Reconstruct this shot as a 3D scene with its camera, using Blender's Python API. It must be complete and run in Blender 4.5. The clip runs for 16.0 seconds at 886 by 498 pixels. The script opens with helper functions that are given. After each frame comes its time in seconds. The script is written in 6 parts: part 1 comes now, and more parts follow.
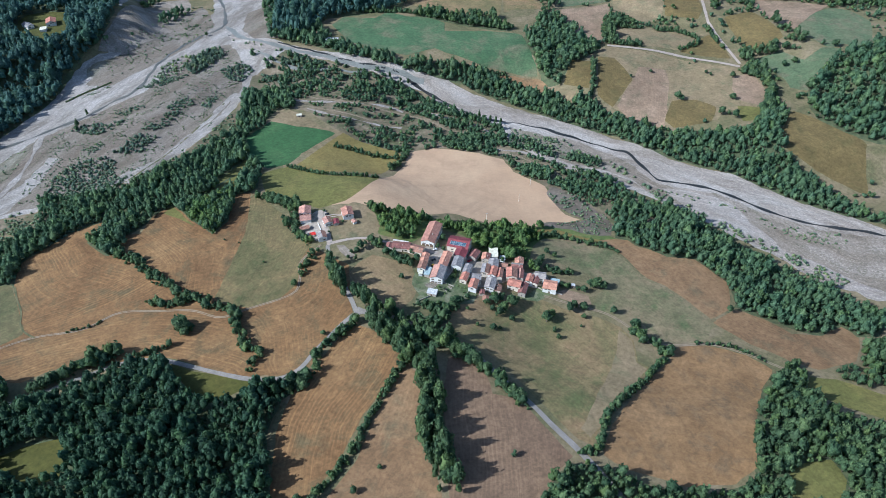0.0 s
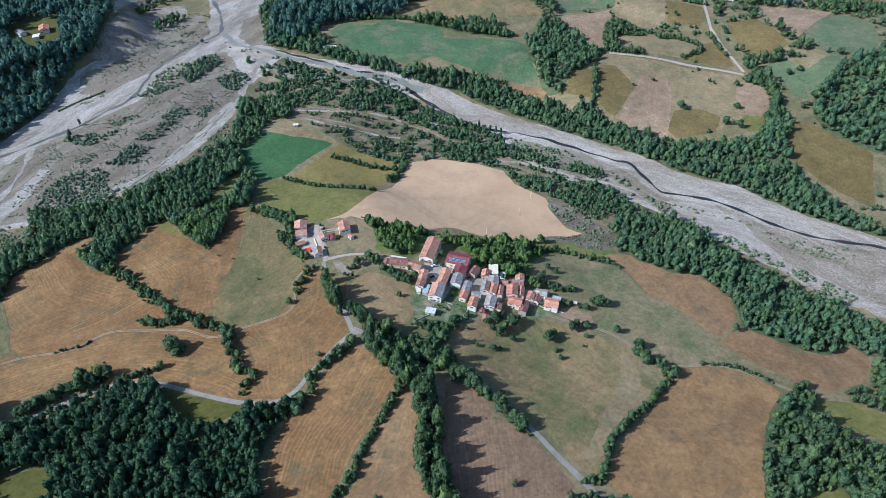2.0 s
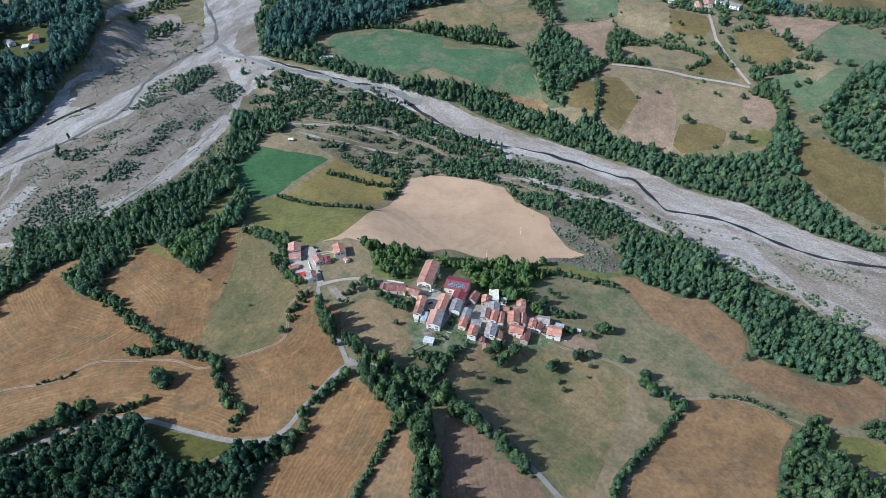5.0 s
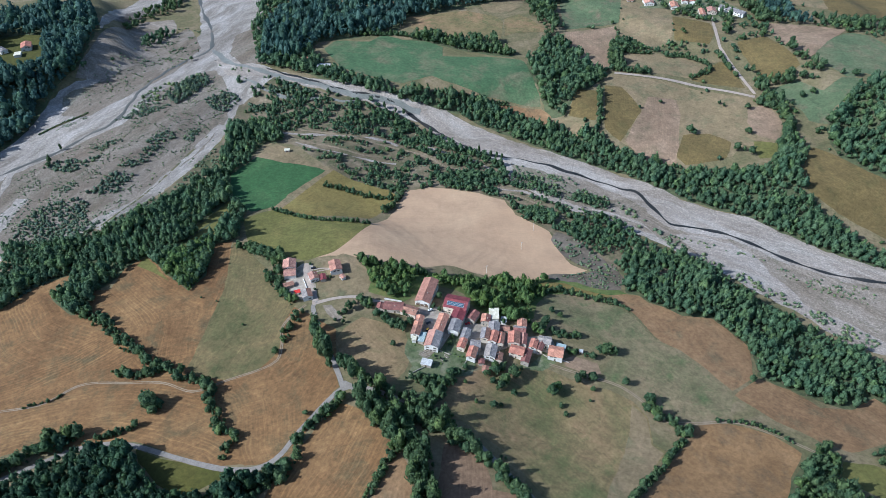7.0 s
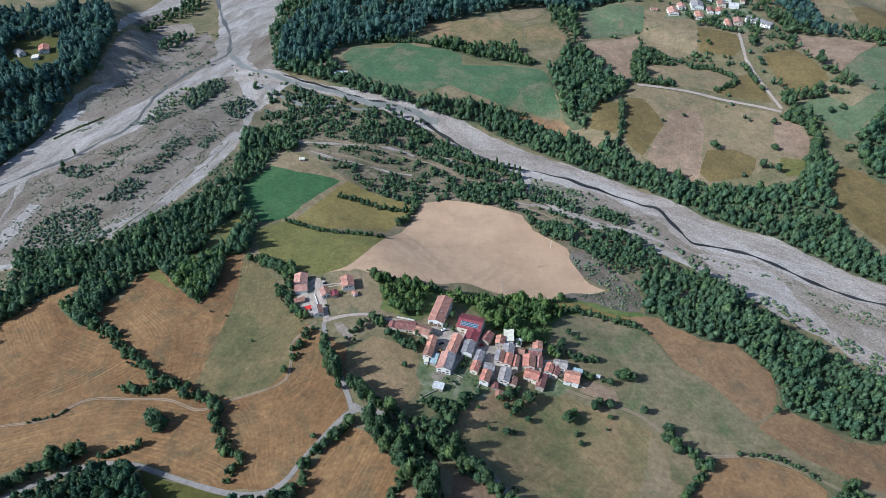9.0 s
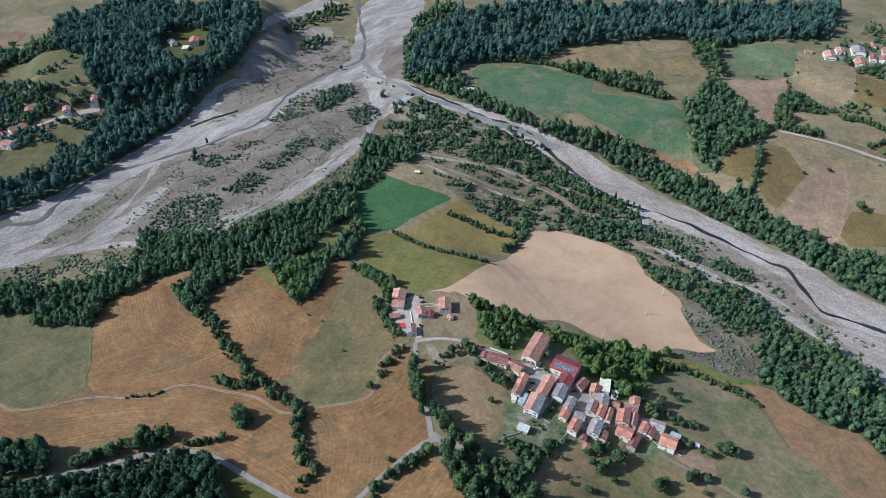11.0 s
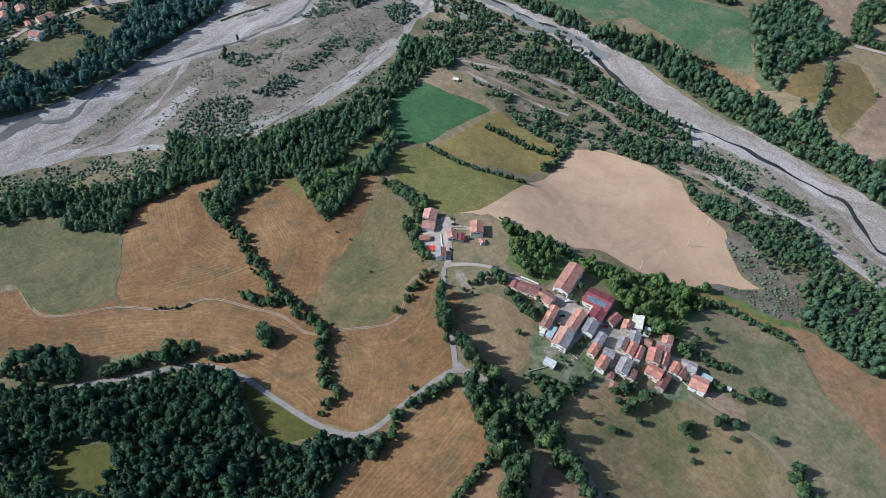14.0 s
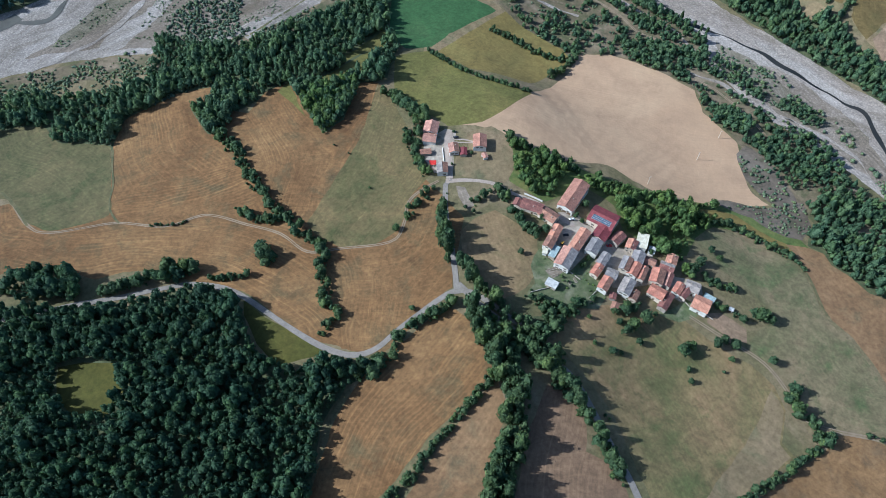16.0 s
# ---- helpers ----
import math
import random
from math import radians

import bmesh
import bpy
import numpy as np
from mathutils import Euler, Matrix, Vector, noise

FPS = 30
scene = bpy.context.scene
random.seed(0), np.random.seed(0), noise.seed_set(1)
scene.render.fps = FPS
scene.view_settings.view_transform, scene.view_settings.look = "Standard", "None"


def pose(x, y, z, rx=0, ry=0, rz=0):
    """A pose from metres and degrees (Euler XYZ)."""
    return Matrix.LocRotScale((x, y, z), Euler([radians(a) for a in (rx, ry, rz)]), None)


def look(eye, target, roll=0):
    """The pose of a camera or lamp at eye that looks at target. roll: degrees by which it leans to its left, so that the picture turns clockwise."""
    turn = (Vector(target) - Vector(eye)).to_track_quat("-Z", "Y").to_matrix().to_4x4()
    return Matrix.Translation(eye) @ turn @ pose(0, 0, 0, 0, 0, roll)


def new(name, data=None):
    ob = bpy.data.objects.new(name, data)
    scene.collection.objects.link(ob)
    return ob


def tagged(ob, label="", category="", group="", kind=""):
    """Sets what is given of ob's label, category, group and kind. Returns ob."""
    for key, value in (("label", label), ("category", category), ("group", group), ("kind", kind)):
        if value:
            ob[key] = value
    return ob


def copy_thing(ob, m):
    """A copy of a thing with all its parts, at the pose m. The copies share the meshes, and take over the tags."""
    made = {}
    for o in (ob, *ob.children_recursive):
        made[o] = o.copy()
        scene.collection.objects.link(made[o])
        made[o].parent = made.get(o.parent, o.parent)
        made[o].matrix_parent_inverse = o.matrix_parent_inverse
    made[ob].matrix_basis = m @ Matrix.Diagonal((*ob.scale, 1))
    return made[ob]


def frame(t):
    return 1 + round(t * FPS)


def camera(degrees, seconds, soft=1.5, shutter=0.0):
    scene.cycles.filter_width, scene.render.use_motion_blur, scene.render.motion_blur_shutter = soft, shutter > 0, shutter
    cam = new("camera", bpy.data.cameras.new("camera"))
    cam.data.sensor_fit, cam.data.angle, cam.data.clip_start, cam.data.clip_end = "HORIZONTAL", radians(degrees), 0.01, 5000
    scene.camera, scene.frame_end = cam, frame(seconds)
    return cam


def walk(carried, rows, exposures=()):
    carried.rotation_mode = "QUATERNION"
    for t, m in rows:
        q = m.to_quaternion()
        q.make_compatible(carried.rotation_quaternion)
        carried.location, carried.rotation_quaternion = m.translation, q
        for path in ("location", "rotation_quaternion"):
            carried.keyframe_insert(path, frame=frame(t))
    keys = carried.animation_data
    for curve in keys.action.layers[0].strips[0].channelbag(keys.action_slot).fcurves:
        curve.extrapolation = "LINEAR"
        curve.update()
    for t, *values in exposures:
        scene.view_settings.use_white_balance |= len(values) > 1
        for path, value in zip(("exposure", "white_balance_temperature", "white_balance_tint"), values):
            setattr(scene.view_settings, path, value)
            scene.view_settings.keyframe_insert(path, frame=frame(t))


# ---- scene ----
PATH = [  # seconds, x, y, z, yaw, tilt, lean
    (0, -0.0, 0.0, 400.0, 0.00, -40.25, -0.11),
    (0.5, -0.0, 4.9, 400.4, -0.03, -40.25, -0.09),
    (1, 0.1, 9.8, 400.8, -0.04, -40.24, -0.06),
    (1.5, 0.4, 14.8, 401.0, -0.03, -40.24, -0.06),
    (2, 0.8, 19.7, 401.2, -0.03, -40.21, -0.07),
    (2.5, 0.9, 24.7, 401.3, -0.04, -40.20, -0.03),
    (3, 0.8, 29.8, 401.8, -0.09, -40.21, 0.01),
    (3.5, 0.9, 34.7, 402.3, -0.10, -40.22, 0.03),
    (4, 1.1, 39.6, 402.7, -0.11, -40.22, 0.06),
    (4.2, 1.1, 41.5, 402.9, -0.09, -40.22, 0.05),
    (4.72, 1.3, 46.6, 403.2, -0.09, -40.22, 0.05),
    (5.25, 1.4, 51.8, 403.2, -0.11, -40.22, 0.05),
    (5.78, 1.7, 57.1, 403.2, -0.12, -40.21, 0.06),
    (6.3, 2.0, 62.4, 403.4, -0.11, -40.19, 0.08),
    (6.5, 2.1, 64.4, 403.6, -0.09, -40.15, 0.12),
    (7, 2.5, 69.5, 403.9, -0.09, -40.16, 0.13),
    (7.5, 2.8, 74.4, 404.0, -0.07, -40.14, 0.13),
    (8, 3.1, 79.6, 404.4, -0.08, -40.16, 0.15),
    (8.5, 2.8, 84.5, 404.8, 0.16, -40.15, 0.20),
    (9, 2.6, 89.4, 405.2, 1.56, -40.10, 0.24),
    (9.5, 2.3, 94.5, 405.2, 4.40, -39.99, 0.36),
    (10, 1.6, 99.2, 404.9, 7.66, -39.83, 0.48),
    (10.2, 1.4, 101.1, 404.7, 8.94, -39.78, 0.53),
    (10.72, 1.3, 106.5, 404.4, 11.78, -39.39, 0.55),
    (11.25, 1.9, 112.8, 404.4, 13.73, -38.96, 0.40),
    (11.78, 2.3, 119.2, 404.6, 14.96, -39.16, 0.22),
    (12.3, 1.9, 125.0, 405.1, 15.67, -40.60, 0.11),
    (12.5, 1.5, 127.0, 405.4, 15.92, -41.47, 0.11),
    (13, 0.4, 132.2, 406.0, 16.42, -43.66, 0.06),
    (13.5, -0.8, 137.0, 406.5, 16.82, -45.83, 0.06),
    (14, -2.0, 142.1, 406.8, 17.16, -48.01, 0.01),
    (14.5, -3.2, 147.3, 407.2, 17.30, -50.20, -0.03),
    (15, -4.3, 152.4, 407.5, 17.42, -52.40, -0.07),
    (15.5, -5.6, 157.4, 407.8, 17.53, -54.59, -0.13),
    (16, -7.2, 162.4, 408.0, 17.55, -56.78, -0.09),
]


def aim(x, y, z, yaw, tilt, lean):
    """A camera pose from its place, heading, tilt and lean."""
    a, b = radians(yaw), radians(tilt)
    way = Vector((-math.sin(a) * math.cos(b), math.cos(a) * math.cos(b), math.sin(b)))
    return look((x, y, z), Vector((x, y, z)) + way * 100, lean)


cam = camera(65.0, 16.0, soft=0.55)
TONE = [(0, 0.47, 5010, 7), (4, 0.42, 5030, 7), (9, 0.31, 5110, 9), (13, 0.27, 5250, 12), (16, 0.32, 5030, 6)]
walk(cam, [(t, aim(*p)) for t, *p in PATH], TONE)

# ---- world, sun ----
SUN_ELEVATION, SUN_TURN = radians(37.0), radians(-107.0)
world = bpy.data.worlds.new("sky")
scene.world = world
world.use_nodes = True
_nt = world.node_tree
_sky = _nt.nodes.new("ShaderNodeTexSky")
_sky.sky_type, _sky.sun_disc = "NISHITA", False
_sky.sun_elevation, _sky.sun_rotation = SUN_ELEVATION, SUN_TURN
_sky.air_density, _sky.dust_density, _sky.ozone_density = 1.0, 1.5, 1.0
_nt.links.new(_sky.outputs[0], _nt.nodes["Background"].inputs[0])
_nt.nodes["Background"].inputs[1].default_value = 0.102
sun = new("sun", bpy.data.lights.new("sun", "SUN"))
sun.data.energy, sun.data.angle, sun.data.color = 5.0, radians(0.5), (1.0, 0.94, 0.85)
sun.matrix_world = look((-math.cos(SUN_ELEVATION) * math.sin(-SUN_TURN) * 900, math.cos(SUN_ELEVATION) * math.cos(SUN_TURN) * 900, math.sin(SUN_ELEVATION) * 900), (0, 0, 0))

# ---- materials ----
def nodes_of(name, rough=0.9, metal=0.0):
    """A new principled material: the material, its tree, its shader."""
    m = bpy.data.materials.new(name)
    m.use_nodes = True
    nt = m.node_tree
    sh = nt.nodes["Principled BSDF"]
    sh.inputs["Roughness"].default_value, sh.inputs["Metallic"].default_value = rough, metal
    sh.inputs["Specular IOR Level"].default_value = 0.25
    return m, nt, sh


def place(nt, space="Object"):
    return nt.nodes.new("ShaderNodeTexCoord").outputs[space]


def noise_of(nt, vec, scale, detail=4.0, rough=0.55, distort=0.0):
    n = nt.nodes.new("ShaderNodeTexNoise")
    n.inputs["Scale"].default_value, n.inputs["Detail"].default_value = scale, detail
    n.inputs["Roughness"].default_value, n.inputs["Distortion"].default_value = rough, distort
    nt.links.new(vec, n.inputs["Vector"])
    return n.outputs["Fac"]


def ramp_of(nt, fac, stops):
    r = nt.nodes.new("ShaderNodeValToRGB")
    el = r.color_ramp.elements
    while len(el) < len(stops):
        el.new(0.5)
    for e, (p, c) in zip(el, stops):
        e.position, e.color = p, (*c, 1.0)
    nt.links.new(fac, r.inputs[0])
    return r.outputs[0]


def mix_of(nt, fac, a, b, mode="MIX"):
    m = nt.nodes.new("ShaderNodeMix")
    m.data_type, m.blend_type = "RGBA", mode
    if hasattr(fac, "links"):
        nt.links.new(fac, m.inputs[0])
    else:
        m.inputs[0].default_value = fac
    for k, v in ((6, a), (7, b)):
        if hasattr(v, "links"):
            nt.links.new(v, m.inputs[k])
        else:
            m.inputs[k].default_value = (*v, 1.0)
    return m.outputs[2]


def bump_of(nt, sh, height, strength, distance):
    b = nt.nodes.new("ShaderNodeBump")
    b.inputs["Strength"].default_value, b.inputs["Distance"].default_value = strength, distance
    nt.links.new(height, b.inputs["Height"])
    nt.links.new(b.outputs[0], sh.inputs["Normal"])


def turned(nt, vec, angle, scale):
    """The vector turned about z, then drawn out by scale."""
    a, b = nt.nodes.new("ShaderNodeMapping"), nt.nodes.new("ShaderNodeMapping")
    a.inputs["Rotation"].default_value = (0, 0, radians(angle))
    b.inputs["Scale"].default_value = scale
    nt.links.new(vec, a.inputs["Vector"])
    nt.links.new(a.outputs[0], b.inputs["Vector"])
    return b.outputs[0]


def bent_by(nt, vec, scale, amount):
    """The vector pushed about by a slow noise."""
    n, s, a = nt.nodes.new("ShaderNodeTexNoise"), nt.nodes.new("ShaderNodeVectorMath"), nt.nodes.new("ShaderNodeVectorMath")
    n.inputs["Scale"].default_value, n.inputs["Detail"].default_value = scale, 2.0
    s.operation, s.inputs["Scale"].default_value = "SCALE", amount
    nt.links.new(vec, n.inputs["Vector"])
    nt.links.new(n.outputs["Color"], s.inputs[0])
    nt.links.new(vec, a.inputs[0])
    nt.links.new(s.outputs[0], a.inputs[1])
    return a.outputs[0]


def field_material(name, low, mid, high, rows_turn=0.0, rows=0.25, patch=0.018, spots=None, grain=1.0):
    """Mown or ploughed land: broad patches, medium blotches, fine grain and the lines of the machine."""
    m, nt, sh = nodes_of(name, 0.95)
    v = place(nt)
    big = noise_of(nt, v, patch, 5.0, 0.6, 0.6)
    fine = noise_of(nt, v, 0.35, 6.0, 0.7)
    col = ramp_of(nt, big, [(0.33, low), (0.5, mid), (0.68, high)])
    col = mix_of(nt, ramp_of(nt, noise_of(nt, v, patch * 4.2, 4.0, 0.6, 1.0), [(0.42, (0, 0, 0)), (0.66, (0.55, 0.55, 0.55))]), col, mid)
    if spots:
        col = mix_of(nt, ramp_of(nt, noise_of(nt, v, patch * 2.6, 6.0, 0.65, 0.4), [(0.5, (0, 0, 0)), (0.7, (1, 1, 1))]), col, spots)
    # swaths that run along the field's edges, and older ones across it
    rim = nt.nodes.new("ShaderNodeAttribute")
    rim.attribute_name = "swath"
    along = bent_by(nt, rim.outputs["Vector"], 0.02, 9.0)
    a = nt.nodes.new("ShaderNodeMapping")
    a.inputs["Scale"].default_value = (1.0, 0.022, 0.022)
    nt.links.new(along, a.inputs["Vector"])
    swath = noise_of(nt, a.outputs[0], 0.55, 3.0, 0.8)
    lines = nt.nodes.new("ShaderNodeTexWave")
    lines.bands_direction = "X"
    for name, value in (("Scale", 0.118), ("Distortion", 4.0), ("Detail", 2.0), ("Detail Scale", 0.6), ("Detail Roughness", 0.7)):
        lines.inputs[name].default_value = value
    nt.links.new(a.outputs[0], lines.inputs["Vector"])
    shown = ramp_of(nt, noise_of(nt, v, 0.022, 3.0, 0.6), [(0.42, (0, 0, 0)), (0.6, (rows * 0.55, rows * 0.55, rows * 0.55))])
    old = noise_of(nt, turned(nt, bent_by(nt, v, 0.01, 40.0), rows_turn, (1.0, 0.02, 0.0)), 0.5, 3.0, 0.75)
    col = mix_of(nt, rows * 0.6, col, ramp_of(nt, swath, [(0.36, (0.34, 0.34, 0.34)), (0.47, (0.48, 0.48, 0.48)), (0.57, (0.54, 0.54, 0.53)), (0.66, (0.92, 0.9, 0.86))]), "OVERLAY")
    col = mix_of(nt, rows * 0.3, col, ramp_of(nt, old, [(0.38, (0.34, 0.34, 0.34)), (0.53, (0.5, 0.5, 0.5)), (0.64, (0.9, 0.88, 0.84))]), "OVERLAY")
    col = mix_of(nt, shown, col, ramp_of(nt, lines.outputs["Fac"], [(0.15, (0.42, 0.42, 0.42)), (0.6, (0.5, 0.5, 0.5)), (0.92, (0.78, 0.76, 0.72))]), "OVERLAY")
    worn = ramp_of(nt, noise_of(nt, v, 0.09, 8.0, 0.75, 0.8), [(0.35, (0.25, 0.25, 0.25)), (0.65, (0.75, 0.74, 0.72))])
    col = mix_of(nt, 0.38 * grain, col, worn, "OVERLAY")
    col = mix_of(nt, 0.42 * grain, col, ramp_of(nt, fine, [(0.3, (0.2, 0.2, 0.2)), (0.7, (0.8, 0.8, 0.8))]), "OVERLAY")
    nt.links.new(col, sh.inputs["Base Color"])
    bump_of(nt, sh, fine, 0.5, 0.4)
    return m


MAT = {
    "straw": field_material("mown_straw", (0.130, 0.070, 0.028), (0.178, 0.100, 0.041), (0.219, 0.130, 0.055), 62, 0.53, 0.018, (0.110, 0.081, 0.038)),
    "gold": field_material("golden_hay", (0.164, 0.095, 0.041), (0.218, 0.128, 0.056), (0.251, 0.152, 0.071), 62, 0.1, 0.025, (0.150, 0.099, 0.051)),
    "straw2": field_material("dry_stubble", (0.151, 0.090, 0.043), (0.204, 0.123, 0.060), (0.243, 0.154, 0.079), -25, 0.18, 0.018, (0.137, 0.101, 0.053)),
    "brown": field_material("brown_stubble", (0.127, 0.080, 0.049), (0.168, 0.108, 0.064), (0.210, 0.134, 0.079), 65, 0.4),
    "meadow": field_material("dry_meadow", (0.101, 0.101, 0.039), (0.178, 0.134, 0.062), (0.259, 0.160, 0.085), 30, 0.25, 0.02, (0.090, 0.101, 0.037)),
    "meadow3": field_material("grey_meadow", (0.082, 0.080, 0.033), (0.109, 0.097, 0.043), (0.147, 0.113, 0.052), 40, 0.3, 0.02, (0.067, 0.075, 0.029)),
    "meadow2": field_material("dull_meadow", (0.097, 0.087, 0.035), (0.137, 0.108, 0.047), (0.186, 0.128, 0.058), 40, 0.3, 0.02, (0.080, 0.081, 0.031)),
    "dry": field_material("dry_grass", (0.156, 0.122, 0.064), (0.203, 0.152, 0.082), (0.244, 0.178, 0.104), 10, 0.1, 0.018, (0.125, 0.118, 0.060)),
    "beige": field_material("tilled_soil", (0.368, 0.237, 0.139), (0.407, 0.270, 0.161), (0.440, 0.302, 0.182), -8, 0.10, 0.012, (0.338, 0.224, 0.136), 0.25),
    "green": field_material("green_crop", (0.037, 0.085, 0.029), (0.045, 0.100, 0.034), (0.065, 0.115, 0.042), -35, 0.1),
    "green2": field_material("green_pasture", (0.048, 0.093, 0.040), (0.065, 0.112, 0.049), (0.113, 0.130, 0.067), -20, 0.1, 0.012, (0.144, 0.130, 0.075)),
    "ochre": field_material("ochre_grass", (0.108, 0.079, 0.029), (0.134, 0.097, 0.036), (0.153, 0.111, 0.042), -30, 0.2, 0.018, (0.097, 0.080, 0.029)),
    "tan": field_material("pale_tan_stubble", (0.190, 0.128, 0.080), (0.240, 0.165, 0.105), (0.290, 0.205, 0.135), -25, 0.3, 0.02, (0.165, 0.125, 0.075)),
    "pasture": field_material("fresh_pasture", (0.069, 0.098, 0.047), (0.092, 0.120, 0.059), (0.138, 0.137, 0.074), -20, 0.15, 0.014, (0.172, 0.129, 0.082)),
    "rough": field_material("rough_far_grass", (0.072, 0.070, 0.027), (0.100, 0.088, 0.035), (0.132, 0.102, 0.044), -30, 0.2, 0.02, (0.070, 0.084, 0.030)),
    "lush": field_material("green_rough_grass", (0.068, 0.098, 0.027), (0.105, 0.129, 0.037), (0.165, 0.158, 0.053), 40, 0.1, 0.05, (0.062, 0.098, 0.025)),
    "meadow4": field_material("green_meadow", (0.101, 0.103, 0.046), (0.159, 0.134, 0.070), (0.226, 0.163, 0.094), 30, 0.2, 0.02, (0.080, 0.103, 0.040)),
    "hay": field_material("pale_hay", (0.159, 0.118, 0.057), (0.212, 0.146, 0.074), (0.254, 0.178, 0.095), 40, 0.2, 0.02, (0.138, 0.112, 0.052)),
    "yellow": field_material("yellow_grass", (0.140, 0.106, 0.032), (0.180, 0.137, 0.043), (0.187, 0.154, 0.049), -30, 0.12),
    "glade": field_material("glade_grass", (0.054, 0.057, 0.011), (0.075, 0.072, 0.015), (0.101, 0.087, 0.019), -30, 0.12),
    "olive": field_material("olive_grass", (0.099, 0.097, 0.027), (0.129, 0.120, 0.034), (0.168, 0.137, 0.044), -30, 0.12),
}


def ground_material():
    """Rough grass, scrub and bare earth."""
    m, nt, sh = nodes_of("rough_grass", 0.95)
    v = place(nt)
    big = noise_of(nt, v, 0.02, 6.0, 0.65, 0.8)
    fine = noise_of(nt, v, 0.3, 6.0, 0.75)
    col = ramp_of(nt, big, [(0.3, (0.086, 0.090, 0.038)), (0.48, (0.142, 0.120, 0.058)), (0.6, (0.190, 0.148, 0.082)), (0.72, (0.235, 0.182, 0.114))])
    col = mix_of(nt, 0.5, col, ramp_of(nt, fine, [(0.3, (0.15, 0.15, 0.15)), (0.7, (0.85, 0.85, 0.85))]), "OVERLAY")
    nt.links.new(col, sh.inputs["Base Color"])
    bump_of(nt, sh, fine, 0.6, 0.6)
    return m


def gravel_material(name, low, mid, high, flow_turn, growth=0.6):
    """River gravel: streaks drawn out along old channels, sand, stones and thin dry growth."""
    m, nt, sh = nodes_of(name, 0.9)
    v = place(nt)
    bent = bent_by(nt, v, 0.012, 45.0)
    broad = noise_of(nt, turned(nt, bent, flow_turn, (0.22, 1.0, 1.0)), 0.05, 4.0, 0.6, 0.6)
    streak = noise_of(nt, turned(nt, bent, flow_turn, (0.2, 1.0, 1.0)), 0.25, 6.0, 0.7, 0.5)
    fine = noise_of(nt, v, 0.6, 7.0, 0.85)
    col = ramp_of(nt, broad, [(0.34, low), (0.48, mid), (0.62, high)])
    col = mix_of(nt, 0.24, col, ramp_of(nt, streak, [(0.36, (0.22, 0.22, 0.22)), (0.5, (0.5, 0.5, 0.5)), (0.62, (0.8, 0.8, 0.8))]), "OVERLAY")
    dry = ramp_of(nt, noise_of(nt, turned(nt, bent, flow_turn, (0.4, 1.0, 1.0)), 0.05, 5.0, 0.7, 0.4), [(0.46, (0, 0, 0)), (0.6, (growth, growth, growth))])
    tufts = ramp_of(nt, noise_of(nt, v, 0.33, 3.0, 0.6), [(0.5, (0.15, 0.15, 0.15)), (0.6, (1, 1, 1))])
    col = mix_of(nt, mix_of(nt, 1.0, dry, tufts, "MULTIPLY"), col, (0.098, 0.092, 0.054))
    stones = nt.nodes.new("ShaderNodeTexVoronoi")
    stones.inputs["Scale"].default_value = 0.5
    nt.links.new(v, stones.inputs["Vector"])
    col = mix_of(nt, 0.32, col, ramp_of(nt, stones.outputs["Distance"], [(0.1, (0.85, 0.85, 0.85)), (0.55, (0.3, 0.3, 0.3))]), "OVERLAY")
    col = mix_of(nt, 0.55, col, ramp_of(nt, fine, [(0.32, (0.1, 0.1, 0.1)), (0.68, (0.9, 0.9, 0.9))]), "OVERLAY")
    nt.links.new(col, sh.inputs["Base Color"])
    bump_of(nt, sh, fine, 0.5, 0.3)
    return m


def plain_material(name, base, other, scale, rough=0.85, grain=0.4, bump=0.02, spec=0.25):
    """A surface of two blended tones with fine grain."""
    m, nt, sh = nodes_of(name, rough)
    sh.inputs["Specular IOR Level"].default_value = spec
    v = place(nt)
    col = ramp_of(nt, noise_of(nt, v, scale, 5.0, 0.6, 0.4), [(0.35, base), (0.65, other)])
    fine = noise_of(nt, v, scale * 9, 4.0, 0.7)
    col = mix_of(nt, grain, col, ramp_of(nt, fine, [(0.3, (0.25, 0.25, 0.25)), (0.7, (0.75, 0.75, 0.75))]), "OVERLAY")
    nt.links.new(col, sh.inputs["Base Color"])
    bump_of(nt, sh, fine, 0.4, bump)
    return m


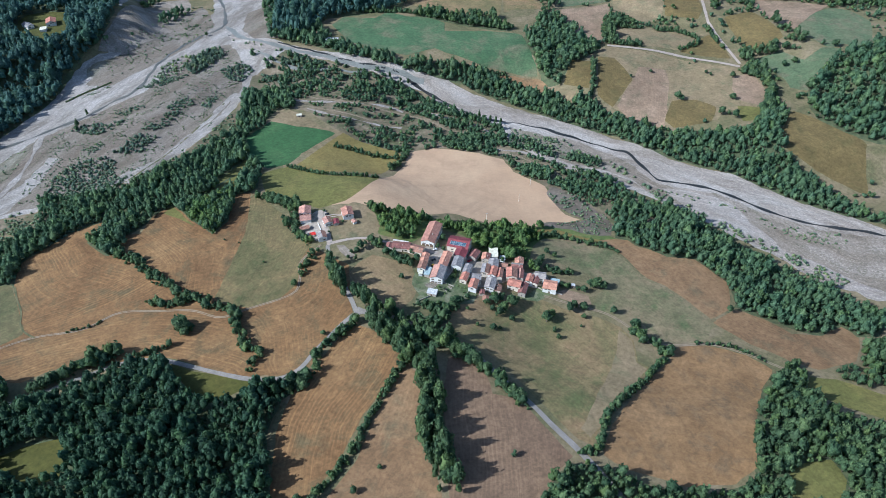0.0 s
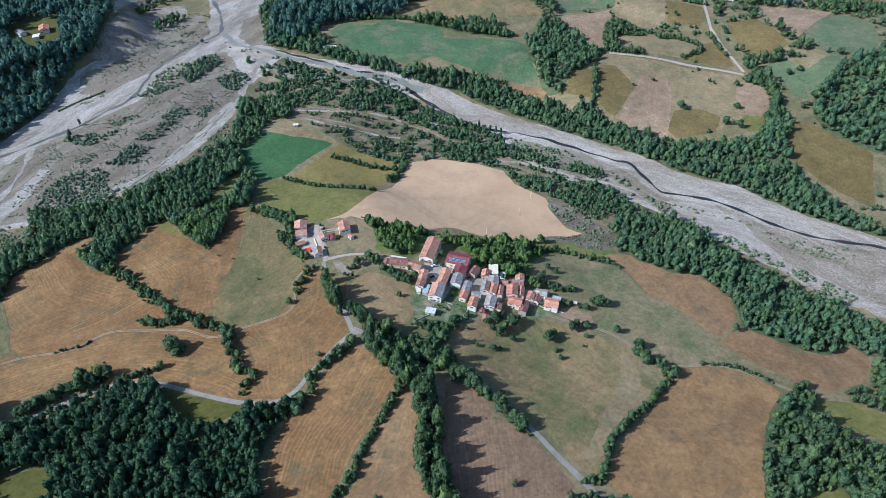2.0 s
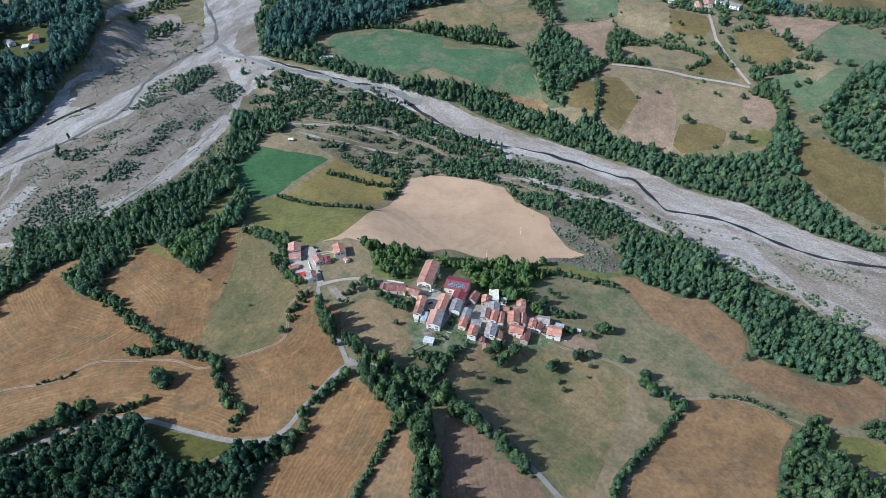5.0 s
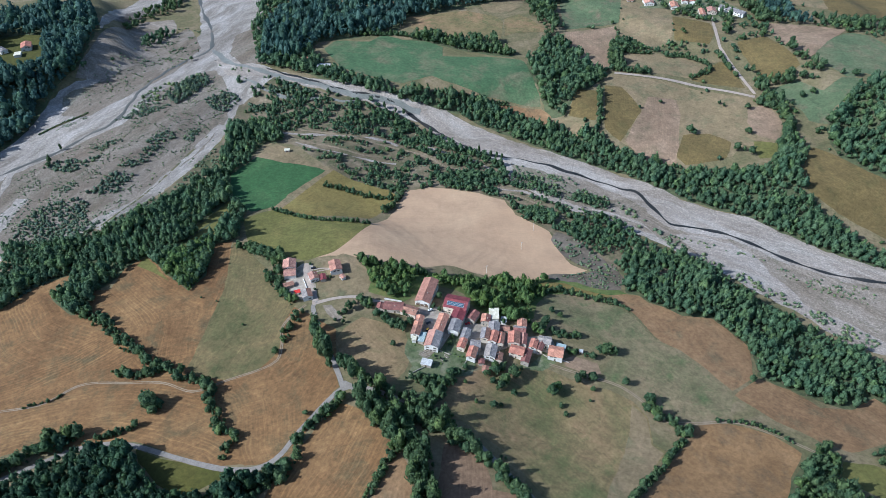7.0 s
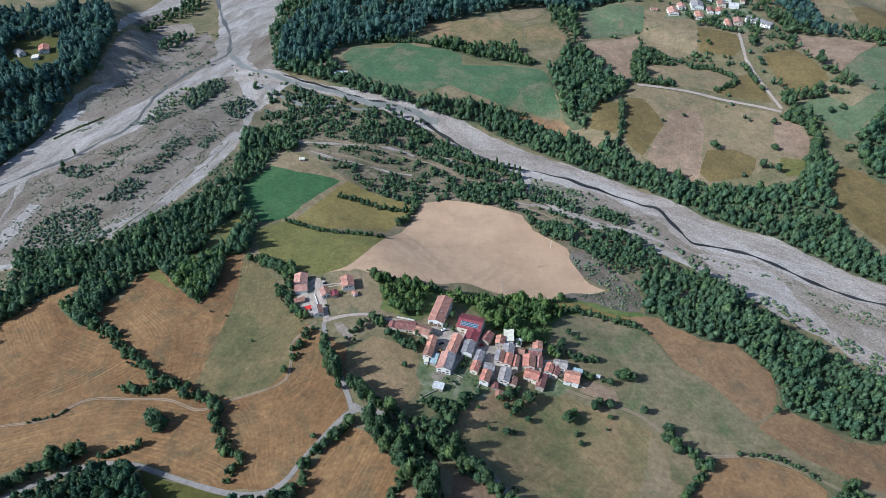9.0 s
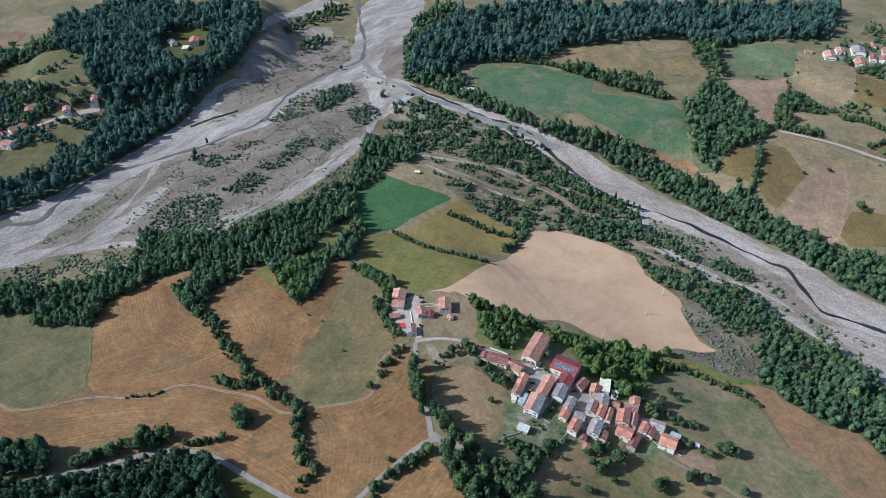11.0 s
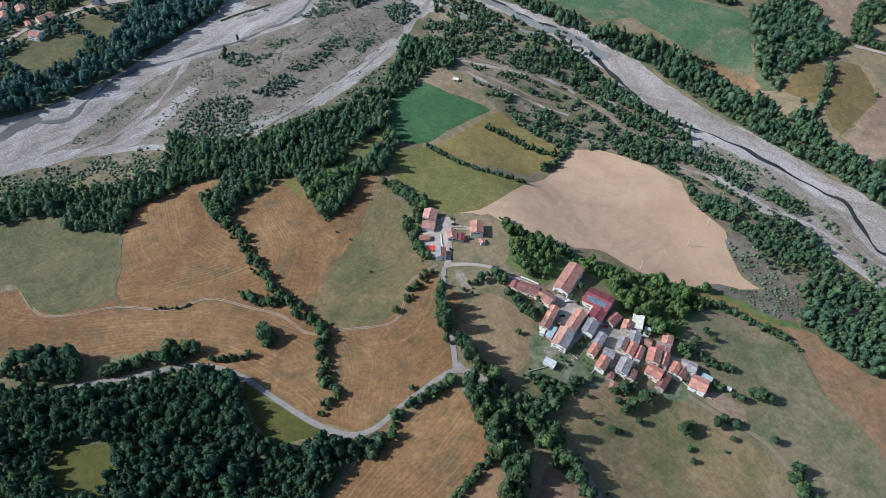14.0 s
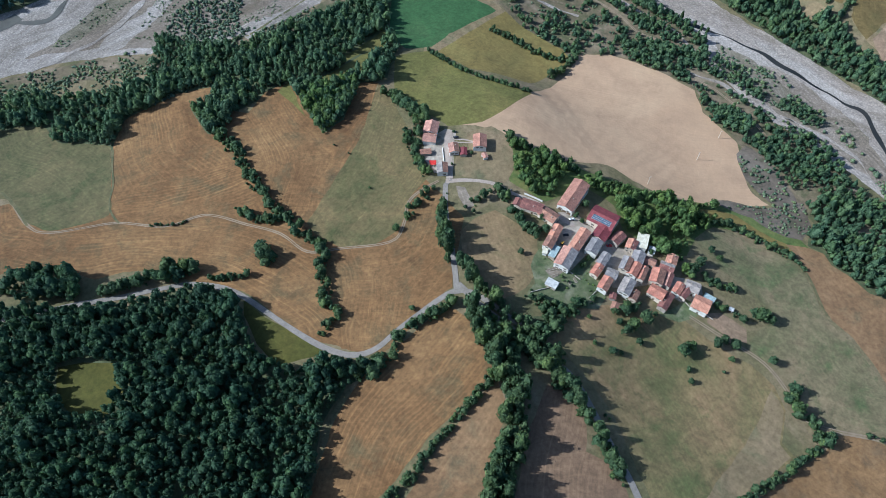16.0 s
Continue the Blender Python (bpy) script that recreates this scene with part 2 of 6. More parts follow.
def leaf_material(name, dark, mid, light):
    """Foliage: a tone for each clump, another for each stretch of wood."""
    m, nt, sh = nodes_of(name, 0.75)
    geo = nt.nodes.new("ShaderNodeNewGeometry")
    kind = nt.nodes.new("ShaderNodeAttribute")
    kind.attribute_name = "tone"
    info = nt.nodes.new("ShaderNodeObjectInfo")
    each = nt.nodes.new("ShaderNodeMath")
    each.operation = "ADD"
    nt.links.new(kind.outputs["Fac"], each.inputs[0])
    nt.links.new(info.outputs["Random"], each.inputs[1])
    part_of = nt.nodes.new("ShaderNodeMath")
    part_of.operation = "FRACT"
    nt.links.new(each.outputs[0], part_of.inputs[0])
    col = ramp_of(nt, geo.outputs["Random Per Island"], [(0.0, dark), (0.5, mid), (1.0, light)])
    col = mix_of(nt, 0.35, col, ramp_of(nt, noise_of(nt, geo.outputs["Position"], 0.06, 2.0), [(0.35, (0.3, 0.3, 0.3)), (0.65, (0.7, 0.68, 0.6))]), "OVERLAY")
    # some trees stand out yellowish and light, others bluish and dark
    species = ramp_of(nt, part_of.outputs[0], [(0.0, (0.36, 0.42, 0.44)), (0.3, (0.46, 0.47, 0.47)), (0.65, (0.52, 0.51, 0.46)), (0.85, (0.57, 0.55, 0.44)), (1.0, (0.66, 0.62, 0.42))])
    col = mix_of(nt, 0.8, col, species, "OVERLAY")
    mottle = noise_of(nt, geo.outputs["Position"], 0.75, 4.0, 0.75)
    col = mix_of(nt, 0.75, col, ramp_of(nt, mottle, [(0.32, (0.16, 0.17, 0.17)), (0.5, (0.45, 0.46, 0.44)), (0.68, (0.86, 0.84, 0.72))]), "OVERLAY")
    nt.links.new(col, sh.inputs["Base Color"])
    bump_of(nt, sh, mottle, 0.8, 0.5)
    thin = nt.nodes.new("ShaderNodeBsdfTranslucent")
    nt.links.new(col, thin.inputs["Color"])
    both = nt.nodes.new("ShaderNodeMixShader")
    both.inputs[0].default_value = 0.42
    nt.links.new(sh.outputs[0], both.inputs[1])
    nt.links.new(thin.outputs[0], both.inputs[2])
    nt.links.new(both.outputs[0], nt.nodes["Material Output"].inputs["Surface"])
    return m


WEST_FLOW, EAST_FLOW = -63.0, 32.0
GROUND = ground_material()
FLOOR = plain_material("undergrowth", (0.058, 0.070, 0.033), (0.106, 0.118, 0.054), 0.2)
MAT["gravel"] = gravel_material("river_gravel", (0.206, 0.175, 0.142), (0.279, 0.243, 0.204), (0.350, 0.312, 0.272), WEST_FLOW, 0.25)
MAT["gravel_east"] = gravel_material("east_gravel", (0.237, 0.195, 0.154), (0.305, 0.259, 0.214), (0.368, 0.323, 0.275), EAST_FLOW, 0.25)
MAT["bar"] = gravel_material("gravel_bar", (0.144, 0.112, 0.080), (0.185, 0.150, 0.113), (0.226, 0.188, 0.146), WEST_FLOW, 0.7)
MAT["bar_east"] = gravel_material("east_bar", (0.164, 0.131, 0.093), (0.232, 0.189, 0.143), (0.306, 0.255, 0.204), EAST_FLOW, 0.6)
MAT["scrubsoil"] = field_material("scrub_soil", (0.085, 0.085, 0.040), (0.150, 0.118, 0.072), (0.235, 0.185, 0.125), 20, 0.1, 0.03, (0.06, 0.075, 0.03))
MAT["grassbar"] = gravel_material("bar_grass", (0.124, 0.109, 0.071), (0.172, 0.151, 0.104), (0.229, 0.204, 0.152), WEST_FLOW, 0.5)
MAT["grassbar_east"] = gravel_material("east_bar_grass", (0.120, 0.105, 0.066), (0.170, 0.146, 0.102), (0.240, 0.205, 0.155), EAST_FLOW, 0.5)
MAT["garden"] = field_material("garden_ground", (0.071, 0.098, 0.039), (0.128, 0.138, 0.069), (0.255, 0.236, 0.162), 40, 0.1, 0.07, (0.061, 0.092, 0.034))
MAT["bare"] = field_material("bare_bank", (0.089, 0.071, 0.051), (0.130, 0.105, 0.079), (0.170, 0.143, 0.110), 20, 0.1, 0.03, (0.062, 0.062, 0.034))
MAT["yard"] = field_material("yard_ground", (0.174, 0.155, 0.097), (0.323, 0.272, 0.213), (0.484, 0.417, 0.337), 20, 0.1, 0.06, (0.404, 0.348, 0.283))
MAT["soil"] = field_material("garden_soil", (0.15, 0.12, 0.085), (0.22, 0.18, 0.135), (0.3, 0.25, 0.2), -70, 0.35, 0.06)
SHALLOW_MAT = plain_material("shallow_water", (0.150, 0.150, 0.126), (0.205, 0.200, 0.172), 0.06, 0.55, 0.5, 0.05, 0.25)
MURKY_MAT = plain_material("murky_water", (0.130, 0.122, 0.100), (0.090, 0.088, 0.076), 0.03, 0.45, 0.2, 0.05, 0.2)
WATER_MAT = plain_material("river_water", (0.040, 0.038, 0.034), (0.022, 0.023, 0.022), 0.03, 0.4, 0.2, 0.05, 0.2)
ROAD_MAT = {
    "asphalt": plain_material("worn_asphalt", (0.191, 0.167, 0.140), (0.251, 0.221, 0.187), 0.12),
    "concrete": plain_material("pale_road", (0.310, 0.247, 0.194), (0.384, 0.314, 0.253), 0.12),
    "pale": MAT["gravel"], "pale_east": MAT["gravel_east"],
    "verge": plain_material("rank_grass", (0.075, 0.080, 0.034), (0.150, 0.125, 0.060), 0.15),
    "track": plain_material("earth_track", (0.221, 0.166, 0.106), (0.281, 0.217, 0.145), 0.15),
}
LEAF = leaf_material("leaves", (0.057, 0.099, 0.050), (0.091, 0.143, 0.069), (0.136, 0.193, 0.091))
LEAF_DARK = leaf_material("woodland_leaves", (0.040, 0.077, 0.048), (0.059, 0.110, 0.062), (0.085, 0.148, 0.084))
# bluer leaf colour that paints the haze of distance onto the far woods
LEAF_HAZED = leaf_material("hazed_wood_leaves", (0.051, 0.099, 0.091), (0.077, 0.141, 0.126), (0.109, 0.189, 0.165))
LEAF_BANK = leaf_material("river_wood_leaves", (0.068, 0.119, 0.065), (0.102, 0.167, 0.091), (0.152, 0.224, 0.124))
LEAF_GREY = leaf_material("willow_leaves", (0.140, 0.192, 0.112), (0.200, 0.258, 0.157), (0.270, 0.325, 0.215))
LEAF_WILLOW = leaf_material("scrub_leaves", (0.098, 0.142, 0.100), (0.140, 0.192, 0.134), (0.196, 0.252, 0.180))
LEAF_FRESH = leaf_material("garden_leaves", (0.078, 0.132, 0.046), (0.121, 0.188, 0.064), (0.175, 0.246, 0.086))
BARK = plain_material("bark", (0.09, 0.07, 0.05), (0.14, 0.11, 0.085), 3.0)


def roof_material(name, dark, mid, light, rough=0.85):
    """Old roof covering: courses across the slope, weathered patches, a tone for each roof."""
    m, nt, sh = nodes_of(name, rough)
    v = place(nt)
    col = ramp_of(nt, noise_of(nt, v, 0.55, 6.0, 0.7, 0.3), [(0.3, dark), (0.5, mid), (0.7, light)])
    grime = ramp_of(nt, noise_of(nt, v, 0.22, 5.0, 0.65, 0.6), [(0.38, (0.28, 0.28, 0.29)), (0.6, (0.62, 0.61, 0.58))])
    col = mix_of(nt, 0.6, col, grime, "OVERLAY")
    col = mix_of(nt, 0.45, col, ramp_of(nt, noise_of(nt, v, 2.2, 3.0, 0.7), [(0.3, (0.2, 0.2, 0.2)), (0.7, (0.8, 0.79, 0.76))]), "OVERLAY")
    wave = nt.nodes.new("ShaderNodeTexWave")
    wave.bands_direction = "X"
    wave.inputs["Scale"].default_value, wave.inputs["Distortion"].default_value = 1.1, 1.5
    nt.links.new(v, wave.inputs["Vector"])
    col = mix_of(nt, 0.22, col, wave.outputs["Color"], "OVERLAY")
    info = nt.nodes.new("ShaderNodeObjectInfo")
    col = mix_of(nt, 0.4, col, ramp_of(nt, info.outputs["Random"], [(0.0, (0.32, 0.34, 0.36)), (1.0, (0.68, 0.66, 0.62))]), "OVERLAY")
    nt.links.new(col, sh.inputs["Base Color"])
    bump_of(nt, sh, wave.outputs["Fac"], 0.5, 0.06)
    return m


ROOF = {
    "pink": roof_material("pale_red_tiles", (0.322, 0.174, 0.130), (0.415, 0.223, 0.169), (0.481, 0.279, 0.215)),
    "red": roof_material("red_tiles", (0.322, 0.131, 0.092), (0.415, 0.179, 0.125), (0.486, 0.234, 0.169)),
    "orange": roof_material("orange_tiles", (0.333, 0.161, 0.109), (0.445, 0.216, 0.146), (0.519, 0.286, 0.196)),
    "barnred": roof_material("barn_tiles", (0.316, 0.157, 0.109), (0.383, 0.192, 0.137), (0.434, 0.228, 0.166)),
    "brown": roof_material("old_brown_tiles", (0.180, 0.110, 0.080), (0.302, 0.161, 0.114), (0.410, 0.215, 0.142)),
    "maroon": roof_material("maroon_tiles", (0.137, 0.071, 0.059), (0.229, 0.102, 0.085), (0.308, 0.141, 0.110)),
    "redmetal": roof_material("dark_red_sheet", (0.170, 0.041, 0.046), (0.201, 0.052, 0.056), (0.232, 0.067, 0.068), 0.5),
    "grey": roof_material("grey_slabs", (0.212, 0.183, 0.165), (0.293, 0.257, 0.233), (0.378, 0.331, 0.302)),
    "slate": roof_material("slate_slabs", (0.183, 0.169, 0.164), (0.253, 0.232, 0.226), (0.334, 0.303, 0.288)),
    "bluemetal": roof_material("pale_blue_sheet", (0.258, 0.328, 0.345), (0.318, 0.391, 0.397), (0.365, 0.430, 0.427), 0.45),
    "paleshed": roof_material("pale_grey_sheet", (0.432, 0.432, 0.422), (0.535, 0.526, 0.505), (0.618, 0.608, 0.577), 0.6),
    "white": roof_material("white_roof", (0.636, 0.599, 0.476), (0.636, 0.599, 0.485), (0.636, 0.599, 0.485), 0.6),
    "cream": roof_material("cream_roof", (0.540, 0.490, 0.386), (0.644, 0.580, 0.463), (0.708, 0.644, 0.528)),
}
WALL = {
    "white": plain_material("white_render", (0.634, 0.607, 0.540), (0.781, 0.755, 0.686), 0.5, 0.9, 0.4),
    "plaster": plain_material("pale_plaster", (0.561, 0.476, 0.372), (0.683, 0.598, 0.480), 0.6, 0.9, 0.4),
    "stone": plain_material("stone_wall", (0.312, 0.270, 0.216), (0.444, 0.390, 0.318), 0.9, 0.9, 0.7, 0.05),
}
WOOD = plain_material("old_wood", (0.10, 0.065, 0.04), (0.16, 0.105, 0.065), 1.2)
TIMBER = plain_material("weathered_boards", (0.34, 0.29, 0.22), (0.46, 0.40, 0.32), 1.5)
GLASS = plain_material("window_glass", (0.025, 0.03, 0.035), (0.04, 0.045, 0.05), 0.5, 0.08, 0.1, 0.0, 0.5)
FRAME = plain_material("window_frame", (0.45, 0.40, 0.33), (0.55, 0.5, 0.42), 1.0)
PANEL = plain_material("solar_glass", (0.044, 0.086, 0.117), (0.066, 0.116, 0.153), 0.6, 0.18, 0.1, 0.0, 0.5)
STEEL = plain_material("grey_steel", (0.36, 0.37, 0.38), (0.46, 0.47, 0.48), 0.8, 0.45)
RED_CLOTH = plain_material("red_awning_cloth", (0.52, 0.03, 0.025), (0.60, 0.045, 0.035), 0.8, 0.7, 0.2)
TYRE = plain_material("tyre_rubber", (0.02, 0.02, 0.02), (0.03, 0.03, 0.03), 2.0, 0.85)
PAINT = {
    "dark": plain_material("dark_car_paint", (0.02, 0.022, 0.028), (0.026, 0.028, 0.034), 0.5, 0.25, 0.05, 0.0, 0.5),
    "white": plain_material("white_car_paint", (0.72, 0.72, 0.71), (0.76, 0.76, 0.75), 0.5, 0.25, 0.05, 0.0, 0.5),
    "red": plain_material("red_car_paint", (0.40, 0.02, 0.02), (0.45, 0.03, 0.025), 0.5, 0.25, 0.05, 0.0, 0.5),
    "yellow": plain_material("yellow_machine_paint", (0.62, 0.36, 0.03), (0.68, 0.42, 0.05), 0.5, 0.35, 0.1, 0.0, 0.5),
}

# ---- the lie of the land: spot heights ----
SPOTS_A = [(-150, 450, 3), (-185, 475, 4), (-190, 549, 6), (-340, 390, -9), (-376, 443, -13), (-306, 476, 0), (-203, 425, 1), (-274, 388, -1), (-300, 302, 2), (-340, 296, 5), (-230, 200, 16), (-192, 330, 6), (-123, 319, 8), (-95, 342, 11), (-140, 345, 5), (-66, 382, 12), (-87, 510, 9)]
SPOTS_B = [(-113, 475, 12), (-40, 440, 11), (-9, 405, 9), (-9, 484, 9), (44, 462, -1), (92, 430, -9), (92, 376, -10), (140, 402, -11), (181, 370, -11), (257, 357, -19), (225, 404, -22), (167, 461, -19), (203, 261, 5), (90, 281, 9), (43, 251, 19), (-34, 310, 20), (-30, 331, 17)]
SPOTS_C = [(112, 608, -28), (80, 578, -25), (137, 550, -27), (-35, 680, -25), (20, 530, -16), (-179, 612, -12), (-219, 724, -13), (-168, 730, -12), (71, 740, -26), (226, 643, -32), (412, 553, -36), (322, 442, -35), (-450, 692, -8), (-540, 573, -4)]
SPOTS_D = [(-462, 550, -14), (-378, 811, -2), (-320, 1021, -4), (-164, 956, 4), (38, 952, 5), (224, 897, 0), (423, 1087, 12), (403, 825, -3), (412, 748, -10), (294, 780, -14), (505, 853, 18), (-524, 908, 28)]
SPOTS = SPOTS_A + SPOTS_B + SPOTS_C + SPOTS_D


def relief(x, y):
    """The lie of the land as the spot heights give it."""
    x, y = np.asarray(x, float), np.asarray(y, float)
    s = np.array(SPOTS, float)
    d = (x[..., None] - s[:, 0]) ** 2 + (y[..., None] - s[:, 1]) ** 2
    w = np.exp(-d / (2 * 45.0 ** 2)) + 1e-5 / (1 + d / 1e4)
    return (w * s[:, 2]).sum(-1) / w.sum(-1)


CELL = 8.0
GRID_X, GRID_Y = np.arange(-1008, 1009, CELL), np.arange(-208, 1521, CELL)
GRID_Z = relief(*np.meshgrid(GRID_X, GRID_Y))


def height(x, y):
    """The ground's height at x, y (numbers or arrays), on the ground's own triangles."""
    x, y = np.asarray(x, float), np.asarray(y, float)
    u, v = (x - GRID_X[0]) / CELL, (y - GRID_Y[0]) / CELL
    i, j = np.clip(u.astype(int), 0, len(GRID_X) - 2), np.clip(v.astype(int), 0, len(GRID_Y) - 2)
    u, v = np.clip(u - i, 0, 1), np.clip(v - j, 0, 1)
    a, b, c, d = GRID_Z[j, i], GRID_Z[j, i + 1], GRID_Z[j + 1, i], GRID_Z[j + 1, i + 1]
    return np.where(u >= v, a + (b - a) * u + (d - b) * v, a + (c - a) * v + (d - c) * u)


def link_mesh(name, verts, faces, materials, parent=None, slots=None, smooth=False):
    """A mesh object from arrays of corners and faces."""
    me = bpy.data.meshes.new(name)
    me.from_pydata([tuple(v) for v in verts], [], [tuple(f) for f in faces])
    for m in materials:
        me.materials.append(m)
    if slots is not None:
        me.polygons.foreach_set("material_index", np.asarray(slots, np.int32))
    if smooth:
        me.shade_smooth()
    me.update()
    ob = new(name, me)
    ob.parent = parent
    return ob


def part(name, bm, material, parent=None, label=""):
    """Links a bmesh as one mesh object under a thing or a part."""
    me = bpy.data.meshes.new(name)
    bm.to_mesh(me)
    bm.free()
    me.materials.append(material)
    ob = new(name, me)
    ob.parent = parent
    return tagged(ob, label)


# ---- ground ----
def build_ground():
    xs = np.concatenate([[-5000, -3000, -2000, -1400], GRID_X, [1400, 2000, 3000, 5000]])
    ys = np.concatenate([[-4000, -2000, -1000, -500], GRID_Y, [1800, 2400, 3200, 5000]])
    gx, gy = np.meshgrid(xs, ys)
    gz = height(gx, gy)
    v = np.stack([gx.ravel(), gy.ravel(), gz.ravel()], 1)
    w = len(xs)
    i = np.arange(len(ys) - 1)[:, None] * w + np.arange(w - 1)[None]
    f = np.concatenate([np.stack([i, i + 1, i + 1 + w], -1).reshape(-1, 3), np.stack([i, i + 1 + w, i + w], -1).reshape(-1, 3)])
    return tagged(link_mesh("ground", v, f.tolist(), [GROUND], smooth=True), "rough grass and bare earth of a river valley", "ground", kind="structure")


def roughen(outline, step=7.0, wild=1.0, seed=0):
    """A closed outline with more corners, slightly uneven."""
    rnd, pts = random.Random(seed), []
    n = len(outline)
    for k in range(n):
        p0, p1, p2, p3 = (Vector(outline[(k + j) % n]) for j in (-1, 0, 1, 2))
        m = max(1, int((p2 - p1).length / step))
        for j in range(m):
            s = j / m
            a, b = (p2 - p0) * 0.12, (p3 - p1) * 0.12
            q = (2 * s**3 - 3 * s**2 + 1) * p1 + (s**3 - 2 * s**2 + s) * a + (-2 * s**3 + 3 * s**2) * p2 + (s**3 - s**2) * b
            pts.append((q.x + rnd.uniform(-wild, wild), q.y + rnd.uniform(-wild, wild)))
    return pts


def cut_to_land(bm, lift, cell=8.0):
    """Cuts a flat sheet along the ground's grid and lays it on the land."""
    xs, ys = [v.co.x for v in bm.verts], [v.co.y for v in bm.verts]
    for axis, lo, hi in ((0, min(xs), max(xs)), (1, min(ys), max(ys))):
        c = math.ceil(lo / cell) * cell
        while c < hi:
            co, no = [0, 0, 0], [0, 0, 0]
            co[axis], no[axis] = c, 1
            bmesh.ops.bisect_plane(bm, geom=bm.verts[:] + bm.edges[:] + bm.faces[:], plane_co=co, plane_no=no)
            c += cell
    across = [v.co.x - v.co.y for v in bm.verts]
    c = math.ceil(min(across) / cell) * cell
    while c < max(across):
        bmesh.ops.bisect_plane(bm, geom=bm.verts[:] + bm.edges[:] + bm.faces[:], plane_co=(c, 0, 0), plane_no=(1, -1, 0))
        c += cell
    bm.verts.ensure_lookup_table()
    zs = height([v.co.x for v in bm.verts], [v.co.y for v in bm.verts])
    for v, z in zip(bm.verts, zs):
        v.co.z = z + lift


def mark_swaths(me, outline):
    """Stores how far each corner lies from the outline's longest side, which the mower followed, and its place."""
    co = np.empty(len(me.vertices) * 3, np.float32)
    me.vertices.foreach_get("co", co)
    p = co.reshape(-1, 3)[:, None, :2].astype(float)
    a = np.array(outline, float)
    d = np.roll(a, -1, 0) - a
    long = np.linalg.norm(d, axis=1)
    way = np.arctan2(d[:, 1], d[:, 0])
    gain = [(long * np.clip(np.cos(way - w), 0, 1) ** 4).sum() for w in way]
    keep = np.cos(way - way[int(np.argmax(gain))]) > 0.72
    a, d = a[None, keep], d[None, keep]
    s = np.clip(((p - a) * d).sum(-1) / (d**2).sum(-1), -0.3, 1.3)
    r = np.linalg.norm(a + s[..., None] * d - p, axis=-1)
    near = -np.log(np.exp(-0.12 * r).sum(1) + 1e-30) / 0.12
    q = np.stack([near, p[:, 0, 0], p[:, 0, 1]], 1)
    me.attributes.new("swath", "FLOAT_VECTOR", "POINT").data.foreach_set("vector", q.ravel().astype(np.float32))


def sheet(name, outline, material, lift, label, category, wild=1.0, seed=0, cell=8.0):
    """A patch of land with an outline, laid on the ground."""
    bm = bmesh.new()
    face = bm.faces.new([bm.verts.new((x, y, 0)) for x, y in roughen(outline, 7.0, wild, seed)])
    if face.calc_area() and face.normal.z < 0:
        face.normal_flip()
    bmesh.ops.triangulate(bm, faces=bm.faces[:])
    cut_to_land(bm, lift, cell)
    bmesh.ops.recalc_face_normals(bm, faces=bm.faces[:])
    if sum(f.normal.z for f in bm.faces) < 0:
        bmesh.ops.reverse_faces(bm, faces=bm.faces[:])
    ob = part(name, bm, material)
    mark_swaths(ob.data, outline)
    ob.data.shade_smooth()
    return tagged(ob, label, category, kind="structure")


def smooth_line(line, step):
    """Points along a smooth curve through the given ones."""
    out, n = [], len(line)
    for k in range(n - 1):
        p1, p2 = Vector(line[k]), Vector(line[k + 1])
        p0 = Vector(line[k - 1]) if k else p1 * 2 - p2
        p3 = Vector(line[k + 2]) if k + 2 < n else p2 * 2 - p1
        m = max(1, int((p2 - p1).length / step))
        for j in range(m):
            s = j / m
            out.append(0.5 * (2 * p1 + (p2 - p0) * s + (2 * p0 - 5 * p1 + 4 * p2 - p3) * s * s + (3 * p1 - p0 - 3 * p2 + p3) * s**3))
    return out + [Vector(line[-1])]


def ribbon(name, line, width, material, lift, label, category, wild=0.25, seed=0, side=0.0):
    """A road, track or stream of some width along a line, laid on the ground."""
    rnd = random.Random(seed)
    phase = [rnd.uniform(0, 6.28) for _ in range(4)]
    pts = smooth_line(line, 4.0)
    rows = []
    for k, p in enumerate(pts):
        p = p + side * (pts[min(k + 1, len(pts) - 1)] - pts[max(k - 1, 0)]).normalized().orthogonal()
        d = (pts[min(k + 1, len(pts) - 1)] - pts[max(k - 1, 0)]).normalized()
        n = Vector((-d.y, d.x))
        l = width / 2 + wild * (0.7 * math.sin(k * 0.31 + phase[0]) + 0.5 * math.sin(k * 0.83 + phase[1]))
        r = width / 2 + wild * (0.7 * math.sin(k * 0.27 + phase[2]) + 0.5 * math.sin(k * 0.77 + phase[3]))
        rows.append([p + n * l, p, p - n * r])
    flat = [q for row in rows for q in row]
    zs = height([q.x for q in flat], [q.y for q in flat])
    v = [(q.x, q.y, z + lift) for q, z in zip(flat, zs)]
    f = [(3 * k + c, 3 * k + c + 1, 3 * k + c + 4, 3 * k + c + 3) for k in range(len(rows) - 1) for c in (0, 1)]
    return tagged(link_mesh(name, v, f, [material], smooth=True), label, category, kind="structure")


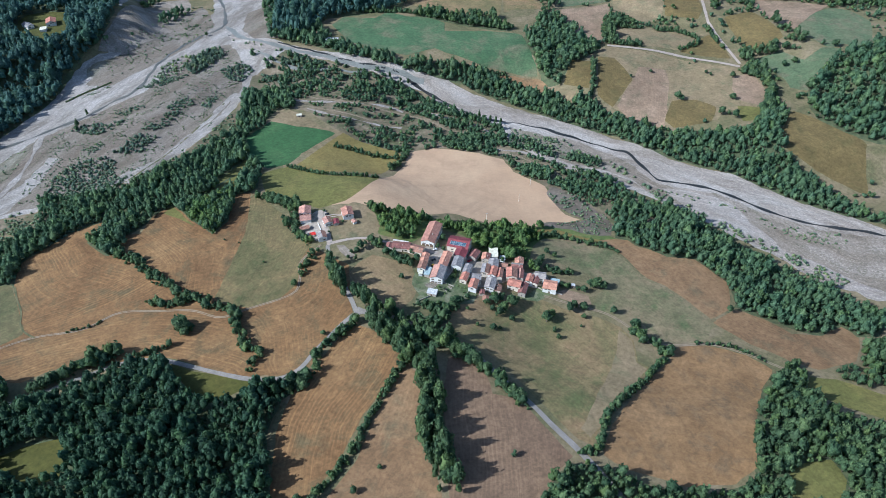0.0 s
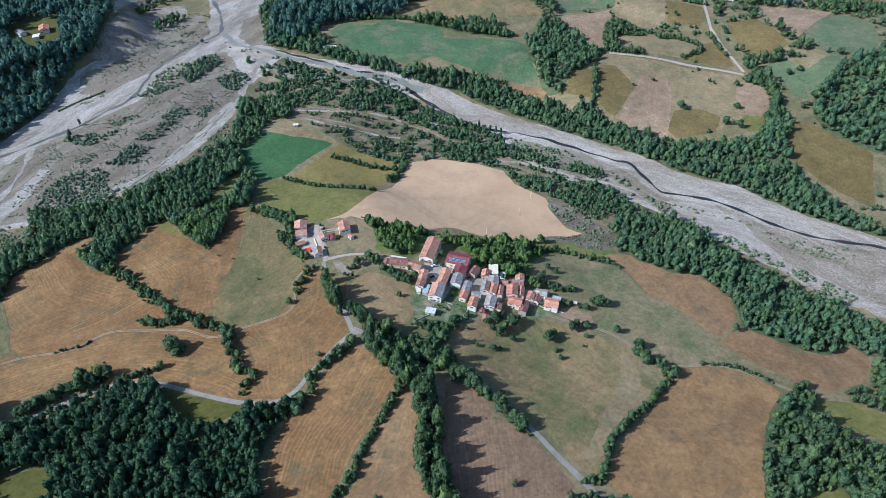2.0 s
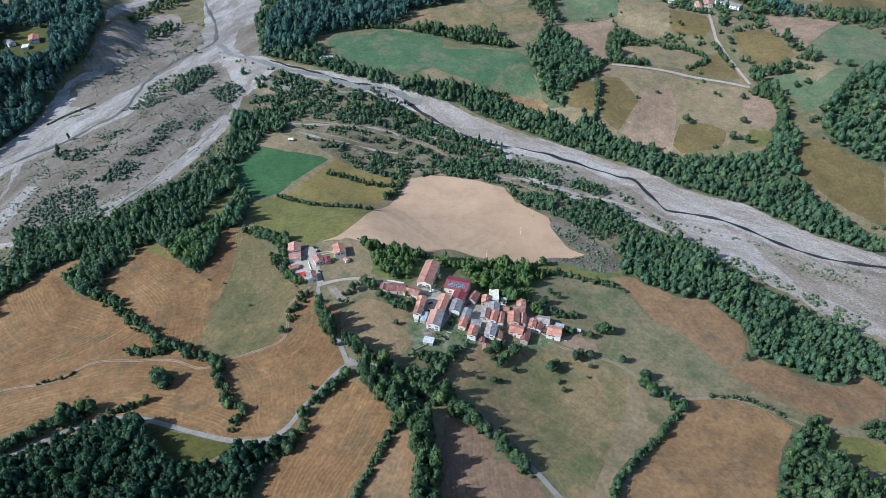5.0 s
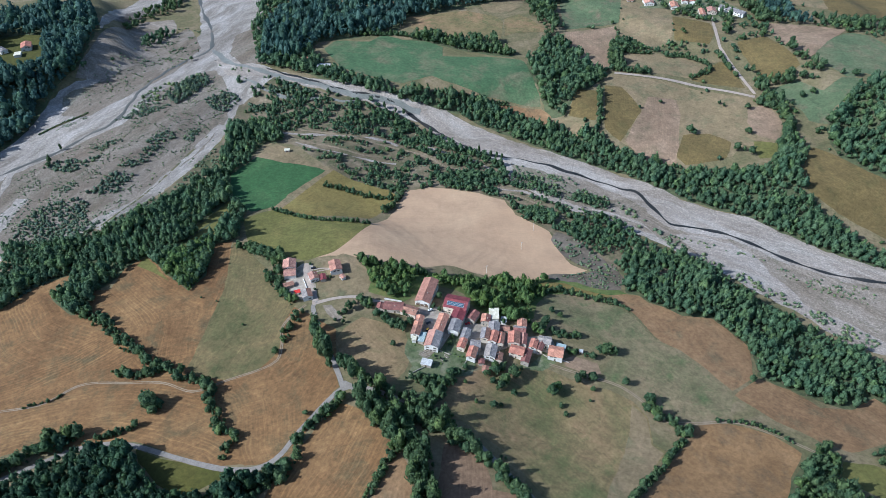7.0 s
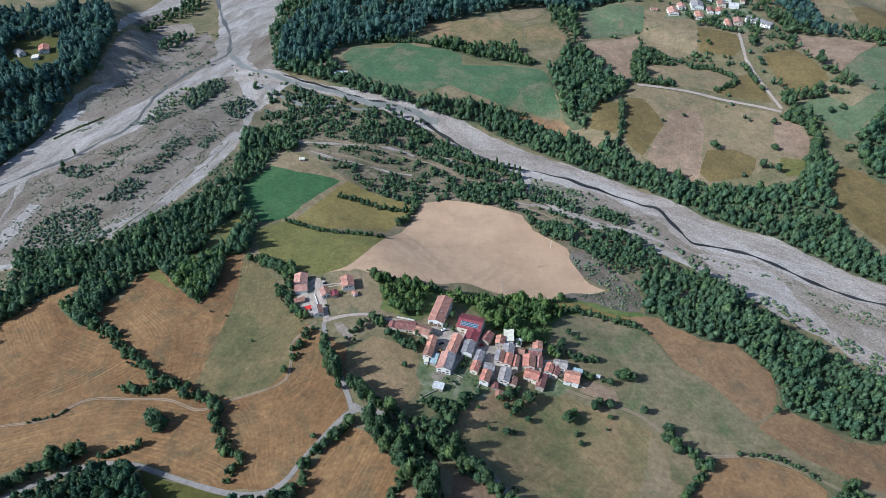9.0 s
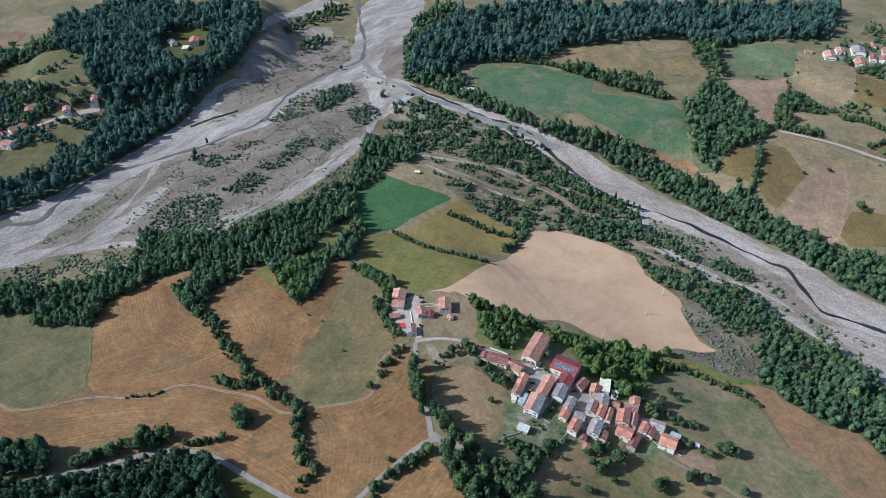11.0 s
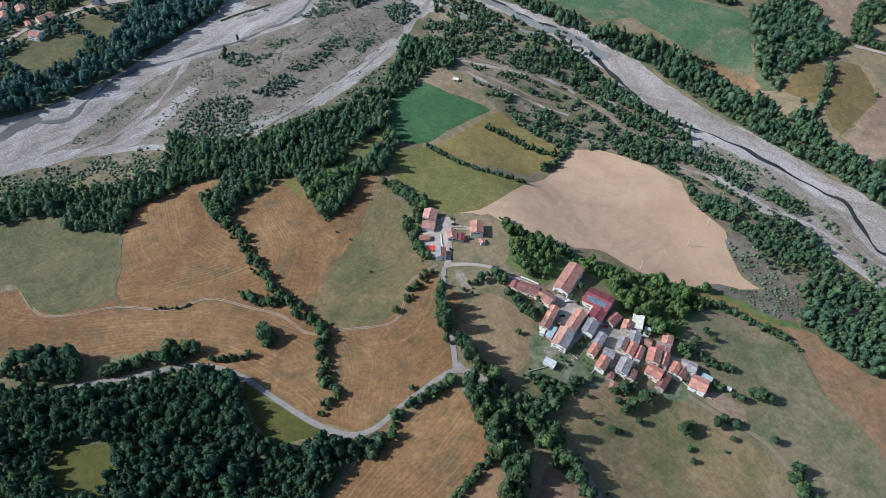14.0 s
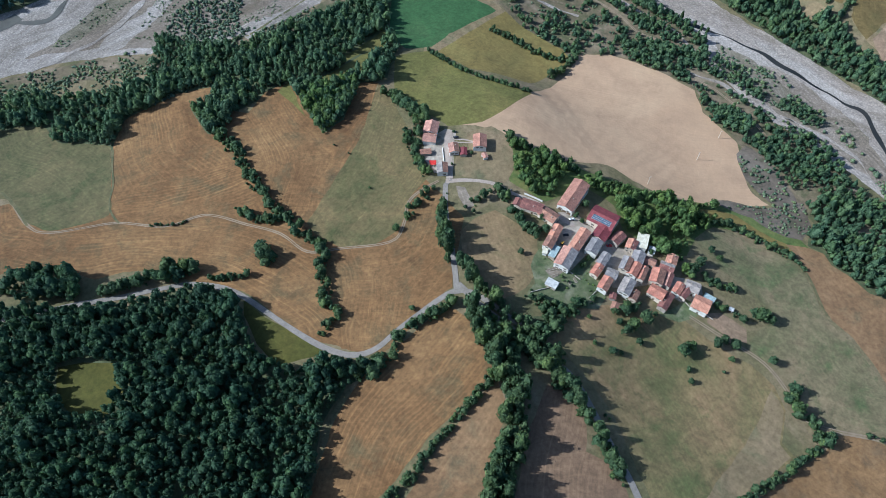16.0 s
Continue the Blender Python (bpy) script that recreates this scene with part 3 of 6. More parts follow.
FIELD_WORDS = {
    "straw": "mown straw-coloured hay field with faint tractor lines", "gold": "golden-tan mown hay field with pale worn patches", "straw2": "dry tan stubble field",
    "brown": "brown dry stubble field with darker patches", "meadow3": "grey-green dry meadow with a darker end", "meadow2": "dull green dry meadow with worn patches", "meadow": "faded green and tan dry meadow",
    "dry": "dry yellowish grass field", "beige": "bare pale beige tilled field", "green": "dark green crop field",
    "rough": "dull olive and tan rough meadow among trees", "lush": "uneven green grass among bushes", "meadow4": "green and tan meadow below a stubble field", "hay": "pale tan mown hay plot", "tan": "pale pinkish-tan stubble field", "pasture": "green pasture with thin dry patches", "green2": "green pasture with pale patches", "yellow": "yellowish long-grass meadow", "ochre": "ochre long-grass field", "olive": "olive green grass field", "glade": "dull olive grass of a woodland clearing",
    "garden": "patchy garden ground of grass and bare soil", "bare": "grey-brown eroded bank with dry scrub", "yard": "pale worn concrete and gravel village yard", "soil": "dug vegetable plot of bare soil",
}
BED_WORDS = {"bar_east": "brownish stony gravel bar beside a dark stream", "grassbar_east": "thin dry grass and scrub on gravel", "gravel_east": "pale grey-beige gravel bed of a narrow river", "gravel": "pale grey gravel bed of a braided river", "grassbar": "thin dry grass on a gravel bar", "bar": "brownish stony gravel bar with dry growth", "scrubsoil": "brown dry soil under riverside scrub"}
ROAD_WORDS = {"asphalt": "grey worn asphalt country road", "concrete": "pale narrow village road", "track": "pale earth farm track", "verge": "narrow strip of rank grass between fields", "pale": "dried pale flood channel across the gravel", "pale_east": "dried pale flood channel in the gravel"}
LAID, FIELD_SHAPES, BED_SHAPES, ROAD_LINES = [0], [], [], []


def bed(kind, outline):
    LAID[0] += 1
    BED_SHAPES.append(outline)
    sheet("riverbed", outline, MAT[kind], 0.01 + 0.005 * LAID[0], BED_WORDS[kind], "riverbed", 1.6, LAID[0])


def stream(width, line, material=None):
    LAID[0] += 1
    ribbon("water", line, width * 0.55, material or WATER_MAT, 0.16 + 0.003 * LAID[0], "wide shallow grey-green water over gravel" if material else "thin dark stream in the gravel bed", "stream", 1.7, LAID[0])


def field(kind, outline, up=0.0):
    LAID[0] += 1
    if kind not in ("yard", "garden", "bare", "lush"):
        FIELD_SHAPES.append(outline)
    sheet("field" if kind != "yard" else "yard", outline, MAT[kind], (0.05 if max(abs(p[0]) for p in outline) < 690 and max(p[1] for p in outline) < 990 else 0.25) + 0.0008 * LAID[0] + up, FIELD_WORDS[kind], "field" if kind != "yard" else "yard", 0.7, LAID[0])


def road(kind, width, line):
    LAID[0] += 1
    if kind != "verge":
        ROAD_LINES.append((width, smooth_line(line, 4.0)))
    dry = kind[:4] == "pale"
    if kind == "track":
        for side in (-width * 0.3, width * 0.3):
            ribbon("track", line, width * 0.36, ROAD_MAT[kind], 0.14 + 0.001 * LAID[0], "pale wheel rut of an earth farm track", "track", 0.15, LAID[0], side)
        return
    far = 0.3 if max(abs(p[0]) for p in line) > 560 or max(p[1] for p in line) > 850 else 0.0
    ribbon("channel" if dry else "grass_verge" if kind == "verge" else "road", line, width, ROAD_MAT[kind], 0.14 + far + 0.001 * LAID[0], ROAD_WORDS[kind], "dry channel" if dry else "verge" if kind == "verge" else "road", 1.6 if dry else 0.25, LAID[0])


# ---- plan of riverbeds, fields and roads ----
build_ground()
bed('gravel', [(-587, 514), (-540, 558), (-520, 601), (-507, 639), (-490, 699), (-473, 768), (-460, 834), (-437, 866), (-391, 899), (-354, 965), (-344, 1031), (-379, 1155), (-376, 1230), (-295, 1253), (-268, 1117), (-261, 1034), (-265, 952), (-258, 919), (-205, 890), (-224, 855), (-242, 823), (-243, 789), (-259, 717), (-284, 653), (-306, 600), (-338, 569), (-390, 550), (-438, 529), (-479, 502), (-531, 451)])
bed('gravel_east', [(-304, 946), (-250, 926), (-183, 882), (-111, 865), (-40, 840), (8, 831), (55, 800), (80, 780), (117, 757), (165, 731), (205, 707), (237, 687), (257, 667), (297, 643), (322, 633), (349, 612), (379, 587), (420, 563), (446, 539), (393, 440), (367, 455), (342, 468), (324, 494), (302, 516), (270, 543), (241, 570), (206, 600), (170, 621), (134, 645), (102, 670), (77, 690), (67, 730), (40, 750), (8, 771), (-26, 814), (-81, 831), (-152, 855), (-218, 879), (-271, 892)])
bed('gravel', [(-456, 977), (-473, 1099), (-427, 1149), (-421, 1187), (-467, 1181), (-487, 1094), (-467, 995)])
bed('bar', [(-501, 499), (-486, 536), (-478, 578), (-470, 625), (-453, 673), (-411, 723), (-364, 774), (-347, 851), (-323, 887), (-293, 913), (-261, 849), (-254, 800), (-266, 735), (-293, 673), (-315, 616), (-345, 581), (-394, 557), (-442, 535)])
bed('grassbar', [(-489, 523), (-478, 587), (-467, 641), (-454, 653), (-451, 616), (-462, 565), (-474, 529)])
bed('bar_east', [(78, 703), (106, 708), (137, 709), (166, 695), (195, 673), (214, 650), (230, 620), (263, 609), (289, 601), (312, 586), (333, 568), (376, 545), (407, 536), (438, 525), (399, 451), (371, 463), (346, 477), (328, 504), (306, 526), (274, 554), (244, 580), (208, 611), (173, 632), (136, 657), (103, 682)])
bed('gravel_east', [(236, 611), (262, 605), (287, 594), (305, 575), (311, 553), (321, 538), (330, 509), (353, 493), (375, 470), (399, 452), (395, 445), (369, 458), (345, 475), (326, 499), (304, 521), (272, 549), (247, 579)])
bed('grassbar_east', [(80, 727), (113, 714), (152, 683), (189, 656), (169, 645), (126, 668), (92, 690)])
bed('grassbar', [(-448, 809), (-452, 832), (-428, 862), (-385, 887), (-362, 892), (-370, 870), (-381, 841), (-413, 814)])
bed('bar', [(-445, 794), (-426, 868), (-413, 916), (-368, 1052), (-331, 981), (-346, 900), (-378, 848), (-411, 790)])
bed('gravel', [(-531, 451), (-546, 468), (-487, 514), (-449, 537), (-449, 558), (-433, 598), (-424, 638), (-413, 636), (-417, 593), (-429, 544), (-439, 531), (-480, 504)])
bed('scrubsoil', [(-236, 820), (-194, 861), (-109, 842), (-40, 815), (8, 771), (46, 744), (70, 725), (77, 695), (118, 654), (178, 603), (227, 575), (269, 539), (202, 526), (166, 543), (140, 575), (114, 600), (87, 631), (66, 662), (1, 680), (-34, 675), (-45, 660), (-106, 680), (-114, 698), (-163, 743), (-204, 761)])
bed('scrubsoil', [(-526, 458), (-437, 528), (-336, 565), (-298, 606), (-259, 717), (-243, 766), (-234, 738), (-258, 652), (-289, 566), (-411, 509), (-466, 486), (-518, 449)])
bed('scrubsoil', [(-246, 790), (-245, 832), (-224, 855), (-204, 886), (-177, 788), (-216, 785)])
bed('bar', [(-261, 923), (-287, 965), (-292, 1026), (-263, 1054), (-233, 993), (-219, 918)])
bed('bar_east', [(-449, 860), (-448, 925), (-452, 985), (-440, 1068), (-395, 1080), (-378, 1022), (-384, 955), (-398, 914), (-420, 874)])
stream(6, [(-223, 904), (-168, 874), (-110, 850), (-54, 835), (-13, 804), (33, 759), (52, 746), (77, 741), (114, 727), (138, 715), (167, 702), (195, 686), (209, 681), (220, 662), (231, 633), (239, 623), (266, 616), (291, 607), (314, 592), (335, 574), (357, 560), (379, 552), (411, 543), (442, 532)])
stream(7, [(-563, 486), (-544, 508), (-539, 533), (-532, 540), (-509, 551), (-507, 583), (-502, 622), (-487, 650), (-461, 675), (-444, 694), (-422, 718), (-401, 745), (-378, 773), (-373, 824), (-368, 864), (-359, 898), (-337, 944), (-318, 979), (-329, 1035), (-362, 1112), (-395, 1200)], MURKY_MAT)
stream(20, [(-557, 480), (-547, 512), (-542, 528), (-535, 547)], MURKY_MAT)
stream(13, [(-313, 976), (-276, 930), (-221, 892), (-174, 870), (-115, 849), (-66, 838), (-24, 828)], SHALLOW_MAT)
stream(8, [(-247, 877), (-214, 855), (-184, 844), (-141, 840), (-99, 835)], SHALLOW_MAT)
sheet("field", [(-360, 440), (-330, 490), (-275, 495), (-262, 525), (-203, 488), (-190, 550), (-120, 470), (-80, 440), (-72, 385), (-98, 325), (-140, 322), (-200, 342), (-285, 337), (-380, 305), (-405, 355), (-370, 400)], MAT["straw"], 0.046, "dry straw-coloured margin below the hedges", "field", 0.7, 7)
field('straw', [(-71, 368), (-54, 364), (-31, 335), (-34, 321), (-53, 283), (-68, 243), (-85, 220), (-105, 222), (-111, 276), (-104, 308), (-96, 324), (-85, 343)])
field('straw2', [(-27, 328), (-15, 312), (-16, 274), (-9, 247), (-1, 218), (-71, 219), (-56, 245), (-46, 278), (-36, 303)])
field('brown', [(4, 334), (21, 332), (32, 316), (34, 301), (47, 300), (59, 288), (82, 252), (70, 239), (59, 219), (5, 218), (2, 253), (0, 298)])
field('meadow', [(1, 363), (7, 391), (30, 406), (83, 416), (101, 406), (128, 398), (143, 388), (151, 374), (149, 351), (157, 344), (136, 317), (112, 289), (97, 261), (88, 266), (63, 303), (44, 333), (19, 353)])
field('gold', [(183, 368), (209, 372), (238, 363), (254, 348), (237, 326), (212, 282), (202, 250), (183, 238), (153, 235), (116, 244), (103, 255), (114, 281), (129, 301), (153, 331), (174, 353)])
field('meadow4', [(83, 496), (116, 512), (152, 501), (167, 474), (177, 450), (194, 438), (209, 418), (221, 398), (214, 380), (189, 374), (157, 382), (144, 401), (125, 410), (133, 428), (145, 440), (127, 453), (109, 463), (82, 476)])
field('dry', [(142, 385), (150, 373), (148, 350), (155, 343), (136, 318), (114, 291), (97, 268), (92, 275), (104, 299), (124, 336), (135, 362)], 0.02)
field('straw2', [(149, 511), (164, 513), (176, 510), (182, 501), (193, 495), (206, 484), (232, 482), (253, 454), (245, 419), (223, 403), (209, 423), (194, 442), (180, 452), (172, 465), (167, 479), (162, 490), (157, 501)], 0.06)
field('straw2', [(249, 417), (269, 408), (287, 392), (311, 392), (338, 407), (347, 393), (328, 363), (291, 350), (272, 359), (247, 376), (223, 399)])
field('beige', [(-39, 671), (-9, 680), (36, 672), (67, 658), (78, 633), (109, 607), (112, 581), (123, 556), (137, 547), (112, 538), (65, 519), (36, 525), (9, 534), (-23, 522), (-55, 520), (-60, 526), (-68, 528), (-84, 529), (-96, 529), (-108, 527), (-97, 534), (-88, 542), (-78, 556), (-69, 587), (-61, 598), (-41, 647)])
field('dry', [(-209, 712), (-197, 751), (-175, 741), (-142, 712), (-107, 694), (-119, 671), (-136, 652), (-153, 619), (-168, 612), (-178, 674)])
field('green', [(-222, 684), (-211, 703), (-201, 719), (-169, 708), (-141, 702), (-123, 696), (-137, 674), (-154, 647), (-163, 624), (-184, 613), (-204, 628), (-215, 658)], 0.02)
field('yellow', [(-156, 619), (-140, 653), (-115, 699), (-101, 690), (-54, 673), (-42, 658), (-57, 636), (-69, 611), (-100, 606), (-120, 604)])
field('olive', [(-188, 598), (-164, 616), (-117, 594), (-91, 591), (-65, 588), (-78, 557), (-92, 535), (-117, 523), (-140, 534), (-169, 546)])
field('meadow2', [(-187, 556), (-174, 545), (-148, 514), (-137, 490), (-115, 471), (-123, 446), (-121, 418), (-134, 402), (-156, 394), (-177, 400), (-187, 408), (-182, 454), (-179, 492), (-184, 533)])
field('straw', [(-277, 486), (-273, 520), (-258, 534), (-234, 511), (-208, 489), (-199, 508), (-202, 552), (-188, 557), (-179, 492), (-182, 454), (-187, 408), (-199, 410), (-220, 424), (-243, 450)])
field('straw', [(-369, 437), (-375, 466), (-346, 501), (-320, 514), (-309, 501), (-324, 487), (-299, 467), (-279, 466), (-264, 452), (-239, 431), (-221, 416), (-204, 401), (-229, 396), (-266, 394), (-278, 382), (-302, 374), (-329, 376)])
field('straw', [(-324, 375), (-339, 396), (-328, 406), (-299, 423), (-274, 439), (-264, 445), (-246, 439), (-229, 417), (-237, 402), (-270, 395), (-296, 378)], 0.02)
field('meadow3', [(-489, 408), (-458, 433), (-436, 441), (-416, 429), (-372, 437), (-331, 375), (-361, 349), (-382, 350), (-413, 367), (-444, 360)])
field('straw', [(-426, 342), (-410, 363), (-379, 347), (-358, 345), (-321, 366), (-283, 376), (-260, 392), (-227, 392), (-199, 391), (-177, 383), (-167, 371), (-146, 344), (-135, 330), (-141, 322), (-169, 330), (-204, 342), (-245, 344), (-285, 336), (-306, 322), (-356, 320), (-379, 293)])
field('straw', [(-154, 390), (-119, 408), (-117, 423), (-116, 440), (-101, 446), (-88, 423), (-75, 396), (-71, 383), (-82, 372), (-92, 355), (-98, 339), (-111, 324), (-124, 321), (-131, 328), (-137, 351), (-144, 368)])
field('hay', [(-78, 428), (-72, 443), (-60, 454), (-47, 449), (-27, 440), (-20, 418), (-24, 397), (-37, 385), (-54, 392), (-69, 402)])
field('glade', [(-289, 258), (-276, 266), (-252, 271), (-239, 256), (-239, 239), (-257, 231), (-277, 241)])
field('glade', [(-200, 336), (-181, 329), (-153, 321), (-128, 317), (-137, 312), (-145, 308), (-158, 299), (-178, 309), (-195, 326)])
field('olive', [(-264, 523), (-259, 534), (-246, 521), (-229, 502), (-240, 509)], 0.03)
field('green2', [(-98, 986), (-81, 1009), (-53, 991), (-19, 984), (3, 966), (3, 938), (64, 936), (108, 926), (118, 874), (124, 837), (93, 846), (50, 851), (22, 863), (3, 870), (-11, 881), (-50, 863), (-125, 904), (-157, 961), (-144, 989)])
field('straw2', [(65, 845), (93, 842), (124, 834), (135, 820), (127, 800), (114, 810), (90, 832), (67, 838)])
field('dry', [(13, 882), (32, 864), (55, 852), (48, 846), (22, 856)])
field('meadow', [(3, 1086), (38, 1094), (82, 1072), (90, 1051), (82, 990), (56, 993), (3, 1006), (-29, 1016), (-57, 1051), (-47, 1072)])
field('meadow', [(93, 1062), (116, 1082), (147, 1039), (146, 1020), (102, 1013), (90, 1004)])
field('pasture', [(190, 1162), (274, 1130), (258, 1054), (224, 1049), (179, 1036), (180, 1088)])
field('tan', [(178, 1026), (251, 1046), (245, 997), (220, 908), (193, 905), (184, 959), (176, 1002)])
field('dry', [(274, 1122), (340, 1077), (319, 989), (290, 972), (252, 999)])
field('ochre', [(336, 1056), (382, 1032), (378, 995), (365, 971), (324, 990)])
field('dry', [(246, 960), (287, 962), (320, 946), (355, 947), (366, 937), (319, 893), (269, 904), (241, 914)])
field('ochre', [(348, 919), (373, 937), (380, 912), (382, 865), (350, 875), (321, 889)])
field('dry', [(209, 887), (230, 895), (293, 880), (385, 837), (401, 818), (399, 780), (380, 742), (358, 728), (343, 745), (324, 724), (298, 720), (233, 724), (227, 741), (209, 758), (193, 784)])
field('ochre', [(206, 866), (226, 862), (242, 819), (223, 785), (208, 760), (193, 784)], 0.03)
field('tan', [(257, 846), (291, 844), (290, 816), (262, 721), (233, 725), (219, 745), (213, 762), (241, 812)], 0.03)
field('ochre', [(282, 770), (312, 771), (330, 751), (316, 720), (272, 716), (264, 729)], 0.03)
field('tan', [(370, 818), (394, 822), (400, 784), (382, 750), (363, 762), (361, 790)], 0.03)
field('olive', [(355, 750), (380, 744), (368, 718), (350, 715)], 0.03)
field('ochre', [(169, 855), (194, 851), (184, 797), (155, 812)])
field('dry', [(136, 816), (158, 804), (174, 790), (165, 777), (145, 794)])
field('tan', [(464, 1032), (500, 1028), (539, 1018), (562, 1000), (519, 960), (479, 916), (460, 952), (457, 1006)])
field('pasture', [(515, 960), (557, 988), (581, 976), (591, 933), (550, 841), (525, 865), (501, 852), (493, 878), (480, 912)])
field('pasture', [(409, 856), (444, 867), (464, 837), (494, 858), (513, 851), (489, 818), (466, 805), (449, 778), (431, 787), (430, 808)])
field('ochre', [(402, 971), (447, 986), (460, 927), (459, 899), (425, 874), (407, 892), (406, 932)])
field('ochre', [(416, 736), (437, 717), (455, 692), (474, 670), (453, 600), (432, 622), (411, 640), (384, 663), (380, 684)])
field('ochre', [(590, 1140), (722, 1181), (671, 1078), (597, 1050), (566, 1096)])
field('rough', [(-770, 802), (-766, 841), (-705, 839), (-686, 849), (-654, 835), (-655, 797), (-671, 783), (-685, 775), (-717, 783), (-747, 786)])
field('rough', [(-679, 771), (-648, 788), (-652, 832), (-644, 838), (-600, 781), (-615, 774), (-634, 765), (-663, 765)])
field('rough', [(-637, 754), (-626, 764), (-601, 776), (-593, 774), (-595, 769), (-620, 759), (-632, 750)])
field('rough', [(-775, 763), (-738, 775), (-708, 749), (-722, 741), (-730, 722), (-737, 720)])
field('rough', [(-605, 693), (-612, 708), (-600, 722), (-565, 716), (-541, 692), (-552, 683), (-586, 689)])
field('rough', [(-626, 611), (-632, 643), (-628, 656), (-601, 670), (-588, 685), (-563, 660), (-563, 630), (-582, 601)])
field('brown', [(-909, 924), (-825, 946), (-812, 909), (-818, 877), (-815, 844), (-826, 830)])
field('dry', [(525, 1166), (589, 1188), (574, 1087), (526, 1103)])
field('dry', [(61, 1120), (106, 1153), (133, 1169), (124, 1116), (93, 1084), (65, 1094)])
field('dry', [(-182, 1126), (-155, 1147), (-76, 1154), (-74, 1121), (-132, 1108)])
field('garden', [(295, 1090), (350, 1161), (431, 1185), (429, 1114), (447, 1075), (406, 1041), (370, 1049), (340, 1086)])
field('glade', [(-550, 850), (-574, 918), (-571, 938), (-555, 950), (-520, 949), (-500, 905), (-486, 862), (-512, 845)])
field('olive', [(280, 342), (300, 341), (332, 326), (358, 317), (333, 278), (318, 301), (295, 312), (272, 328)])
field('olive', [(224, 251), (253, 257), (256, 241), (240, 221), (214, 225)])
field('bare', [(108, 595), (116, 607), (135, 594), (157, 562), (160, 538), (137, 550), (117, 569)])
field('tan', [(97, 427), (104, 430), (114, 428), (123, 424), (124, 414), (116, 412), (106, 415), (97, 419)])
field('olive', [(-234, 571), (-221, 601), (-211, 635), (-201, 626), (-215, 595), (-224, 577)])
field('olive', [(-241, 543), (-227, 561), (-214, 594), (-208, 635), (-202, 622), (-206, 574), (-225, 543)])
field('lush', [(-66, 518), (-40, 523), (-10, 518), (30, 520), (62, 522), (100, 533), (130, 540), (160, 520), (176, 500), (150, 502), (120, 512), (95, 505), (82, 488), (78, 468), (62, 462), (30, 472), (20, 492), (-2, 500), (-18, 486), (-28, 474), (-58, 484)])
field('yellow', [(84, 521), (94, 526), (112, 527), (129, 518), (140, 513), (150, 511), (157, 502), (145, 503), (136, 509), (126, 513), (113, 516), (98, 514), (86, 514)])
field('bare', [(93, 536), (105, 541), (123, 541), (136, 544), (149, 554), (162, 558), (168, 537), (161, 519), (149, 518), (138, 522), (124, 529), (109, 531)])
field('yard', [(-18, 468), (-8, 474), (5, 467), (29, 455), (52, 457), (59, 451), (72, 447), (89, 449), (93, 437), (86, 427), (68, 431), (55, 433), (41, 424), (31, 420), (19, 434), (8, 439), (1, 422), (-9, 423), (-22, 433), (-19, 445), (-16, 457)])
field('yard', [(-129, 503), (-117, 519), (-110, 519), (-100, 481), (-103, 474), (-112, 475), (-125, 486)])
field('dry', [(-101, 520), (-85, 533), (-67, 526), (-57, 496), (-60, 480), (-78, 478), (-97, 476), (-102, 495), (-94, 503)])
field('garden', [(-23, 431), (-9, 422), (1, 421), (8, 436), (15, 427), (22, 419), (28, 414), (25, 400), (3, 393), (-10, 393), (-23, 389), (-20, 404), (-26, 416)])
field('green2', [(5, 419), (9, 434), (13, 443), (16, 440), (12, 426), (9, 417)], 0.02)
field('soil', [(-15, 415), (-9, 423), (-3, 419), (-9, 412)], 0.02)
field('garden', [(62, 418), (70, 418), (81, 432), (92, 429), (90, 422), (78, 413), (66, 413)])
field('soil', [(-93, 467), (-87, 467), (-76, 453), (-80, 449), (-88, 457)], 0.02)
road('pale', 7.0, [(-257, 788), (-275, 727), (-296, 658), (-311, 604), (-321, 578)])
road('pale', 5.0, [(-450, 678), (-443, 622), (-450, 558), (-467, 525), (-489, 490)])
road('verge', 2.4, [(-264, 772), (-282, 710), (-301, 646), (-315, 590), (-331, 570)])
road('verge', 3.4, [(-455, 756), (-442, 770), (-427, 784), (-414, 798)])
road('pale_east', 2.6, [(61, 679), (90, 673), (119, 659), (163, 644), (201, 628), (215, 606)])
road('pale_east', 2.6, [(-187, 772), (-154, 767), (-115, 765), (-70, 769), (-49, 760)])
road('pale_east', 2.2, [(-164, 749), (-137, 738), (-111, 731), (-86, 726), (-49, 724)])
road('pale_east', 2.6, [(-28, 762), (-5, 755), (14, 746), (39, 732), (63, 707)])
road('concrete', 1.4, [(-108, 510), (-101, 512), (-93, 512)])
road('concrete', 1.4, [(-108, 507), (-100, 509), (-93, 511)])
road('track', 2.6, [(-163, 777), (-120, 768), (-92, 763), (-65, 758), (-37, 751), (-13, 738), (7, 720), (26, 714)])
road('track', 2.2, [(-175, 761), (-146, 749), (-113, 740), (-86, 734), (-60, 736)])
road('track', 2.4, [(66, 672), (87, 663), (115, 641), (130, 624)])
road('asphalt', 3.8, [(-362, 265), (-345, 276), (-328, 286), (-307, 300), (-285, 312), (-261, 327), (-239, 338), (-211, 340), (-182, 332), (-153, 323), (-128, 318), (-113, 320), (-102, 329), (-93, 346), (-80, 366), (-69, 380), (-58, 383), (-42, 378), (-21, 369)])
road('asphalt', 4.2, [(-68, 387), (-41, 371), (-10, 358), (19, 343), (46, 312), (62, 292), (75, 273), (90, 253), (111, 221)])
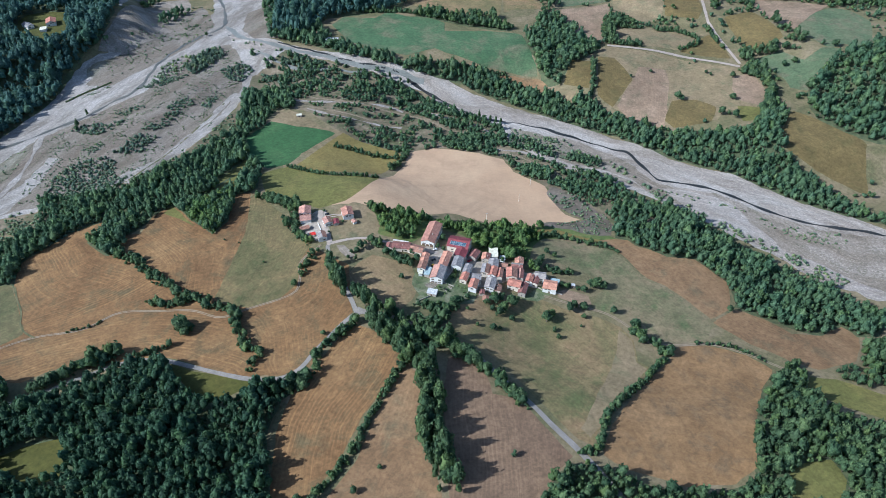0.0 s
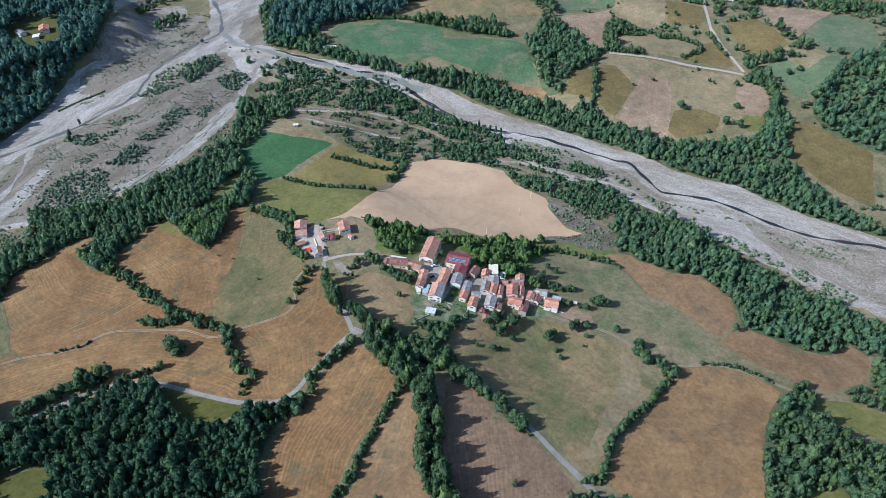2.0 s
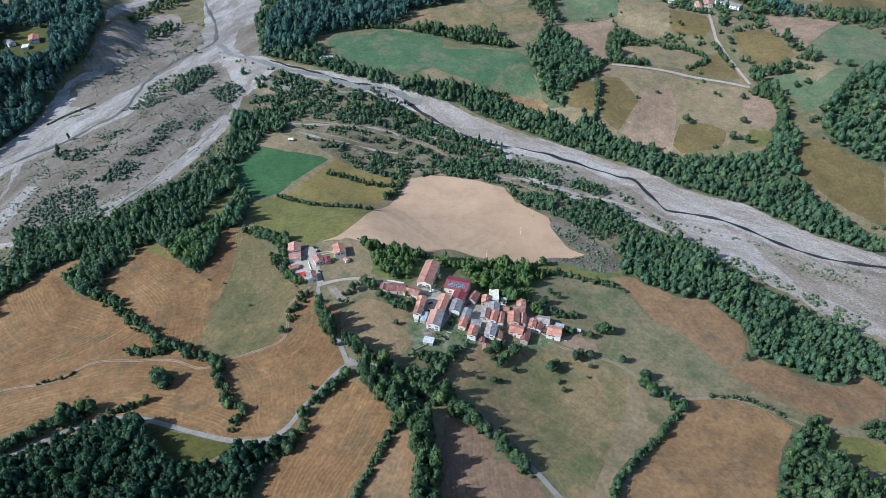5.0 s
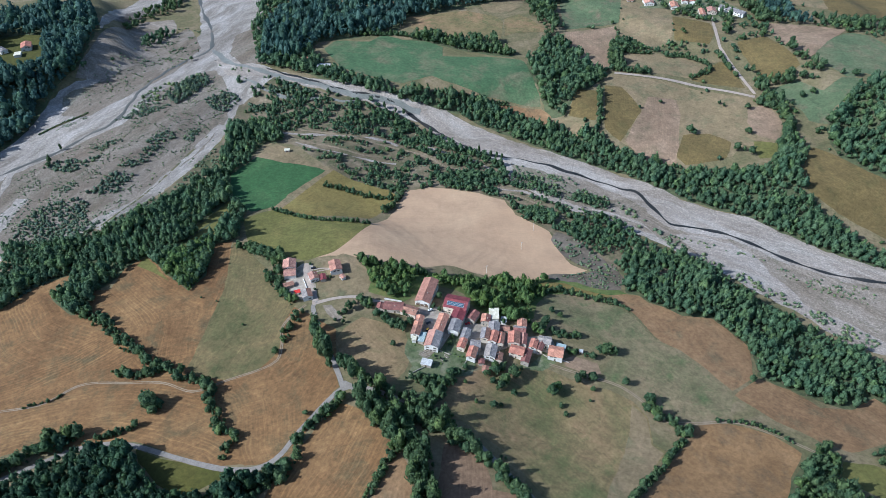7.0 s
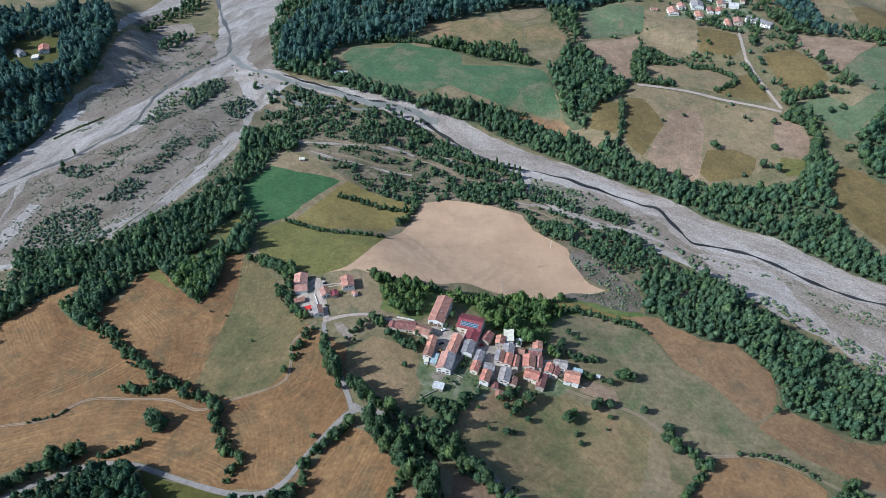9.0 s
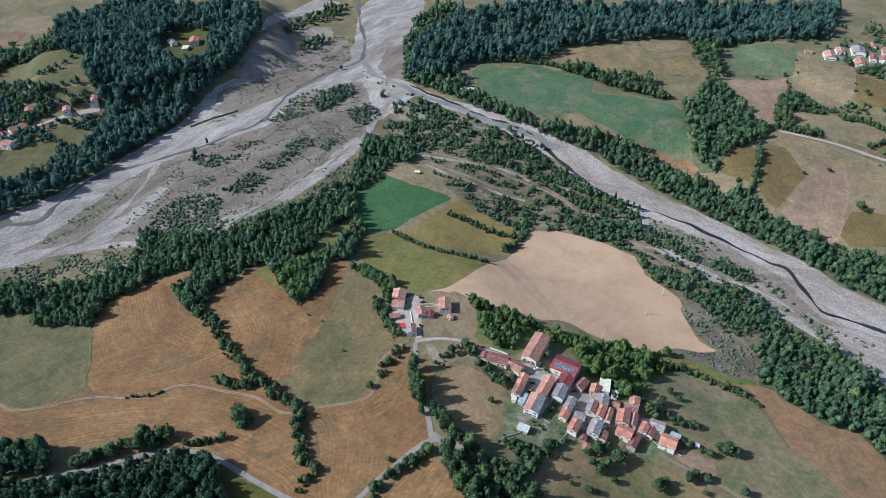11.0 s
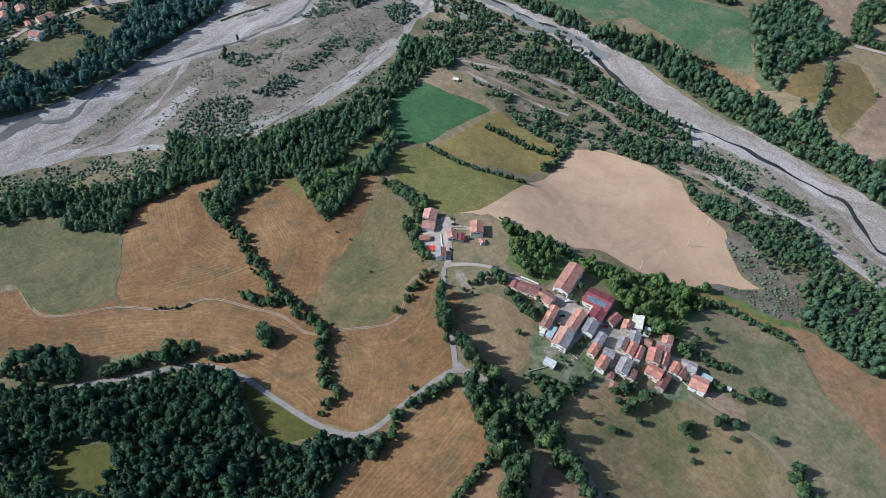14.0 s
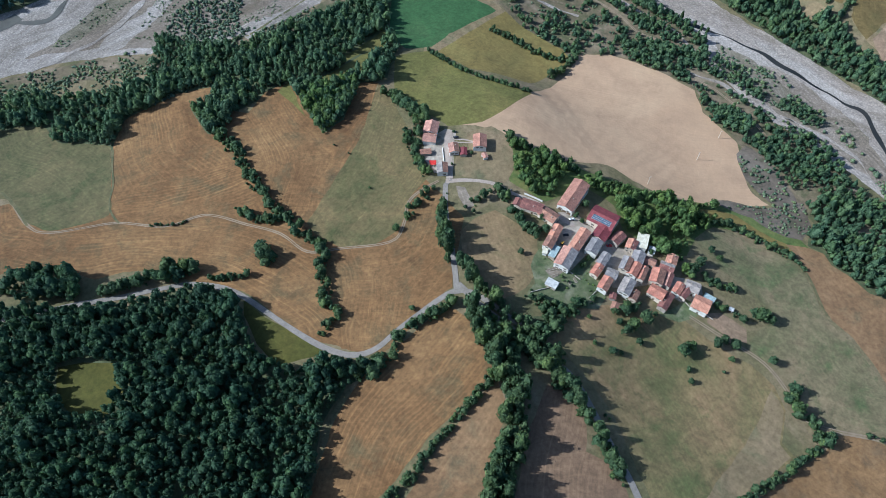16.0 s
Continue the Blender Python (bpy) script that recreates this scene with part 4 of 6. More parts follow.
road('asphalt', 3.8, [(-67, 380), (-73, 397), (-83, 419), (-94, 443), (-101, 466), (-99, 472)])
road('concrete', 3.2, [(-102, 469), (-84, 475), (-67, 477), (-53, 473), (-35, 471), (-15, 464), (-4, 460)])
road('concrete', 5.0, [(-100, 472), (-105, 486), (-113, 509), (-113, 519)])
road('track', 2.2, [(-413, 367), (-380, 348), (-360, 348), (-323, 369), (-285, 377), (-261, 394), (-228, 394), (-200, 393), (-176, 384), (-156, 392), (-123, 407), (-119, 423), (-122, 444), (-116, 457), (-107, 468)])
road('track', 2.6, [(85, 420), (112, 411), (136, 402), (153, 385), (164, 371), (182, 370), (216, 373), (241, 363), (260, 352), (278, 339)])
road('concrete', 5, [(224, 900), (300, 883), (351, 862), (386, 842)])
road('concrete', 4, [(394, 1068), (378, 975), (382, 943), (388, 849)])
road('verge', 1.6, [(-367, 434), (-358, 419), (-346, 402), (-338, 385), (-329, 376), (-319, 370)])
road('verge', 2.0, [(-424, 371), (-413, 367), (-397, 358), (-381, 348)])
road('verge', 1.4, [(156, 502), (162, 490), (167, 479), (172, 465), (177, 454)])
road('concrete', 5.5, [(-655, 635), (-652, 654), (-648, 676), (-634, 700), (-620, 729), (-598, 746), (-575, 758)])


# ---- houses ----
FOOTPRINTS = []


def box(bm, x0, y0, z0, x1, y1, z1):
    v = [bm.verts.new(p) for p in ((x0, y0, z0), (x1, y0, z0), (x1, y1, z0), (x0, y1, z0), (x0, y0, z1), (x1, y0, z1), (x1, y1, z1), (x0, y1, z1))]
    for f in ((0, 3, 2, 1), (4, 5, 6, 7), (0, 1, 5, 4), (1, 2, 6, 5), (2, 3, 7, 6), (3, 0, 4, 7)):
        bm.faces.new([v[k] for k in f])
    return v


def prism(profile, x0, x1):
    """A bmesh of a profile in y, z drawn out along x."""
    bm = bmesh.new()
    a = [bm.verts.new((x0, y, z)) for y, z in profile]
    b = [bm.verts.new((x1, y, z)) for y, z in profile]
    n = len(profile)
    bm.faces.new(a[::-1])
    bm.faces.new(b)
    for k in range(n):
        bm.faces.new((a[k], a[(k + 1) % n], b[(k + 1) % n], b[k]))
    bmesh.ops.recalc_face_normals(bm, faces=bm.faces[:])
    return bm


def shared(name, build):
    """A mesh built once and shared by all parts of its kind."""
    if name not in SHARED:
        bm = bmesh.new()
        material = build(bm)
        me = bpy.data.meshes.new(name)
        bm.to_mesh(me)
        bm.free()
        me.materials.append(material)
        SHARED[name] = me
    return SHARED[name]


SHARED = {}


def window_shape(bm):
    for x in (-0.55, 0.45, -0.04):
        box(bm, x, -0.08, -0.7, x + (0.1 if x != -0.04 else 0.08), 0.05, 0.7)
    box(bm, -0.45, -0.08, 0.6, -0.04, 0.05, 0.7)
    box(bm, 0.04, -0.08, 0.6, 0.45, 0.05, 0.7)
    box(bm, -0.65, -0.18, -0.78, 0.65, 0.05, -0.7)
    return FRAME


def pane_shape(bm):
    box(bm, -0.45, -0.03, -0.7, 0.45, 0.02, 0.6)
    return GLASS


def shutter_shape(bm):
    box(bm, -0.26, -0.07, -0.7, 0.26, 0.0, 0.7)
    return WOOD


def door_shape(bm):
    box(bm, -0.5, -0.06, 0.0, 0.5, 0.05, 2.05)
    box(bm, -0.6, -0.1, 0.0, -0.5, 0.05, 2.15)
    box(bm, 0.5, -0.1, 0.0, 0.6, 0.05, 2.15)
    return WOOD


def chimney_shape(bm):
    box(bm, -0.35, -0.3, -0.8, 0.35, 0.3, 0.9)
    box(bm, -0.45, -0.4, 0.9, 0.45, 0.4, 1.0)
    box(bm, -0.3, -0.25, 1.0, -0.15, 0.25, 1.25)
    box(bm, 0.15, -0.25, 1.0, 0.3, 0.25, 1.25)
    box(bm, -0.42, -0.36, 1.25, 0.42, 0.36, 1.33)
    return WALL["stone"]


ROOF_TEXT = {
    "pink": "pale red tiled", "red": "red tiled", "orange": "orange tiled", "barnred": "large rust-red tiled", "brown": "weathered brown tiled", "maroon": "dark maroon tiled",
    "redmetal": "dark red sheet-metal", "grey": "grey stone-slab", "slate": "blue-grey slate", "bluemetal": "pale blue metal", "paleshed": "pale grey metal", "white": "white flat", "cream": "cream",
}
WALL_TEXT = {"white": "white rendered", "plaster": "pale plastered", "stone": "rough stone"}


def house(roof, wall, x, y, length, width, turn, eave, second=""):
    """A house with gabled or lean-to roof, windows, door and chimney; its long side runs along turn; second: the covering of its other slope."""
    rnd = random.Random(int(x * 31 + y * 17))
    FOOTPRINTS.append((x, y, length, width, turn))
    c, s = math.cos(radians(turn)), math.sin(radians(turn))
    corners = [(x + u * c - v * s, y + u * s + v * c) for u in (-length / 2, length / 2) for v in (-width / 2, width / 2)]
    ground = [float(height(*p)) for p in corners] + [float(height(x, y))]
    foot, sunk = float(height(x, y)) + 0.3, min(ground) - 0.4
    sunk -= foot
    small = eave < 3.3
    root = new("shed" if small else "house")
    root.matrix_basis = pose(x, y, foot, 0, 0, turn)
    tagged(root, f"{WALL_TEXT[wall]} {'shed' if small else 'house'} with {ROOF_TEXT[roof]} roof", "shed" if small else "house", "buildings of the village")
    flat = roof in ("white", "bluemetal", "paleshed")
    in_x, in_y = length / 2 - 0.4, width / 2 - 0.4
    rise = width * (0.05 if flat else 0.17 if not small else 0.14)
    if flat:
        profile = [(-in_y, sunk), (in_y, sunk), (in_y, eave + rise - 0.12), (-in_y, eave - 0.12)]
        slab = [(-width / 2, eave - 0.1), (width / 2, eave + rise - 0.1), (width / 2, eave + rise + 0.1), (-width / 2, eave + 0.1)]
    else:
        profile = [(-in_y, sunk), (in_y, sunk), (in_y, eave), (0, eave + rise * in_y / (width / 2)), (-in_y, eave)]
        drop = rise * 0.4 / (width / 2)
        slab = [(-width / 2, eave - drop), (0, eave + rise), (width / 2, eave - drop), (width / 2, eave - drop + 0.2), (0, eave + rise + 0.22), (-width / 2, eave - drop + 0.2)]
    part("wall", prism(profile, -in_x, in_x), WALL[wall], root)
    if flat:
        part("roof", prism(slab, -length / 2, length / 2), ROOF[roof], root)
    else:
        for name, k in ((roof, (0, 1, 4, 5)), (second or roof, (1, 2, 3, 4))):
            part("roof", prism([slab[n] for n in k], -length / 2, length / 2), ROOF[name], root, f"{ROOF_TEXT[name]} roof slope")
        part("ridge", prism([(-0.18, eave + rise + 0.15), (0.18, eave + rise + 0.15), (0.1, eave + rise + 0.33), (-0.1, eave + rise + 0.33)], -length / 2 - 0.05, length / 2 + 0.05), ROOF[roof], root)
    if not small and not flat and rnd.random() < 0.5:
        for _ in range(1):
            ch = new("chimney", shared("chimney", chimney_shape))
            ch.parent = root
            u = rnd.uniform(-0.35, 0.35) * length
            v = rnd.choice((-1, 1)) * width * 0.16
            ch.matrix_basis = pose(u, v, eave + rise * (1 - abs(v) / (width / 2)) + 0.2) @ Matrix.Scale(0.75, 4)
    if small:
        d = new("door", shared("door", door_shape))
        d.parent = root
        d.matrix_basis = pose(0, -in_y, 0.0)
        return root
    for side, (half, reach) in enumerate(((in_y, in_x), (in_x, in_y), (in_y, in_x), (in_x, in_y))):
        n = int((reach * 2 - 1.0) / 2.9)
        for storey in range(2 if eave >= 4.6 else 1):
            for k in range(n):
                u = (k - (n - 1) / 2) * 2.9
                lower_door = storey == 0 and side == 0 and k == n // 2
                if not lower_door and rnd.random() < 0.38:
                    continue
                m = pose(0, 0, 0, 0, 0, 90 * side) @ pose(u, -half, 0.0 if lower_door else 1.6 + 2.6 * storey)
                if lower_door:
                    d = new("door", shared("door", door_shape))
                    d.parent, d.matrix_basis = root, m
                    continue
                w = new("window", shared("window", window_shape))
                w.parent, w.matrix_basis = root, m
                p = new("pane", shared("pane", pane_shape))
                p.parent = w
                if wall != "stone":
                    for side_x in (-0.84, 0.84):
                        sh = new("shutter", shared("shutter", shutter_shape))
                        sh.parent, sh.matrix_basis = w, pose(side_x, 0, 0)
    return root


# ---- vehicles, poles, awning, solar array ----
def car(paint, x, y, turn):
    """A small parked car."""
    root = new("car")
    root.matrix_basis = pose(x, y, float(height(x, y)) + 0.75, 0, 0, turn)
    tagged(root, f"{paint} small car parked on the yard", "car", "parked cars")
    side = [(-2.0, 0.35), (2.0, 0.35), (2.05, 0.7), (1.9, 0.85), (1.0, 0.95), (-1.9, 0.98), (-2.05, 0.8)]
    bm = prism([(p[0], p[1]) for p in side], -0.82, 0.82)
    bmesh.ops.rotate(bm, verts=bm.verts[:], cent=(0, 0, 0), matrix=Matrix.Rotation(radians(90), 3, "Z"))
    bmesh.ops.bevel(bm, geom=bm.edges[:], offset=0.06, segments=1, affect="EDGES")
    part("body", bm, PAINT[paint], root)
    bm = prism([(-1.6, 0.95), (0.95, 0.95), (0.35, 1.42), (-1.3, 1.45)], -0.7, 0.7)
    bmesh.ops.rotate(bm, verts=bm.verts[:], cent=(0, 0, 0), matrix=Matrix.Rotation(radians(90), 3, "Z"))
    part("cabin", bm, GLASS, root, "dark car glass")
    bm = bmesh.new()
    box(bm, -0.35, -0.62, 1.44, 1.3, 0.62, 1.5)
    part("roof", bm, PAINT[paint], root)
    for u in (-1.3, 1.3):
        for v in (-0.82, 0.82):
            bm = bmesh.new()
            bmesh.ops.create_cone(bm, cap_ends=True, segments=12, radius1=0.31, radius2=0.31, depth=0.2, matrix=Matrix.Translation((u, v, 0.31)) @ Matrix.Rotation(radians(90), 4, "X"))
            part("wheel", bm, TYRE, root)


def tractor(x, y, turn):
    """A small yellow farm tractor."""
    root = new("tractor")
    root.matrix_basis = pose(x, y, float(height(x, y)) + 0.75, 0, 0, turn)
    tagged(root, "small yellow farm tractor standing beside a barn", "tractor")
    bm = bmesh.new()
    box(bm, 0.2, -0.4, 0.6, 2.0, 0.4, 1.35)
    bmesh.ops.bevel(bm, geom=bm.edges[:], offset=0.1, segments=1, affect="EDGES")
    part("bonnet", bm, PAINT["yellow"], root)
    bm = bmesh.new()
    box(bm, -1.1, -0.6, 0.7, 0.25, 0.6, 2.2)
    part("cab", bm, GLASS, root)
    bm = bmesh.new()
    box(bm, -1.25, -0.7, 2.2, 0.35, 0.7, 2.32)
    part("roof", bm, PAINT["yellow"], root)
    for u, v, r in ((-0.7, -0.8, 0.75), (-0.7, 0.8, 0.75), (1.5, -0.65, 0.45), (1.5, 0.65, 0.45)):
        bm = bmesh.new()
        bmesh.ops.create_cone(bm, cap_ends=True, segments=14, radius1=r, radius2=r, depth=0.35, matrix=Matrix.Translation((u, v, r)) @ Matrix.Rotation(radians(90), 4, "X"))
        part("wheel", bm, TYRE, root)


def pole(x, y, tall, turn):
    """A power pole with a cross-arm and insulators."""
    root = new("power_pole")
    root.matrix_basis = pose(x, y, float(height(x, y)), 0, 0, turn)
    tagged(root, "pale slender concrete power pole in the tilled field", "pole", "power poles")
    bm = bmesh.new()
    bmesh.ops.create_cone(bm, cap_ends=True, segments=10, radius1=0.26, radius2=0.15, depth=tall, matrix=Matrix.Translation((0, 0, tall / 2)))
    part("shaft", bm, WALL["plaster"], root)
    bm = bmesh.new()
    box(bm, -1.0, -0.08, tall - 0.6, 1.0, 0.08, tall - 0.45)
    part("crossarm", bm, STEEL, root)
    for u in (-0.9, 0.0, 0.9):
        bm = bmesh.new()
        bmesh.ops.create_cone(bm, cap_ends=True, segments=8, radius1=0.08, radius2=0.05, depth=0.3, matrix=Matrix.Translation((u, 0, tall - 0.3)))
        part("insulator", bm, WALL["white"], root)


def awning(x, y, length, width, turn, tall):
    """A red cloth shelter on four posts."""
    FOOTPRINTS.append((x, y, length, width, turn))
    root = new("awning")
    root.matrix_basis = pose(x, y, float(height(x, y)) + 0.4, 0, 0, turn)
    tagged(root, "bright red cloth shelter on four steel posts", "awning")
    w = width / 2
    part("canopy", prism([(-w, tall - 0.3), (0, tall + 0.4), (w, tall - 0.3), (w, tall - 0.22), (0, tall + 0.48), (-w, tall - 0.22)], -length / 2, length / 2), RED_CLOTH, root)
    for u in (-length / 2 + 0.2, length / 2 - 0.2):
        for v in (-w + 0.2, w - 0.2):
            bm = bmesh.new()
            bmesh.ops.create_cone(bm, cap_ends=True, segments=8, radius1=0.06, radius2=0.06, depth=tall - 0.1, matrix=Matrix.Translation((u, v, (tall - 0.1) / 2 - 0.2)))
            part("post", bm, STEEL, root)


def garden_wall(kind, tall, line):
    """A low wall along a line."""
    pts = [Vector(p) for p in line]
    bm = bmesh.new()
    for a, b in zip(pts, pts[1:]):
        n = (b - a).normalized()
        n = Vector((-n.y, n.x)) * 0.2
        foot = [a + n, a - n, b - n, b + n]
        zs = height([p.x for p in foot], [p.y for p in foot])
        low = [bm.verts.new((p.x, p.y, z - 0.3)) for p, z in zip(foot, zs)]
        top = [bm.verts.new((p.x, p.y, z + tall)) for p, z in zip(foot, zs)]
        bm.faces.new(top)
        for k in range(4):
            bm.faces.new((low[k], low[(k + 1) % 4], top[(k + 1) % 4], top[k]))
    bmesh.ops.recalc_face_normals(bm, faces=bm.faces[:])
    tagged(part("garden_wall", bm, WALL[kind]), "low rough stone garden wall" if kind == "stone" else "low pale rendered garden wall", "wall", kind="structure")


def solar_shape(bm):
    box(bm, -0.80, -0.48, 0.0, 0.80, 0.48, 0.05)
    return PANEL


def solar_array(m, columns, rows):
    """Rows of solar panels on steel rails; m lies in the plane of the roof."""
    root = new("solar_array")
    root.matrix_basis = m
    tagged(root, "dark blue solar panels in rows on a red metal roof", "solar array")
    for r in range(rows):
        v = (r - (rows - 1) / 2) * 1.25
        bm = bmesh.new()
        box(bm, -columns * 0.87, v - 0.58, 0.03, columns * 0.87, v + 0.58, 0.1)
        part("mounting_tray", bm, STEEL, root, "pale aluminium mounting tray")
        for k in range(columns):
            p = new("panel", shared("panel", solar_shape))
            p.parent, p.matrix_basis = root, pose((k - (columns - 1) / 2) * 1.72, v, 0.12)


house("pink", "white", -127.5, 513.5, 11.9, 11.2, 278, 4.9)
house("pink", "white", -125.6, 503.8, 10.5, 9.1, 189, 3.6)
house("brown", "stone", -124.6, 490.5, 8.7, 5.3, 203, 2.4)
house("grey", "white", -107.3, 477.4, 9.8, 8.4, 290, 3.8, "brown")
house("pink", "white", -104.9, 498.6, 9.1, 7.9, 295, 3.7, "brown")
house("redmetal", "stone", -97.1, 498.3, 7.6, 5.4, 286, 2.6)
house("barnred", "white", -87.9, 509.9, 13.1, 10.4, 286, 4.9)
house("pink", "white", -80.8, 499.3, 5.2, 4.2, 306, 2.2)
house("maroon", "plaster", -46.6, 463.8, 7.0, 6.1, 262, 3.2)
house("maroon", "plaster", -36.2, 463.7, 16.0, 9.2, 355, 3.8)
house("brown", "plaster", -23.2, 460.0, 13.7, 9.4, 338, 4.1)
BARN = house("barnred", "white", -10.0, 483.5, 28.7, 12.8, 255, 6.3)
house("redmetal", "plaster", 14.3, 470.2, 19.6, 15.4, 344, 7.4)
house("redmetal", "plaster", 15.5, 457.6, 11.5, 10.9, 252, 5.6)
house("maroon", "stone", 27.2, 459.3, 10.9, 7.9, 242, 4.5)
house("orange", "plaster", -15.4, 446.8, 11.8, 7.0, 259, 5.0)
house("brown", "white", -17.3, 436.2, 9.7, 7.3, 257, 4.9)
house("white", "white", -18.7, 429.2, 4.7, 3.7, 268, 3.0)
house("bluemetal", "stone", -12.7, 431.0, 10.2, 4.9, 257, 3.2)
house("orange", "plaster", 1.8, 445.9, 19.5, 8.5, 254, 5.6, "barnred")
house("pink", "white", -4.0, 427.2, 16.4, 11.3, 257, 5.9, "slate")
house("slate", "white", 12.4, 444.6, 12.8, 8.9, 256, 5.2)
house("slate", "white", 20.6, 437.0, 10.9, 6.6, 253, 5.2)
house("red", "plaster", 17.8, 427.0, 10.2, 6.3, 251, 4.3)
house("slate", "plaster", 28.0, 427.3, 8.3, 7.9, 352, 5.4, "grey")
house("red", "white", 25.1, 418.1, 11.2, 7.5, 254, 5.2, "brown")
house("grey", "white", 39.4, 422.1, 13.0, 9.0, 257, 5.4, "slate")
house("brown", "plaster", 45.5, 418.5, 8.1, 6.2, 258, 4.1)
house("maroon", "stone", 31.9, 412.4, 5.2, 4.9, 269, 2.8)
house("slate", "plaster", 36.0, 439.5, 11.6, 7.3, 259, 5.4, "brown")
house("red", "white", 42.3, 437.7, 11.7, 7.3, 255, 5.4)
house("red", "plaster", 48.3, 437.0, 11.9, 5.5, 259, 5.0, "brown")
house("slate", "plaster", 43.3, 448.1, 9.8, 9.0, 263, 5.6)
house("orange", "stone", 37.4, 457.3, 8.7, 7.7, 260, 4.7, "maroon")
house("white", "white", 44.2, 463.4, 12.8, 8.1, 268, 4.9)
house("paleshed", "white", 52.1, 459.8, 6.1, 5.0, 263, 3.1)
house("brown", "stone", 51.9, 449.1, 8.4, 6.3, 350, 4.0)
house("orange", "stone", 66.4, 456.2, 8.4, 7.9, 265, 5.0)
house("maroon", "stone", 63.9, 448.6, 10.2, 8.0, 352, 4.9, "grey")
house("red", "plaster", 58.5, 438.6, 12.3, 9.8, 264, 5.6, "brown")
house("pink", "plaster", 66.0, 439.0, 11.8, 5.9, 261, 4.9, "maroon")
house("red", "plaster", 60.1, 426.7, 11.6, 9.1, 342, 5.0)
house("maroon", "stone", 67.0, 422.6, 13.8, 6.9, 252, 4.3)
house("red", "white", 73.8, 435.4, 9.7, 6.4, 251, 4.7)
house("maroon", "plaster", 78.9, 434.2, 10.1, 6.0, 246, 4.1)
house("grey", "white", 83.2, 440.0, 10.0, 8.6, 348, 4.9)
house("orange", "white", 90.5, 429.0, 11.9, 11.4, 347, 5.0)
house("bluemetal", "stone", 95.8, 437.1, 7.9, 4.4, 341, 3.0)
house("paleshed", "stone", -8.8, 405.4, 8.2, 5.9, 345, 2.8)
house("brown", "stone", 34.7, 405.9, 5.6, 5.4, 262, 2.4)
house("paleshed", "stone", 111.4, 434.1, 3.3, 2.9, 347, 2.2)
house("red", "white", -524.5, 908.5, 17.6, 12.7, 294, 4.7)
house("white", "white", -525.8, 886.9, 11.2, 8.5, 287, 2.9)
house("slate", "white", -550.9, 897.6, 16.2, 9.3, 321, 3.6)
house("red", "white", -584.0, 764.2, 14.6, 8.2, 304, 4.0)
house("pink", "white", -611.3, 745.3, 13.7, 9.2, 305, 4.0)
house("brown", "plaster", -656.3, 735.5, 12.3, 9.8, 310, 3.2)
house("grey", "white", -625.8, 661.1, 13.8, 11.8, 180, 5.8, "red")
house("brown", "plaster", -642.3, 696.3, 19.1, 12.4, 245, 3.6)
house("orange", "plaster", -651.9, 678.9, 11.9, 6.3, 319, 3.2)
house("pink", "white", -679.5, 701.4, 16.5, 9.7, 320, 4.7)
house("orange", "white", -689.7, 685.6, 15.3, 7.1, 310, 4.0)
house("brown", "white", -702.8, 701.1, 12.9, 9.3, 310, 4.0)
house("pink", "white", 311.5, 1106.7, 20.4, 14.8, 269, 4.0)
house("pink", "white", 328.7, 1126.8, 15.9, 11.6, 267, 4.0)
house("slate", "white", 352.4, 1130.9, 22.9, 18.0, 264, 5.0)
house("orange", "white", 346.8, 1093.1, 21.2, 12.4, 265, 3.6)
house("maroon", "white", 367.5, 1112.2, 17.4, 9.6, 260, 4.0)
house("red", "white", 380.3, 1111.2, 18.2, 11.1, 253, 4.0)
house("red", "white", 376.3, 1156.1, 13.6, 9.3, 264, 4.0)
house("brown", "plaster", 391.1, 1139.0, 18.1, 12.7, 261, 4.3, "grey")
house("red", "white", 404.7, 1158.3, 15.6, 12.4, 263, 4.0)
house("paleshed", "white", 408.7, 1134.4, 17.8, 14.8, 253, 2.9)
house("brown", "plaster", 426.2, 1150.7, 22.4, 6.9, 254, 5.8)
house("orange", "plaster", 379.5, 1062.0, 24.4, 9.0, 263, 4.7)
house("pink", "plaster", 395.4, 1070.7, 16.7, 13.4, 262, 4.7)
house("slate", "white", 426.4, 1070.3, 39.4, 12.8, 314, 5.0, "grey")
house("brown", "stone", 286.1, 1116.2, 9.8, 8.4, 357, 2.4)
house("brown", "stone", -179.0, 923.7, 12.9, 8.2, 16, 4.0)
house("paleshed", "stone", -150.6, 905.3, 16.8, 11.8, 175, 3.0)
house("white", "stone", -169.9, 730.6, 6.2, 4.3, 6, 2.2)
for _u in (-3.6, 0.0, 3.6):
    _bm = bmesh.new()
    box(_bm, -1.45, -0.09, 0.0, 1.45, 0.05, 3.6)
    _gate = part("barn_door", _bm, WOOD, BARN, "tall dark wooden barn door")
    _gate.matrix_basis = pose(0, 0, 0, 0, 0, 90) @ pose(_u, -13.95, 0)
_roof = pose(14.3, 470.2, float(height(14.3, 470.2)) + 0.3, 0, 0, 344)
solar_array(_roof @ pose(0.0, -3.85, 8.93, 19.7, 0, 0), 8, 3)
car("dark", -107.1, 511.6, 20)
car("white", -6.9, 464.8, 20)
car("dark", -8.1, 449.2, 20)
car("red", 22.7, 452.4, 20)
tractor(-8.9, 440.9, 70)
pole(77.8, 576.6, 9.0, 15)
pole(92.6, 607.5, 9.0, 15)
pole(41.9, 528.3, 9.0, 15)
awning(-116.0, 481.6, 5.0, 4.2, 20, 2.4)
garden_wall("white", 1.4, [(-44.3, 475.4), (-36.9, 474.4), (-30.2, 473.1)])
